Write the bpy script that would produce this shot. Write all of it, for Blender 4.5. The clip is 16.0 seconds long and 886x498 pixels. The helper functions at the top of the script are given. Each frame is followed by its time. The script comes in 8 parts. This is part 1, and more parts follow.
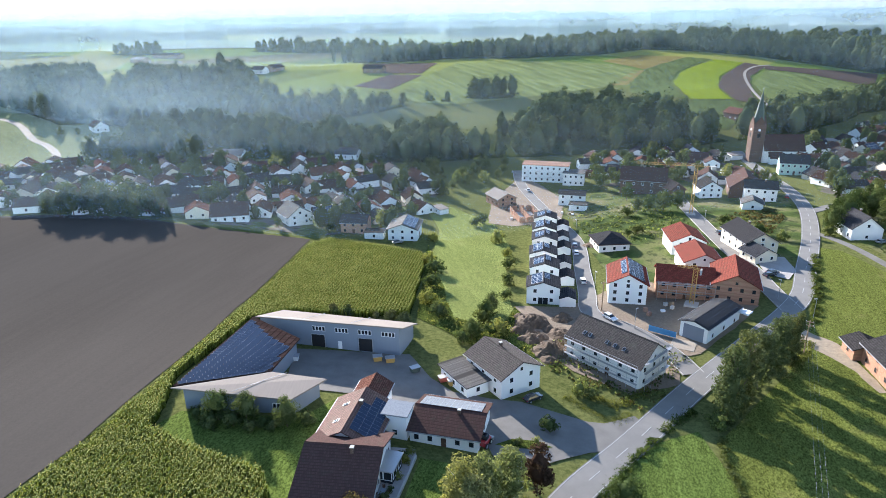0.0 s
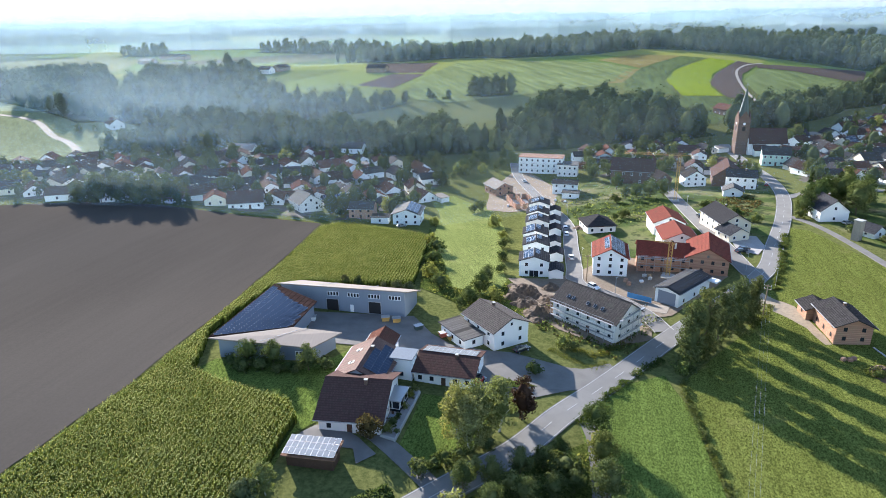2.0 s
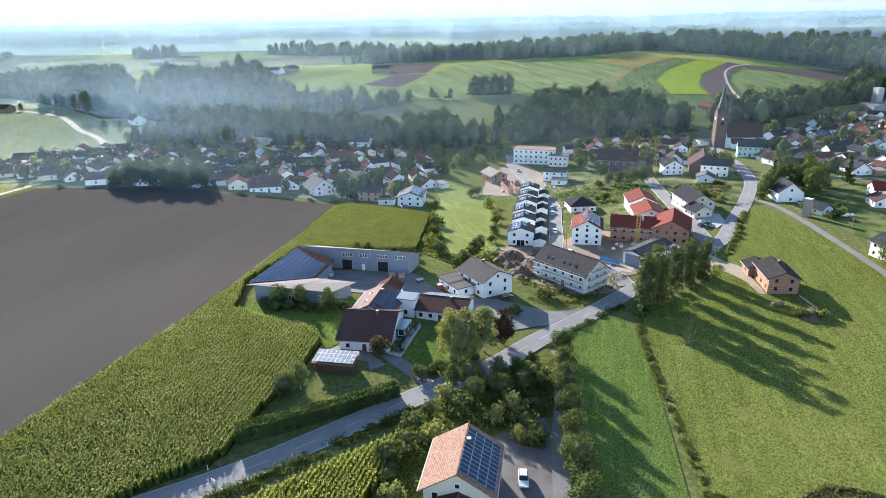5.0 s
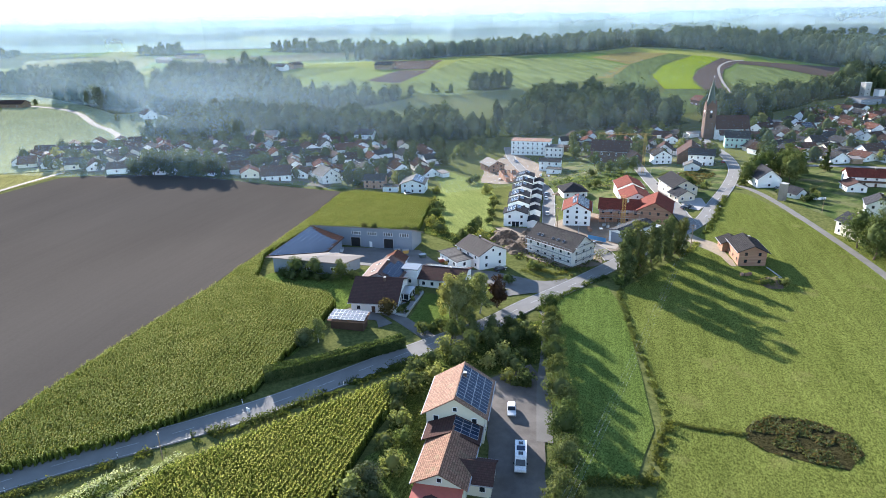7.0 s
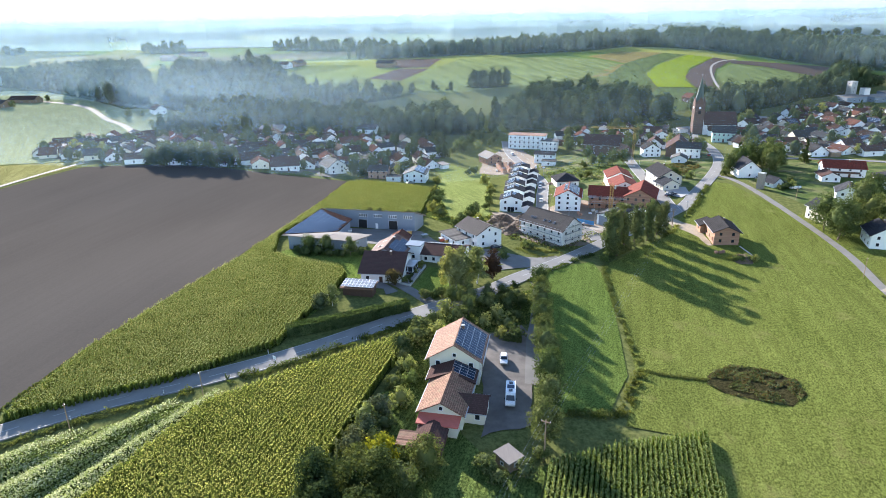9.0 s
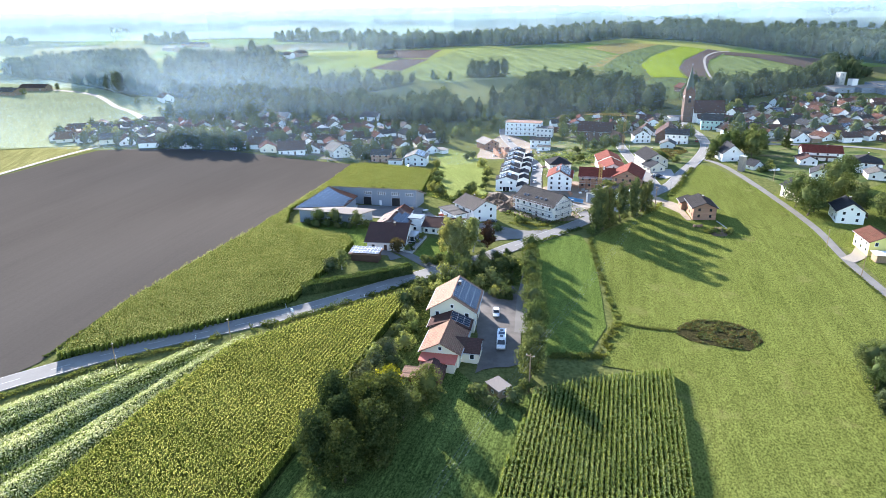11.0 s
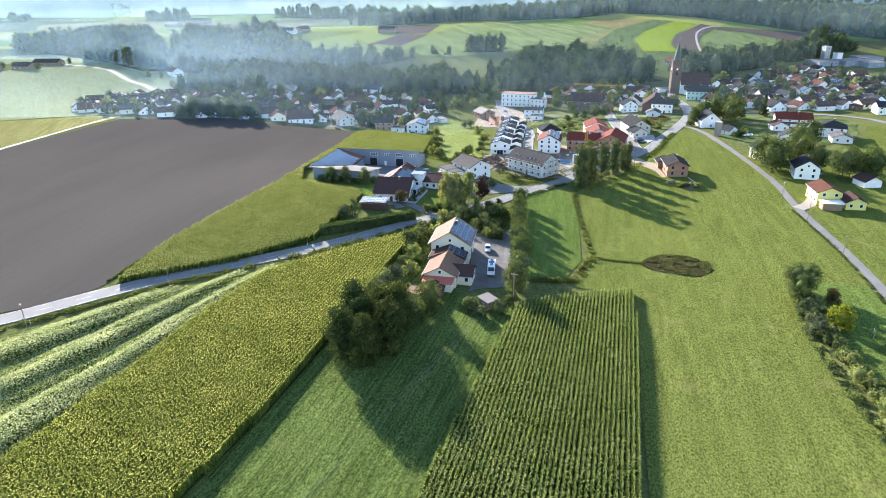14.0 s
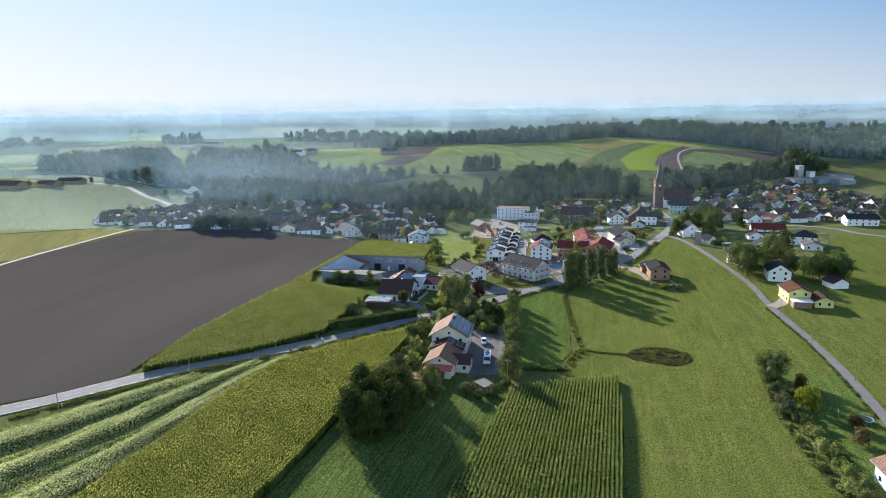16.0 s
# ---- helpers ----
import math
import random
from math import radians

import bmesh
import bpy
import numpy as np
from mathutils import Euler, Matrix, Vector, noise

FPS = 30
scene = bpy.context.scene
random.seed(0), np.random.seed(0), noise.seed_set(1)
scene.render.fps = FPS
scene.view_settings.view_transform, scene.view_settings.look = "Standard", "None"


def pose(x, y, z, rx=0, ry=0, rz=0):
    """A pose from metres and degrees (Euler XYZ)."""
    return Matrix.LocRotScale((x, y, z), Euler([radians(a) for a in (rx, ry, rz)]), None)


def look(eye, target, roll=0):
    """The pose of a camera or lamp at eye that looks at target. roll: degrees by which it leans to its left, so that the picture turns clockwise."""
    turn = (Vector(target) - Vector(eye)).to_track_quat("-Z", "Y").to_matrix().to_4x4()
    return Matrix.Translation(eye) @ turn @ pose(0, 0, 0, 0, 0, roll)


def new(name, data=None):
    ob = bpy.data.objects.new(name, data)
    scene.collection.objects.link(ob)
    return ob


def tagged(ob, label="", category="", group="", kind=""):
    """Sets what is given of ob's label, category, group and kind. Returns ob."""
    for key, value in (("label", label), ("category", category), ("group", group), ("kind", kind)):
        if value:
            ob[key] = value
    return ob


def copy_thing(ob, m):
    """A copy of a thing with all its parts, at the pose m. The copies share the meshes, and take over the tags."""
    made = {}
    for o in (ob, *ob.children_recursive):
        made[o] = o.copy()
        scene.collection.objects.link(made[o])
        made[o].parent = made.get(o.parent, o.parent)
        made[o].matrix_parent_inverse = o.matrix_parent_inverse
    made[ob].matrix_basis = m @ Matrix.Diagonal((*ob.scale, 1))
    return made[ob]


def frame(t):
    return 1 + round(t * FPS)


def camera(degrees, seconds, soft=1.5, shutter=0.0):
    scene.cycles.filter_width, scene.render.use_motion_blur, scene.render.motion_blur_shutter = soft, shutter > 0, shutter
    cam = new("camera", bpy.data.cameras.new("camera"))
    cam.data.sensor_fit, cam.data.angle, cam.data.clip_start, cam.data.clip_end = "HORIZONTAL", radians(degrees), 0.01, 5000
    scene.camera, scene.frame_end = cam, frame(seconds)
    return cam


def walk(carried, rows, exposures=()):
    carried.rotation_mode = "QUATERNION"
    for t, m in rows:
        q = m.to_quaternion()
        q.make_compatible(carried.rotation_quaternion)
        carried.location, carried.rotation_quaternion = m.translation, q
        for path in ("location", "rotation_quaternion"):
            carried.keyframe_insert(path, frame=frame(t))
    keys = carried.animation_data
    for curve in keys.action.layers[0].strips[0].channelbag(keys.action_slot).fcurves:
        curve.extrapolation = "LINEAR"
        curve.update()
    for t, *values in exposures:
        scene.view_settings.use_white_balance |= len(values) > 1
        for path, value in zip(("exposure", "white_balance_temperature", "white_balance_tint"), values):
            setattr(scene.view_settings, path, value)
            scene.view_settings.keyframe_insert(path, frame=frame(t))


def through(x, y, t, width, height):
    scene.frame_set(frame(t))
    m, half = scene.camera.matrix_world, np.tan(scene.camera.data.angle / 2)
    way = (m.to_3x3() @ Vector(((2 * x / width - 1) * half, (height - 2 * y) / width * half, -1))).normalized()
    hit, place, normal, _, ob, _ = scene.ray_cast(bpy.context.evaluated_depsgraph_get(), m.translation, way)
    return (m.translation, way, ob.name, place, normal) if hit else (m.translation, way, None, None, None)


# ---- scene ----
import mathutils.geometry as mathutils_geometry

cam = camera(70.2, 16.0, soft=0.9)
PATH = [
    (0, (-1.279, 0.311, 75.816), (-1.271, 2.189, 75.128), -0.7),
    (0.5, (-1.013, -5.052, 75.846), (-1.01, -3.174, 75.158), -0.8),
    (1, (-0.932, -10.368, 75.796), (-0.929, -8.49, 75.109), -0.9),
    (1.5, (-0.931, -15.571, 75.715), (-0.929, -13.692, 75.029), -0.8),
    (2, (-0.886, -20.719, 75.561), (-0.885, -18.84, 74.876), -0.9),
    (2.5, (-0.676, -25.956, 75.489), (-0.678, -24.077, 74.805), -0.9),
    (3, (-0.388, -31.451, 75.509), (-0.393, -29.572, 74.826), -1.0),
    (3.5, (0.007, -37.088, 75.557), (-0.001, -35.208, 74.874), -1.0),
    (4, (0.216, -42.716, 75.575), (0.207, -40.835, 74.894), -1.1),
    (4.2, (0.238, -44.917, 75.549), (0.23, -43.035, 74.872), -0.9),
    (6.3, (1.328, -66.429, 75.443), (1.314, -64.548, 74.763), -1.0),
    (6.5, (1.174, -68.438, 75.474), (1.158, -66.559, 74.792), -1.1),
    (7, (0.964, -73.415, 75.489), (0.95, -71.536, 74.805), -1.0),
    (7.5, (0.813, -78.424, 75.431), (0.8, -76.545, 74.747), -0.9),
    (8, (0.625, -83.446, 75.408), (0.613, -81.567, 74.723), -0.8),
    (8.5, (0.484, -88.413, 75.392), (0.473, -86.534, 74.706), -0.8),
    (9, (0.494, -93.382, 75.299), (0.483, -91.503, 74.614), -0.8),
    (11.3, (0.478, -115.501, 74.569), (0.47, -113.634, 73.852), -0.6),
    (11.5, (0.482, -117.452, 74.557), (0.474, -115.597, 73.81), -0.6),
    (12, (0.616, -122.298, 74.63), (0.606, -120.473, 73.811), -0.7),
    (12.5, (0.63, -127.243, 74.582), (0.621, -125.419, 73.762), -0.7),
    (13, (0.756, -132.273, 74.498), (0.745, -130.448, 73.678), -0.7),
    (13.5, (0.744, -137.191, 74.498), (0.733, -135.367, 73.679), -0.7),
    (14, (0.65, -142.011, 74.57), (0.642, -140.164, 73.802), -0.7),
    (14.5, (0.574, -146.827, 74.516), (0.568, -144.946, 73.836), -0.7),
    (15, (0.476, -151.643, 74.434), (0.473, -149.732, 73.843), -0.7),
    (15.5, (0.473, -156.421, 74.325), (0.471, -154.485, 73.825), -0.7),
    (16, (0.412, -161.274, 74.239), (0.412, -159.318, 73.82), -0.7),
]
EXPOSURES = [(0.0, 1.76, 6050, 15), (9.2, 1.94, 6050, 15), (11.4, 2.3, 6000, 17), (12.05, 2.4, 5960, 19), (12.5, 2.28, 5950, 19), (13.6, 2.22, 5960, 19), (14.1, 2.06, 6100, 13), (14.6, 1.5, 6150, 10), (15.2, 1.22, 6150, 10), (16.0, 1.32, 6100, 14)]
walk(cam, [(t, look(e, g, r)) for t, e, g, r in PATH], EXPOSURES)


# ---- world, sun, exposure ----
SUN_EL, SUN_AZ = 18.0, -27.0
world = bpy.data.worlds.new("sky")
scene.world = world
world.use_nodes = True
wn = world.node_tree.nodes
sky = wn.new("ShaderNodeTexSky")
sky.sky_type, sky.sun_disc = "NISHITA", False
sky.sun_elevation, sky.sun_rotation = radians(SUN_EL), radians(SUN_AZ)
sky.altitude, sky.air_density, sky.dust_density, sky.ozone_density = 450, 1.0, 0.0, 1.3
world.node_tree.links.new(sky.outputs[0], wn["Background"].inputs[0])
wn["Background"].inputs[1].default_value = 0.105
sun_dir = Vector((math.sin(radians(SUN_AZ)) * math.cos(radians(SUN_EL)), math.cos(radians(SUN_AZ)) * math.cos(radians(SUN_EL)), math.sin(radians(SUN_EL))))
sun = new("sun", bpy.data.lights.new("sun", "SUN"))
sun.data.energy, sun.data.angle, sun.data.color = 5.0, radians(0.55), (1.0, 0.93, 0.82)
sun.matrix_world = look((0, 0, 300), Vector((0, 0, 300)) - sun_dir)

# ---- materials ----


def shader(name, build):
    m = bpy.data.materials.new(name)
    m.use_nodes = True
    t = m.node_tree
    build(t, t.nodes["Principled BSDF"], t.nodes["Material Output"])
    return m


def noise_at(t, scale, detail=4.0, stretch=None, angle=0.0, rough=0.6):
    """A noise in metres over the place; stretch draws it out along an axis, angle turns it about z."""
    g = t.nodes.new("ShaderNodeNewGeometry")
    n = t.nodes.new("ShaderNodeTexNoise")
    n.inputs["Scale"].default_value, n.inputs["Detail"].default_value, n.inputs["Roughness"].default_value = scale, detail, rough
    src = g.outputs["Position"]
    if stretch or angle:
        mp = t.nodes.new("ShaderNodeMapping")
        mp.vector_type = "TEXTURE"
        mp.inputs["Rotation"].default_value = (0, 0, radians(angle))
        mp.inputs["Scale"].default_value = stretch or (1, 1, 1)
        t.links.new(src, mp.inputs["Vector"])
        src = mp.outputs[0]
    t.links.new(src, n.inputs["Vector"])
    return n.outputs["Fac"]


def ramp(t, fac, stops):
    r = t.nodes.new("ShaderNodeValToRGB")
    while len(r.color_ramp.elements) < len(stops):
        r.color_ramp.elements.new(0.5)
    for e, (p, c) in zip(r.color_ramp.elements, stops):
        e.position, e.color = p, (*c, 1)
    t.links.new(fac, r.inputs[0])
    return r.outputs[0]


def mixed(t, fac, a, b, mode="MIX"):
    m = t.nodes.new("ShaderNodeMix")
    m.data_type, m.blend_type = "RGBA", mode
    for sock, v in ((m.inputs[0], fac), (m.inputs[6], a), (m.inputs[7], b)):
        if isinstance(v, bpy.types.NodeSocket):
            t.links.new(v, sock)
        elif isinstance(v, (int, float)):
            sock.default_value = v
        else:
            sock.default_value = (*v, 1)
    return m.outputs[2]


def bumped(t, bsdf, fac, strength, distance):
    b = t.nodes.new("ShaderNodeBump")
    b.inputs["Strength"].default_value, b.inputs["Distance"].default_value = strength, distance
    t.links.new(fac, b.inputs["Height"])
    t.links.new(b.outputs[0], bsdf.inputs["Normal"])


def scaled(c, k):
    return tuple(min(1.0, v * k) for v in c)


def surf(name, c, vary=0.25, fine=6.0, coarse=0.25, rough=0.8, bump=0.3, metal=0.0, spec=0.3, tint=0.0, streak=None, dist=0.03):
    """A worn everyday surface: the colour shifts at a fine and a coarse scale, and from thing to thing by tint."""
    def build(t, b, out):
        f, k = noise_at(t, fine, 5, streak), noise_at(t, coarse, 3)
        a = ramp(t, f, [(0.3, scaled(c, 1 - vary)), (0.7, scaled(c, 1 + vary))])
        col = mixed(t, 0.55, a, ramp(t, k, [(0.3, scaled(c, 1 - 0.8 * vary)), (0.7, scaled(c, 1 + 0.6 * vary))]))
        if tint:
            info = t.nodes.new("ShaderNodeObjectInfo")
            col = mixed(t, 1.0, col, ramp(t, info.outputs["Random"], [(0, scaled((1, 0.96, 0.93), 1 - tint)), (0.5, (1, 1, 1)), (1, scaled((0.95, 1, 1), 1 - tint * 0.5))]), "MULTIPLY")
        t.links.new(col, b.inputs["Base Color"])
        b.inputs["Roughness"].default_value, b.inputs["Metallic"].default_value = rough, metal
        b.inputs["Specular IOR Level"].default_value = spec
        if bump:
            bumped(t, b, f, bump, dist)
    return shader(name, build)


def tiled(name, c, vary=0.3, course=0.34, rough=0.9, tint=0.15, spec=0.08, joint=0.4):
    """Roof tiles: courses by height, joints between, each tile a little apart in colour, moss and weather patches."""
    def build(t, b, out):
        co = t.nodes.new("ShaderNodeTexCoord")
        br = t.nodes.new("ShaderNodeTexBrick")
        mp = t.nodes.new("ShaderNodeMapping")
        mp.inputs["Rotation"].default_value = (0, radians(90), radians(90))
        t.links.new(co.outputs["Object"], mp.inputs[0])
        t.links.new(mp.outputs[0], br.inputs["Vector"])
        br.inputs["Scale"].default_value = 1.0
        br.inputs["Brick Width"].default_value, br.inputs["Row Height"].default_value = 0.3, course * 0.6
        br.inputs["Mortar Size"].default_value, br.inputs["Mortar Smooth"].default_value = 0.03, 0.6
        br.inputs["Color1"].default_value, br.inputs["Color2"].default_value = (*scaled(c, 1 - vary), 1), (*scaled(c, 1 + vary), 1)
        br.inputs["Mortar"].default_value = (*scaled(c, joint), 1)
        k = noise_at(t, 0.6, 5)
        col = mixed(t, ramp(t, k, [(0.52, (0, 0, 0)), (0.72, (0.35, 0.35, 0.35))]), br.outputs[0], scaled((c[1] * 1.1, c[1] * 1.2, c[2]), 1.1))
        info = t.nodes.new("ShaderNodeObjectInfo")
        col = mixed(t, 1.0, col, ramp(t, info.outputs["Random"], [(0, scaled((1, 0.95, 0.9), 1 - tint)), (1, (1, 1, 1))]), "MULTIPLY")
        t.links.new(col, b.inputs["Base Color"])
        b.inputs["Roughness"].default_value, b.inputs["Specular IOR Level"].default_value = rough, spec
        bumped(t, b, br.outputs["Fac"], 0.5, -0.03)
    return shader(name, build)


def leafy(name, c, c2, through=0.35, tint=0.25, scale=0.35, sheen=0.0, least=0.5):
    """Foliage: two greens by clump, each plant a little different, light passing through the leaves."""
    def build(t, b, out):
        n = noise_at(t, scale, 3)
        col = ramp(t, n, [(0.35, c), (0.65, c2)])
        info, g = t.nodes.new("ShaderNodeObjectInfo"), t.nodes.new("ShaderNodeNewGeometry")
        col = mixed(t, 1.0, col, ramp(t, info.outputs["Random"], [(0, scaled((0.85, 1, 0.9), 1 - tint)), (0.6, (1, 1, 1)), (1, (1.0, 0.95, 0.75))]), "MULTIPLY")
        col = mixed(t, 1.0, col, ramp(t, g.outputs["Random Per Island"], [(0, (least, least * 1.08, least * 0.96)), (1, (1, 1, 1))]), "MULTIPLY")
        d, tr, mx = t.nodes.new("ShaderNodeBsdfDiffuse"), t.nodes.new("ShaderNodeBsdfTranslucent"), t.nodes.new("ShaderNodeMixShader")
        t.links.new(col, d.inputs[0])
        t.links.new(mixed(t, 1.0, col, (1.0, 1.0, 0.55), "MULTIPLY"), tr.inputs[0])
        mx.inputs[0].default_value = through
        t.links.new(d.outputs[0], mx.inputs[1])
        t.links.new(tr.outputs[0], mx.inputs[2])
        last = mx.outputs[0]
        if sheen:
            gl, m2 = t.nodes.new("ShaderNodeBsdfGlossy"), t.nodes.new("ShaderNodeMixShader")
            gl.inputs["Color"].default_value, gl.inputs["Roughness"].default_value = (1.0, 1.0, 0.6, 1), 0.5
            m2.inputs[0].default_value = sheen
            t.links.new(last, m2.inputs[1])
            t.links.new(gl.outputs[0], m2.inputs[2])
            last = m2.outputs[0]
        t.links.new(last, out.inputs[0])
        t.nodes.remove(b)
    return shader(name, build)


def turf(name, c, c2, dry, angle=15.0, stripe=0.35, patch=0.03, bump=0.6, period=3.0):
    """Mown or growing sward: tufts, swathes along the mowing direction, broad patches and dry spots."""
    def build(t, b, out):
        tuft, swathe = noise_at(t, 2.8, 6, (1.0, 1.7, 1.0), angle, 0.85), noise_at(t, 2.2 / period, 4, (1.0, 26.0, 1.0), angle)
        broad, spot = noise_at(t, patch, 4), noise_at(t, 0.11, 5)
        col = ramp(t, tuft, [(0.40, scaled(c, 0.26)), (0.60, scaled(c2, 1.45))])
        col = mixed(t, 1.0, col, ramp(t, swathe, [(0.36, (1 - stripe,) * 3), (0.64, (1, 1, 1))]), "MULTIPLY")
        track = noise_at(t, 0.34, 5, (1.0, 9.0, 1.0), angle + 4, 0.7)
        col = mixed(t, 1.0, col, ramp(t, track, [(0.34, (0.74, 0.76, 0.74)), (0.66, (1, 1, 1))]), "MULTIPLY")
        col = mixed(t, 0.18, col, ramp(t, broad, [(0.35, c), (0.65, c2)]))
        col = mixed(t, ramp(t, spot, [(0.6, (0, 0, 0)), (0.78, (0.6, 0.6, 0.6))]), col, dry)
        t.links.new(col, b.inputs["Base Color"])
        b.inputs["Roughness"].default_value, b.inputs["Specular IOR Level"].default_value = 1.0, 0.0
        bumped(t, b, tuft, bump, 0.6)
    return shader(name, build)


def tilled(name, c, angle, bump=0.5, period=0.8):
    def build(t, b, out):
        clod, furrow, broad = noise_at(t, 1.6, 8, None, 0, 0.75), noise_at(t, 1.0 / period, 3, (1.0, 40.0, 1.0), angle), noise_at(t, 0.02, 4, (1.0, 4.0, 1.0), angle)
        col = ramp(t, clod, [(0.3, scaled(c, 0.8)), (0.7, scaled(c, 1.2))])
        col = mixed(t, 0.12, col, ramp(t, furrow, [(0.38, scaled(c, 0.6)), (0.62, scaled(c, 1.35))]))
        col = mixed(t, 0.5, col, ramp(t, broad, [(0.35, scaled(c, 0.82)), (0.65, scaled(c, 1.18))]))
        t.links.new(col, b.inputs["Base Color"])
        b.inputs["Roughness"].default_value, b.inputs["Specular IOR Level"].default_value = 1.0, 0.0
        bumped(t, b, clod, bump, 0.06)
    return shader(name, build)


def country(name):
    """Grass near by; past the village a patchwork of fields, each with its own crop."""
    def build(t, b, out):
        g = t.nodes.new("ShaderNodeNewGeometry")
        v = t.nodes.new("ShaderNodeTexVoronoi")
        v.inputs["Scale"].default_value = 0.0042
        mp = t.nodes.new("ShaderNodeMapping")
        mp.inputs["Rotation"].default_value = (0, 0, 0.5)
        mp.inputs["Scale"].default_value = (1.0, 1.7, 0)
        t.links.new(g.outputs["Position"], mp.inputs[0])
        t.links.new(mp.outputs[0], v.inputs["Vector"])
        sep = t.nodes.new("ShaderNodeSeparateColor")
        t.links.new(v.outputs["Color"], sep.inputs[0])
        crop = ramp(t, sep.outputs[0], [(0.0, (0.10, 0.15, 0.035)), (0.3, (0.16, 0.21, 0.05)), (0.5, (0.24, 0.24, 0.07)), (0.68, (0.075, 0.12, 0.03)), (0.85, (0.13, 0.10, 0.075)), (0.95, (0.20, 0.24, 0.06))])
        tuft, broad = noise_at(t, 0.9, 9, None, 0, 0.75), noise_at(t, 0.03, 4)
        near = mixed(t, 0.25, ramp(t, tuft, [(0.38, (0.055, 0.07, 0.022)), (0.62, (0.165, 0.17, 0.06))]), ramp(t, broad, [(0.35, (0.07, 0.085, 0.025)), (0.65, (0.15, 0.15, 0.055))]))
        sp, far = t.nodes.new("ShaderNodeSeparateXYZ"), t.nodes.new("ShaderNodeMapRange")
        t.links.new(g.outputs["Position"], sp.inputs[0])
        t.links.new(sp.outputs[1], far.inputs[0])
        far.inputs[1].default_value, far.inputs[2].default_value = 540, 640
        t.links.new(mixed(t, far.outputs[0], near, crop), b.inputs["Base Color"])
        b.inputs["Roughness"].default_value, b.inputs["Specular IOR Level"].default_value = 1.0, 0.0
        bumped(t, b, tuft, 0.5, 0.15)
    return shader(name, build)


def gardenland(name, green=False):
    """Ground between village houses: lawns, beds, hedges, gravel and paved corners in small patches."""
    def build(t, b, out):
        patch, tuft, edge = noise_at(t, 0.085, 3, None, 20, 0.4), noise_at(t, 1.3, 6, None, 0, 0.8), noise_at(t, 0.21, 3)
        col = ramp(t, patch, [(0.30, (0.05, 0.075, 0.022)), (0.45, (0.085, 0.125, 0.03)), (0.52, (0.14, 0.16, 0.05)), (0.57, (0.15, 0.165, 0.06) if green else (0.17, 0.15, 0.12)), (0.68, (0.20, 0.185, 0.09) if green else (0.13, 0.12, 0.105))])
        col = mixed(t, ramp(t, edge, [(0.55, (0, 0, 0)), (0.62, (0.8, 0.8, 0.8))]), col, (0.045, 0.06, 0.022))
        col = mixed(t, 1.0, col, ramp(t, tuft, [(0.35, (0.6, 0.6, 0.6)), (0.65, (1, 1, 1))]), "MULTIPLY")
        t.links.new(col, b.inputs["Base Color"])
        b.inputs["Roughness"].default_value, b.inputs["Specular IOR Level"].default_value = 0.95, 0.05
        bumped(t, b, tuft, 0.6, 0.4)
    return shader(name, build)


def asphalt(name, c, wear=0.3):
    def build(t, b, out):
        grit, patch, crack = noise_at(t, 9.0, 5), noise_at(t, 0.22, 5), noise_at(t, 1.1, 8, None, 0, 0.75)
        col = ramp(t, grit, [(0.3, scaled(c, 0.85)), (0.7, scaled(c, 1.15))])
        col = mixed(t, 0.55, col, ramp(t, patch, [(0.35, scaled(c, 1 - wear)), (0.65, scaled(c, 1 + wear))]))
        col = mixed(t, ramp(t, crack, [(0.64, (0, 0, 0)), (0.68, (0.15, 0.15, 0.15))]), col, scaled(c, 0.6))
        t.links.new(col, b.inputs["Base Color"])
        b.inputs["Roughness"].default_value, b.inputs["Specular IOR Level"].default_value = 0.9, 0.12
        bumped(t, b, grit, 0.2, 0.01)
    return shader(name, build)


def glossy(name, c, rough=0.15, metal=0.0, spec=0.5, coat=0.0):
    def build(t, b, out):
        n = noise_at(t, 3.0, 3)
        t.links.new(ramp(t, n, [(0.3, scaled(c, 0.85)), (0.7, scaled(c, 1.1))]), b.inputs["Base Color"])
        b.inputs["Roughness"].default_value, b.inputs["Metallic"].default_value = rough, metal
        b.inputs["Specular IOR Level"].default_value, b.inputs["Coat Weight"].default_value = spec, coat
    return shader(name, build)


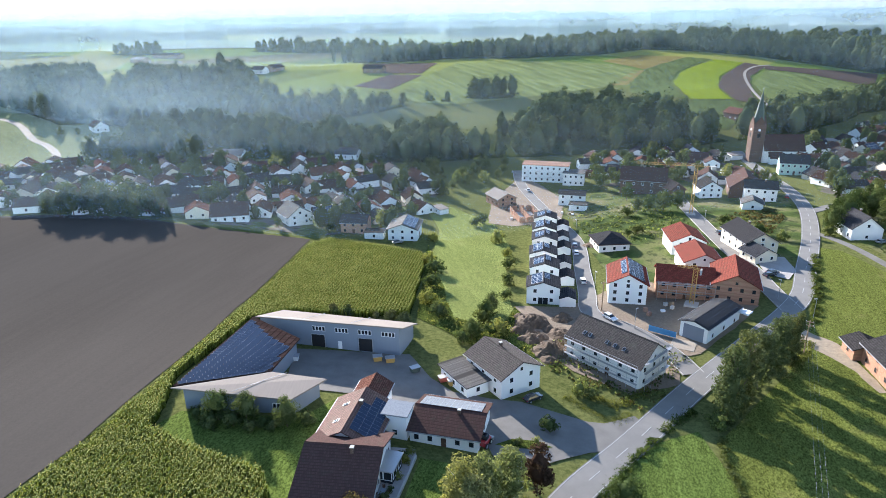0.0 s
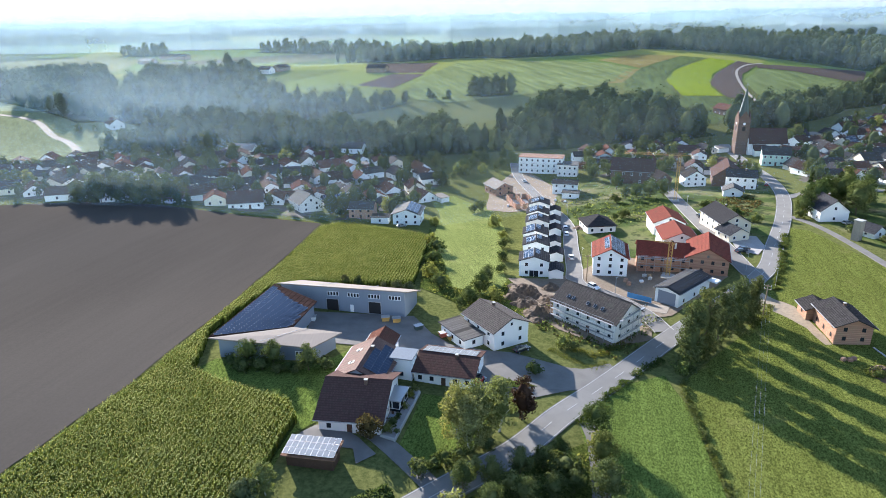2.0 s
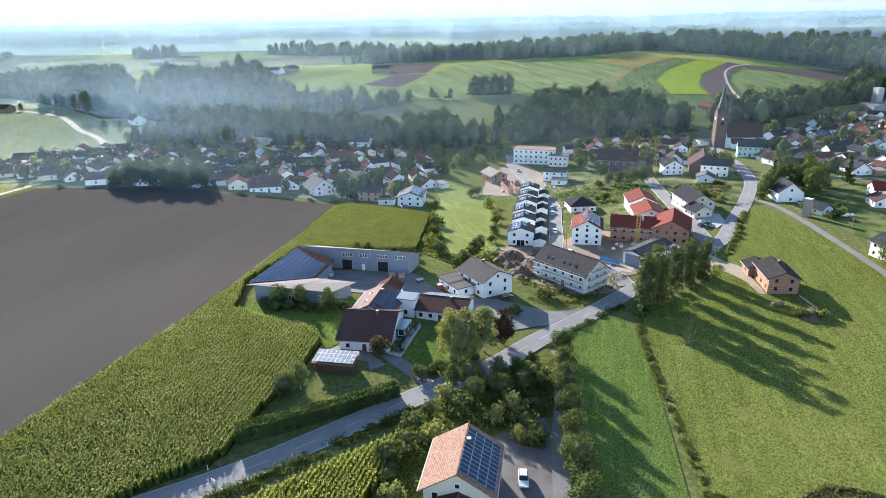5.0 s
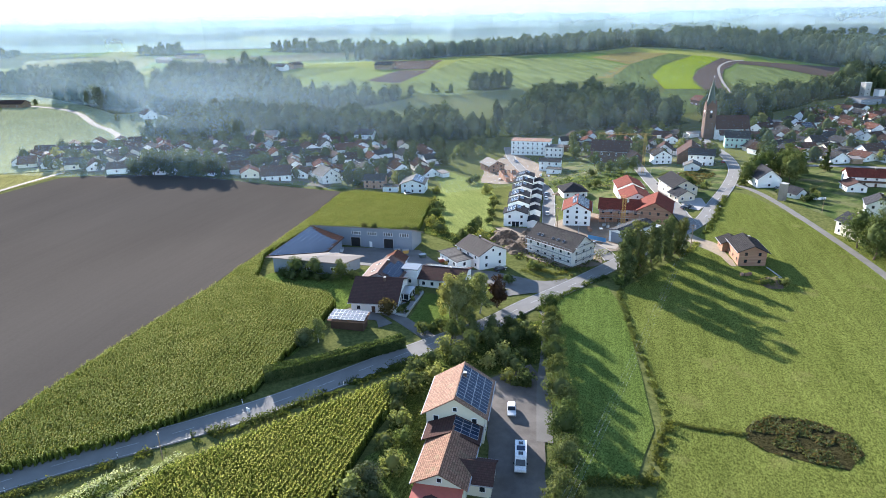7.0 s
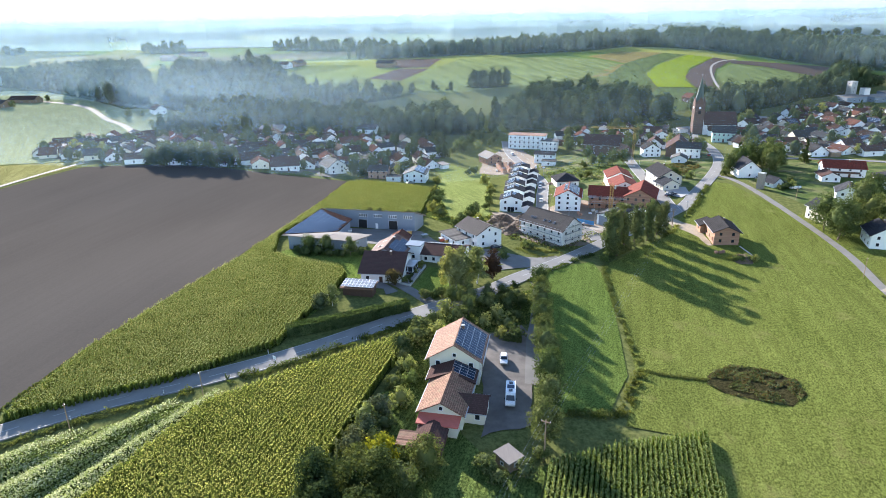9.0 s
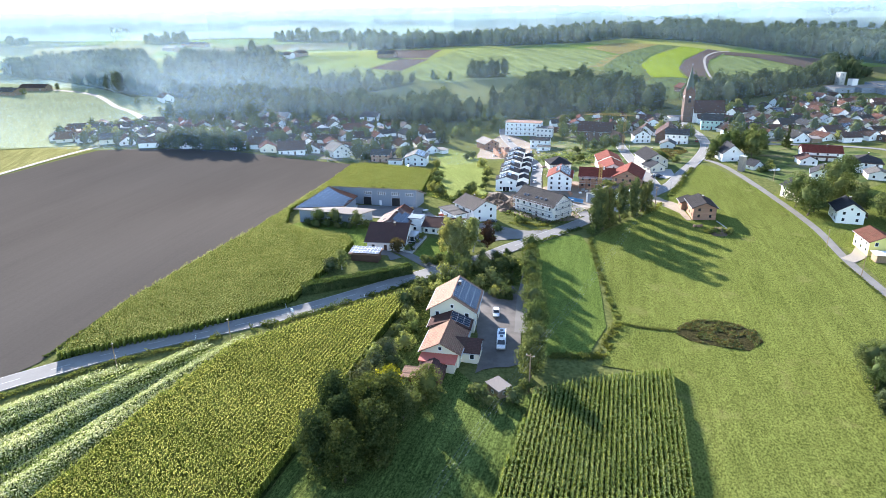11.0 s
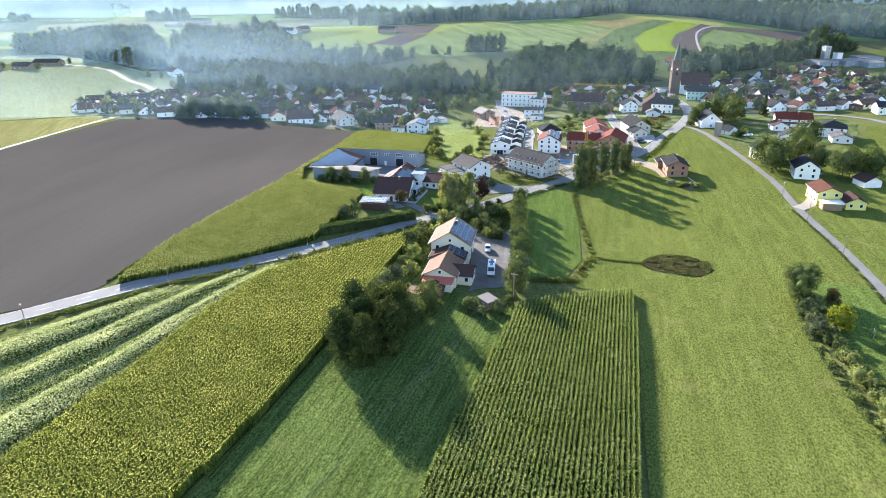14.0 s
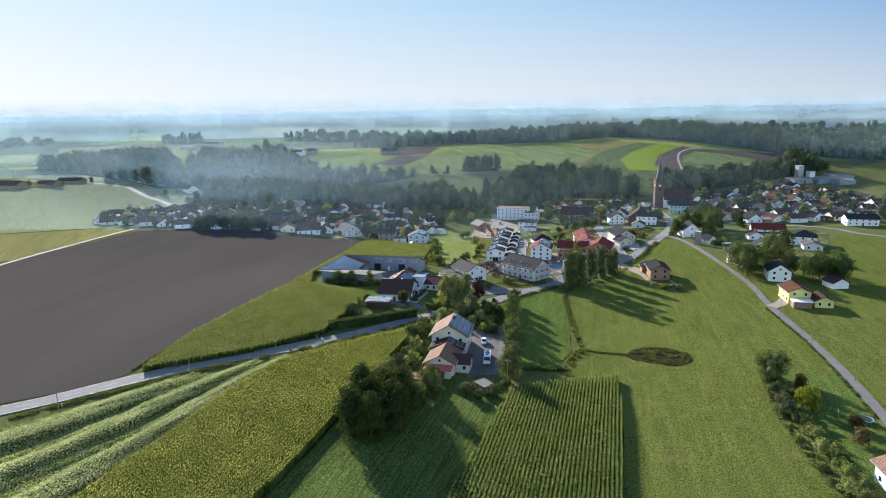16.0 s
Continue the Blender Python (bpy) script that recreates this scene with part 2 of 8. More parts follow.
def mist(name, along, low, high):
    """An upright sheet that imitates mist and distance haze: its density runs along x by the given stops and thins out
    upwards.
    """
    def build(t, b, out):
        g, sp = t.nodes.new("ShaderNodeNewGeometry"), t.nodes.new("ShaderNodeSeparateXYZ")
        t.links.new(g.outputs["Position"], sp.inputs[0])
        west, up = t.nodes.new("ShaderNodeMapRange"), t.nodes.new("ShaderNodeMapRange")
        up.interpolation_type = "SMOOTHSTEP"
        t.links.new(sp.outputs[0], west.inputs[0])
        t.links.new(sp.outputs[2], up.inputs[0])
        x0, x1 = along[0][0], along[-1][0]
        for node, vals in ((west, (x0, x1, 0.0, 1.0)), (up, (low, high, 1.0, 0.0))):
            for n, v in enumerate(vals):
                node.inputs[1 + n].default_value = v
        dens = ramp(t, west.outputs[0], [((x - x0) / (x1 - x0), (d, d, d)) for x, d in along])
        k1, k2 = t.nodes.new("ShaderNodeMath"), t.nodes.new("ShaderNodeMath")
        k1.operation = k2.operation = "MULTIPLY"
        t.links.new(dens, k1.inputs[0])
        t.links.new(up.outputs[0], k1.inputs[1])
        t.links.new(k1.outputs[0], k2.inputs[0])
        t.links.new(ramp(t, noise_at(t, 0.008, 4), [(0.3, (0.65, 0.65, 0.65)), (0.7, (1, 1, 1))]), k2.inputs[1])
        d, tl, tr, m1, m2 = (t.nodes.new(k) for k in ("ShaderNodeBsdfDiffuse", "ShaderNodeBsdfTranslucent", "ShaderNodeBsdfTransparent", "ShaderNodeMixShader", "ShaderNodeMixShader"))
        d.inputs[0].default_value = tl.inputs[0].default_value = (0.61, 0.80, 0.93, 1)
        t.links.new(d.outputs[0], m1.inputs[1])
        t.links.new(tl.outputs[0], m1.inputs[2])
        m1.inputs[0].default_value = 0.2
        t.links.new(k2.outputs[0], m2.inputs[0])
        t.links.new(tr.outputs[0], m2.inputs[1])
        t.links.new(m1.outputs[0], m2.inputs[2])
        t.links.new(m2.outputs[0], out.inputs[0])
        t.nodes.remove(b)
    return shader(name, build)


M_COUNTRY = country("country")
M_MEADOW = turf("meadow", (0.096, 0.124, 0.024), (0.184, 0.206, 0.050), (0.22, 0.195, 0.075), -15, 0.2)
M_ROUGH = turf("rough_grass", (0.05, 0.085, 0.016), (0.13, 0.16, 0.04), (0.20, 0.18, 0.08), 40, 0.15, 0.06, 1.0)
M_LAWN = turf("lawn", (0.095, 0.15, 0.030), (0.155, 0.205, 0.050), (0.16, 0.17, 0.04), -15, 0.25, 0.05, 0.5)
M_STRIP = turf("mown_strip", (0.080, 0.130, 0.030), (0.185, 0.24, 0.065), (0.18, 0.19, 0.06), -18, 0.55, 0.05, 0.9, 1.2)
M_PALE = turf("pale_meadow", (0.165, 0.205, 0.055), (0.275, 0.31, 0.10), (0.32, 0.30, 0.13), 12, 0.2, 0.02, 0.4)
# Paler than the other meadows: mist lying over it is put into the colour.
M_HAZEPALE = turf("haze_paled_meadow", (0.23, 0.26, 0.13), (0.35, 0.375, 0.21), (0.36, 0.34, 0.2), 30, 0.2, 0.02, 0.4)
M_HILLGREEN = turf("hill_pasture", (0.18, 0.23, 0.07), (0.29, 0.335, 0.12), (0.30, 0.30, 0.15), 22, 0.5, 0.015, 0.4, 12.0)
M_HILLDARK = turf("hill_catch_crop", (0.115, 0.155, 0.05), (0.17, 0.215, 0.075), (0.19, 0.20, 0.09), -10, 0.5, 0.02, 0.5, 6.0)
M_MUSTARD = turf("bright_catch_crop", (0.22, 0.30, 0.02), (0.30, 0.37, 0.03), (0.30, 0.33, 0.05), 10, 0.3, 0.03, 0.4, 5.0)
M_STUBBLE = turf("stubble", (0.26, 0.21, 0.075), (0.33, 0.27, 0.10), (0.24, 0.18, 0.09), 60, 0.4, 0.03, 0.4, 4.0)
M_YELLOW = turf("ripe_crop", (0.26, 0.245, 0.085), (0.35, 0.325, 0.125), (0.25, 0.23, 0.09), 15, 0.3, 0.03, 0.5, 3.0)
M_SOIL = tilled("tilled_soil", (0.084, 0.074, 0.063), -13, 1.0, 1.6)
M_DARKSOIL = tilled("dark_soil", (0.10, 0.075, 0.062), 30)
M_GARDENS = gardenland("village_gardens")
M_PLOTS = gardenland("rough_plots", True)
# Ground under crops and trees; their shade is put into these dark greens.
M_UNDER = turf("understory_shade", (0.035, 0.05, 0.014), (0.06, 0.08, 0.02), (0.08, 0.07, 0.03), 16, 0.3, 0.05, 0.5)
M_ASPHALT = asphalt("asphalt", (0.205, 0.198, 0.185), 0.15)
M_YARD = asphalt("yard_asphalt", (0.165, 0.158, 0.146), 0.22)
M_COURT = asphalt("worn_asphalt", (0.135, 0.122, 0.11), 0.4)
M_LANE = asphalt("lane_asphalt", (0.19, 0.182, 0.17), 0.22)
M_GRAVEL = surf("gravel", (0.30, 0.26, 0.21), 0.3, 3.0, 0.12, 0.95, 0.8)
M_DIRT = surf("building_dirt", (0.20, 0.155, 0.11), 0.35, 1.5, 0.12, 0.95, 1.0, dist=0.2)
M_SAND = surf("sandy_earth", (0.29, 0.235, 0.165), 0.35, 1.2, 0.12, 0.95, 1.0, dist=0.15)
M_PAINT = surf("road_paint", (0.40, 0.40, 0.385), 0.15, 8.0, 0.8, 0.6, 0.1)
M_KERB = surf("kerb_stone", (0.36, 0.35, 0.33), 0.2, 5.0, 0.5, 0.85, 0.3)
M_MARSH = turf("marsh", (0.028, 0.026, 0.012), (0.075, 0.068, 0.03), (0.10, 0.085, 0.045), 30, 0.2, 0.2, 1.0)
M_WHITE = surf("white_render", (0.85, 0.845, 0.82), 0.05, 5.0, 0.15, 0.9, 0.1, tint=0.08)
M_CREAM = surf("cream_render", (0.71, 0.645, 0.51), 0.06, 5.0, 0.15, 0.9, 0.1, tint=0.06)
M_YELLOWWALL = surf("yellow_render", (0.72, 0.66, 0.22), 0.06, 5.0, 0.15, 0.9, 0.1)
M_MINT = surf("mint_render", (0.52, 0.68, 0.58), 0.06, 5.0, 0.15, 0.9, 0.1)
M_BRICK = tiled("hollow_brick", (0.40, 0.235, 0.165), 0.16, 0.42, 0.9, 0.1, joint=0.82)
M_OLDBRICK = tiled("old_brick", (0.15, 0.104, 0.086), 0.25, 0.3, 0.9, 0.1, joint=0.75)
M_GREYCLAD = surf("grey_cladding", (0.20, 0.235, 0.285), 0.07, 1.5, 0.08, 0.55, 0.1, 0.0, 0.4, streak=(0.15, 0.15, 8.0))
M_ROOF_RED = tiled("red_tiles", (0.215, 0.055, 0.038), 0.25)
M_ROOF_BROWN = tiled("brown_tiles", (0.084, 0.050, 0.044), 0.14, spec=0.03, joint=0.72)
M_ROOF_RUSSET = tiled("russet_tiles", (0.15, 0.075, 0.058), 0.3, spec=0.0)
M_ROOF_OLD = tiled("weathered_tiles", (0.29, 0.17, 0.12), 0.3, 0.34, 0.85)
M_ROOF_VILLAGE = tiled("village_tiles", (0.062, 0.040, 0.035), 0.3, spec=0.0)
M_ROOF_UMBER = tiled("umber_tiles", (0.098, 0.084, 0.076), 0.2)
M_ROOF_FARM = tiled("farm_tiles", (0.17, 0.10, 0.082), 0.2, spec=0.25)
M_ROOF_SLATE = tiled("slate_grey_tiles", (0.058, 0.056, 0.058), 0.25, spec=0.0)
M_HEAP = surf("dug_earth", (0.115, 0.082, 0.055), 0.45, 1.2, 0.2, 0.95, 1.0, dist=0.3)
M_TERRACE = surf("terrace_paving", (0.34, 0.32, 0.30), 0.2, 2.5, 0.3, 0.85, 0.2)
M_ROOF_DARK = tiled("anthracite_tiles", (0.055, 0.056, 0.062), 0.25, 0.34, 0.9, spec=0.02)
M_ROOF_GREY = tiled("grey_tiles", (0.13, 0.125, 0.12), 0.25, 0.34, 0.9)
M_SHEET = surf("sheet_roof", (0.235, 0.205, 0.178), 0.14, 1.0, 0.12, 0.85, 0.15, 0.0, 0.06, streak=(0.3, 6.0, 0.3))
M_REDSHEET = surf("red_sheet", (0.50, 0.13, 0.09), 0.15, 2.0, 0.3, 0.6, 0.15)
M_GLASS = glossy("window_glass", (0.02, 0.024, 0.03), 0.06, 0.0, 0.6)
M_FRAME = surf("white_frame", (0.78, 0.78, 0.77), 0.04, 6, 0.5, 0.5, 0.05)
M_DARKWOOD = surf("dark_wood", (0.10, 0.055, 0.035), 0.3, 4.0, 0.5, 0.75, 0.3, streak=(1, 8, 1))
M_WOOD = surf("weathered_wood", (0.26, 0.18, 0.11), 0.3, 4.0, 0.5, 0.8, 0.3, streak=(1, 1, 8))
M_PV = glossy("solar_cells", (0.022, 0.036, 0.068), 0.13, 0.0, 0.17)
# Pale base colour that carries the reflection of the bright sky.
M_PVPALE = glossy("sky_sheen_panels", (0.20, 0.215, 0.23), 0.25, 0.0, 0.4)
M_ALU = glossy("aluminium", (0.42, 0.44, 0.47), 0.5, 0.3)
M_STEEL = surf("galvanised", (0.42, 0.43, 0.44), 0.12, 4.0, 0.5, 0.5, 0.1, 0.6)
M_CONCRETE = surf("concrete", (0.42, 0.41, 0.38), 0.15, 3.0, 0.25, 0.85, 0.25)
M_CRANE = surf("crane_paint", (0.46, 0.29, 0.08), 0.15, 3.0, 0.5, 0.6, 0.1)
M_COPPER = surf("green_copper", (0.07, 0.10, 0.085), 0.2, 2.0, 0.3, 0.6, 0.15)
M_RUBBER = surf("rubber", (0.02, 0.02, 0.021), 0.2, 6, 1, 0.8, 0.1)
M_CARWHITE = glossy("white_car_paint", (0.75, 0.75, 0.74), 0.25, 0, 0.5, 0.5)
M_CARDARK = glossy("dark_car_paint", (0.03, 0.032, 0.04), 0.25, 0, 0.5, 0.6)
M_CARRED = glossy("red_car_paint", (0.40, 0.03, 0.03), 0.25, 0, 0.5, 0.6)
M_CARGREY = glossy("silver_car_paint", (0.40, 0.41, 0.43), 0.3, 0.6, 0.5, 0.5)
M_TARP = surf("blue_tarp", (0.10, 0.30, 0.55), 0.1, 2.0, 0.5, 0.5, 0.2)
M_BARK = surf("bark", (0.12, 0.09, 0.065), 0.35, 5.0, 0.8, 0.95, 0.6, streak=(1, 1, 5))
M_BIRCHBARK = surf("birch_bark", (0.55, 0.53, 0.48), 0.35, 6.0, 1.0, 0.8, 0.3, streak=(4, 4, 1))
M_LEAF = leafy("broad_leaves", (0.100, 0.130, 0.052), (0.19, 0.21, 0.095), 0.42)
M_LEAFTALL = leafy("roadside_leaves", (0.135, 0.155, 0.075), (0.22, 0.235, 0.12), 0.42)
M_LEAFPALE = leafy("pale_leaves", (0.25, 0.27, 0.10), (0.38, 0.385, 0.165), 0.48)
M_LEAFBIRCH = leafy("birch_leaves", (0.29, 0.295, 0.13), (0.42, 0.41, 0.20), 0.5)
M_WEED = leafy("verge_weeds", (0.13, 0.15, 0.045), (0.21, 0.22, 0.075), 0.45)
M_LEAFRED = leafy("copper_leaves", (0.065, 0.038, 0.032), (0.105, 0.06, 0.045), 0.3)
M_LEAFRUST = leafy("rust_leaves", (0.13, 0.095, 0.045), (0.20, 0.145, 0.07), 0.35)
M_LEAFYELLOW = leafy("yellowing_leaves", (0.26, 0.27, 0.03), (0.36, 0.36, 0.05), 0.45)
M_LEAFGREY = leafy("silvery_leaves", (0.10, 0.12, 0.06), (0.19, 0.20, 0.12), 0.3)
M_NEEDLE = leafy("spruce_needles", (0.055, 0.078, 0.032), (0.115, 0.135, 0.055), 0.34)
M_WOODS = leafy("woodland_leaves", (0.062, 0.090, 0.045), (0.125, 0.150, 0.075), 0.34, 0.1, 0.06)
M_CORN = leafy("maize_leaves", (0.225, 0.28, 0.085), (0.37, 0.41, 0.16), 0.48, 0.05, 0.15, 0.012, 0.66)
M_CORNRIPE = leafy("ripening_maize_leaves", (0.42, 0.45, 0.085), (0.74, 0.71, 0.17), 0.48, 0.05, 0.12, 0.012, 0.66)
# Darker than the leaves: shade in the gaps between rows is coloured in.
M_STALK = leafy("maize_stalks", (0.13, 0.165, 0.035), (0.20, 0.235, 0.065), 0.4, 0.05, 0.2)
M_TASSEL = leafy("maize_tassels", (0.30, 0.28, 0.09), (0.40, 0.36, 0.14), 0.4, 0.05, 0.2)
M_SILK = leafy("pale_panicles", (0.66, 0.68, 0.52), (0.80, 0.80, 0.66), 0.4, 0.05, 0.15)
M_HAYPALE = leafy("pale_stalks", (0.26, 0.33, 0.12), (0.42, 0.47, 0.22), 0.4, 0.05, 0.15)


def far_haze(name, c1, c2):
    """Glowing colour for distant hills, with the bright haze painted in."""
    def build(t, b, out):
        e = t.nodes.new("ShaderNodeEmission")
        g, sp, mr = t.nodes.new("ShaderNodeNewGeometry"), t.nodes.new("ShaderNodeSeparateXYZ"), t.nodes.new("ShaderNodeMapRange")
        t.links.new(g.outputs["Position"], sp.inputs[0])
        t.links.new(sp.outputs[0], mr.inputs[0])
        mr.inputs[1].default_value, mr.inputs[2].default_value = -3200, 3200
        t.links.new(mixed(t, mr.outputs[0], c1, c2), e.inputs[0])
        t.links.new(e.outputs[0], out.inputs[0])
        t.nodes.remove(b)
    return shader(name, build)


def sky_glow(name):
    """Hazy morning sky over the horizon: white towards the sun, clear blue away from it and upwards."""
    def build(t, b, out):
        e = t.nodes.new("ShaderNodeEmission")
        g, sp, ax, up = t.nodes.new("ShaderNodeNewGeometry"), t.nodes.new("ShaderNodeSeparateXYZ"), t.nodes.new("ShaderNodeMapRange"), t.nodes.new("ShaderNodeMapRange")
        t.links.new(g.outputs["Position"], sp.inputs[0])
        t.links.new(sp.outputs[0], ax.inputs[0])
        t.links.new(sp.outputs[2], up.inputs[0])
        for node, vals in ((ax, (-3500, 3500)), (up, (70, 900))):
            node.inputs[1].default_value, node.inputs[2].default_value = vals
        low = ramp(t, ax.outputs[0], [(0.0, (0.42, 0.415, 0.385)), (0.5, (0.345, 0.36, 0.35)), (1.0, (0.27, 0.295, 0.295))])
        high = ramp(t, ax.outputs[0], [(0.0, (0.32, 0.375, 0.39)), (0.5, (0.20, 0.287, 0.345)), (1.0, (0.113, 0.188, 0.28))])
        t.links.new(mixed(t, up.outputs[0], low, high), e.inputs[0])
        t.links.new(e.outputs[0], out.inputs[0])
        t.nodes.remove(b)
    return shader(name, build)


M_SKYGLOW = sky_glow("sky_glow")
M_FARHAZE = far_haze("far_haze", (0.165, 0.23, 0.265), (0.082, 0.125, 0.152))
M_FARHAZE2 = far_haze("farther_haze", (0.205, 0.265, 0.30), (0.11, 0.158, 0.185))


# ---- lie of the land ----
HILLS = [
    (20, 270, 75, 95, -6.0), (58, 60, 24, 50, -3.2), (-70, 85, 60, 60, 3.1), (-150, 230, 70, 60, 2.9), (-60, 290, 60, 60, -4.0),
    (110, 350, 90, 70, -5.3), (-235, 400, 90, 70, -3.6), (-420, 470, 120, 90, 5.5), (190, 500, 70, 60, 6.7), (260, 760, 200, 170, 19.1),
    (20, 760, 170, 150, 12.5), (-300, 800, 170, 120, 16.0), (450, 900, 200, 200, 20.7), (400, 480, 120, 90, -9.0), (0, 470, 120, 70, -6.8),
    (120, 190, 50, 50, 1.8), (0, -120, 120, 110, -1.3)]
RIDGES = [(500, 1500, 500, 350, 24), (-900, 1900, 700, 450, 26), (300, 2700, 1300, 500, 34), (2000, 2300, 900, 700, 45), (-2600, 2900, 1300, 700, 40), (0, 4300, 5000, 650, 46)]


def height(x, y):
    """The lie of the land, for numbers or arrays."""
    z = 0.0 * x
    for cx, cy, sx, sy, a in HILLS + RIDGES:
        z = z + a * np.exp(-0.5 * (((x - cx) / sx) ** 2 + ((y - cy) / sy) ** 2))
    return z


# ---- building kit ----


class MB:
    """Collects faces of one mesh, each with its material."""

    def __init__(self, *mats):
        self.v, self.f, self.m, self.mats = [], [], [], list(mats)

    def poly(self, pts, m=0):
        n = len(self.v)
        self.v += [tuple(p) for p in pts]
        self.f.append(tuple(range(n, n + len(pts))))
        self.m.append(m)
        return self

    def solid(self, a, b, m=0):
        """A closed prism between two rings of as many points."""
        n, k = len(self.v), len(a)
        self.v += [tuple(p) for p in a] + [tuple(p) for p in b]
        self.f += [tuple(range(n + k - 1, n - 1, -1)), tuple(range(n + k, n + 2 * k))]
        self.f += [(n + i, n + (i + 1) % k, n + k + (i + 1) % k, n + k + i) for i in range(k)]
        self.m += [m] * (k + 2)
        return self

    def box(self, x0, y0, z0, x1, y1, z1, m=0):
        return self.solid([(x0, y0, z0), (x1, y0, z0), (x1, y1, z0), (x0, y1, z0)], [(x0, y0, z1), (x1, y0, z1), (x1, y1, z1), (x0, y1, z1)], m)

    def chamfer(self, x0, y0, z0, x1, y1, z1, c, m=0):
        """A box whose top edges are cut off by c."""
        r = [(x0, y0), (x1, y0), (x1, y1), (x0, y1)]
        s = [(x0 + c, y0 + c), (x1 - c, y0 + c), (x1 - c, y1 - c), (x0 + c, y1 - c)]
        self.solid([(*p, z0) for p in r], [(*p, z1 - c) for p in r], m)
        return self.solid([(*p, z1 - c) for p in r], [(*p, z1) for p in s], m)

    def tube(self, a, b, ra, rb, k=6, m=0):
        a, b = Vector(a), Vector(b)
        d = (b - a).normalized()
        u = d.orthogonal().normalized()
        w = d.cross(u)
        ring = [(math.cos(2 * math.pi * i / k), math.sin(2 * math.pi * i / k)) for i in range(k)]
        return self.solid([a + ra * (c * u + s * w) for c, s in ring], [b + rb * (c * u + s * w) for c, s in ring], m)

    def mesh(self, name):
        me = bpy.data.meshes.new(name)
        me.from_pydata(self.v, [], self.f)
        for mt in self.mats:
            me.materials.append(mt)
        me.polygons.foreach_set("material_index", self.m)
        me.update()
        return me


def part(name, mb, parent, label="", at=None):
    """One mesh object under a thing or a part. mb: an MB or a mesh to share."""
    ob = new(name, mb.mesh(name) if isinstance(mb, MB) else mb)
    ob.parent = parent
    if at is not None:
        ob.matrix_basis = at
    return tagged(ob, label) if label else ob


def thing(name, m, label, category, group="", kind=""):
    ob = new(name)
    ob.empty_display_size = 0.2
    ob.matrix_basis = m
    return tagged(ob, label, category, group, kind)


def ground_at(x, y):
    return float(height(x, y))


def place(x, y, rz=0, s=1.0, dz=0.0):
    return Matrix.LocRotScale((x, y, ground_at(x, y) + dz), Euler((0, 0, radians(rz))), (s, s, s))


def inside(px, py, poly):
    """Which of the points lie in the polygon."""
    px, py = np.asarray(px, float), np.asarray(py, float)
    hit = np.zeros(px.shape, bool)
    for (x0, y0), (x1, y1) in zip(poly, poly[1:] + poly[:1]):
        if y0 != y1:
            hit ^= ((y0 > py) != (y1 > py)) & (px < (x1 - x0) * (py - y0) / (y1 - y0) + x0)
    return hit


def wavy(poly, step, amp, seed=0):
    """The outline walked in short steps, with the small wander of real field edges."""
    out = []
    for (x0, y0), (x1, y1) in zip(poly, poly[1:] + poly[:1]):
        d = math.hypot(x1 - x0, y1 - y0)
        n = max(1, round(d / step))
        for i in range(n):
            x, y = x0 + (x1 - x0) * i / n, y0 + (y1 - y0) * i / n
            w = amp * noise.noise((x * 0.09, y * 0.09, seed + 7.7)) + 0.5 * amp * noise.noise((x * 0.4, y * 0.4, seed))
            out.append((x - w * (y1 - y0) / d, y + w * (x1 - x0) / d))
    return out


def sheet(name, poly, dz, mat, label, category, step=6.0, amp=0.5, kind="structure", seed=0):
    """A sheet of land that lies on the ground within an outline."""
    edge = wavy(poly, step, amp, seed)
    xs, ys = [p[0] for p in edge], [p[1] for p in edge]
    gx, gy = np.meshgrid(np.arange(min(xs), max(xs), step), np.arange(min(ys), max(ys), step))
    gx, gy = gx.ravel(), gy.ravel()
    ok = inside(gx, gy, edge)
    co = [Vector(p) for p in edge] + [Vector((x, y)) for x, y in zip(gx[ok], gy[ok])]
    n = len(edge)
    v, _, f, *_ = mathutils_geometry.delaunay_2d_cdt(co, [(i, (i + 1) % n) for i in range(n)], [], 1, 1e-4)
    vx, vy = np.array([p[0] for p in v]), np.array([p[1] for p in v])
    vz = height(vx, vy) + dz
    me = bpy.data.meshes.new(name)
    me.from_pydata(np.c_[vx, vy, vz].tolist(), [], [tuple(q) for q in f])
    me.materials.append(mat)
    me.polygons.foreach_set("use_smooth", [True] * len(me.polygons))
    me.update()
    return tagged(new(name, me), label, category, kind=kind)


def spline(pts, step=3.0):
    """A smooth line through the points, in even steps."""
    p = [Vector(q) for q in pts]
    p = [2 * p[0] - p[1]] + p + [2 * p[-1] - p[-2]]
    out = []
    for a, b, c, d in zip(p, p[1:], p[2:], p[3:]):
        n = max(1, round((c - b).length / step))
        for i in range(n):
            u = i / n
            out.append(0.5 * (2 * b + (c - a) * u + (2 * a - 5 * b + 4 * c - d) * u * u + (3 * b - a - 3 * c + d) * u ** 3))
    return out + [p[-2]]


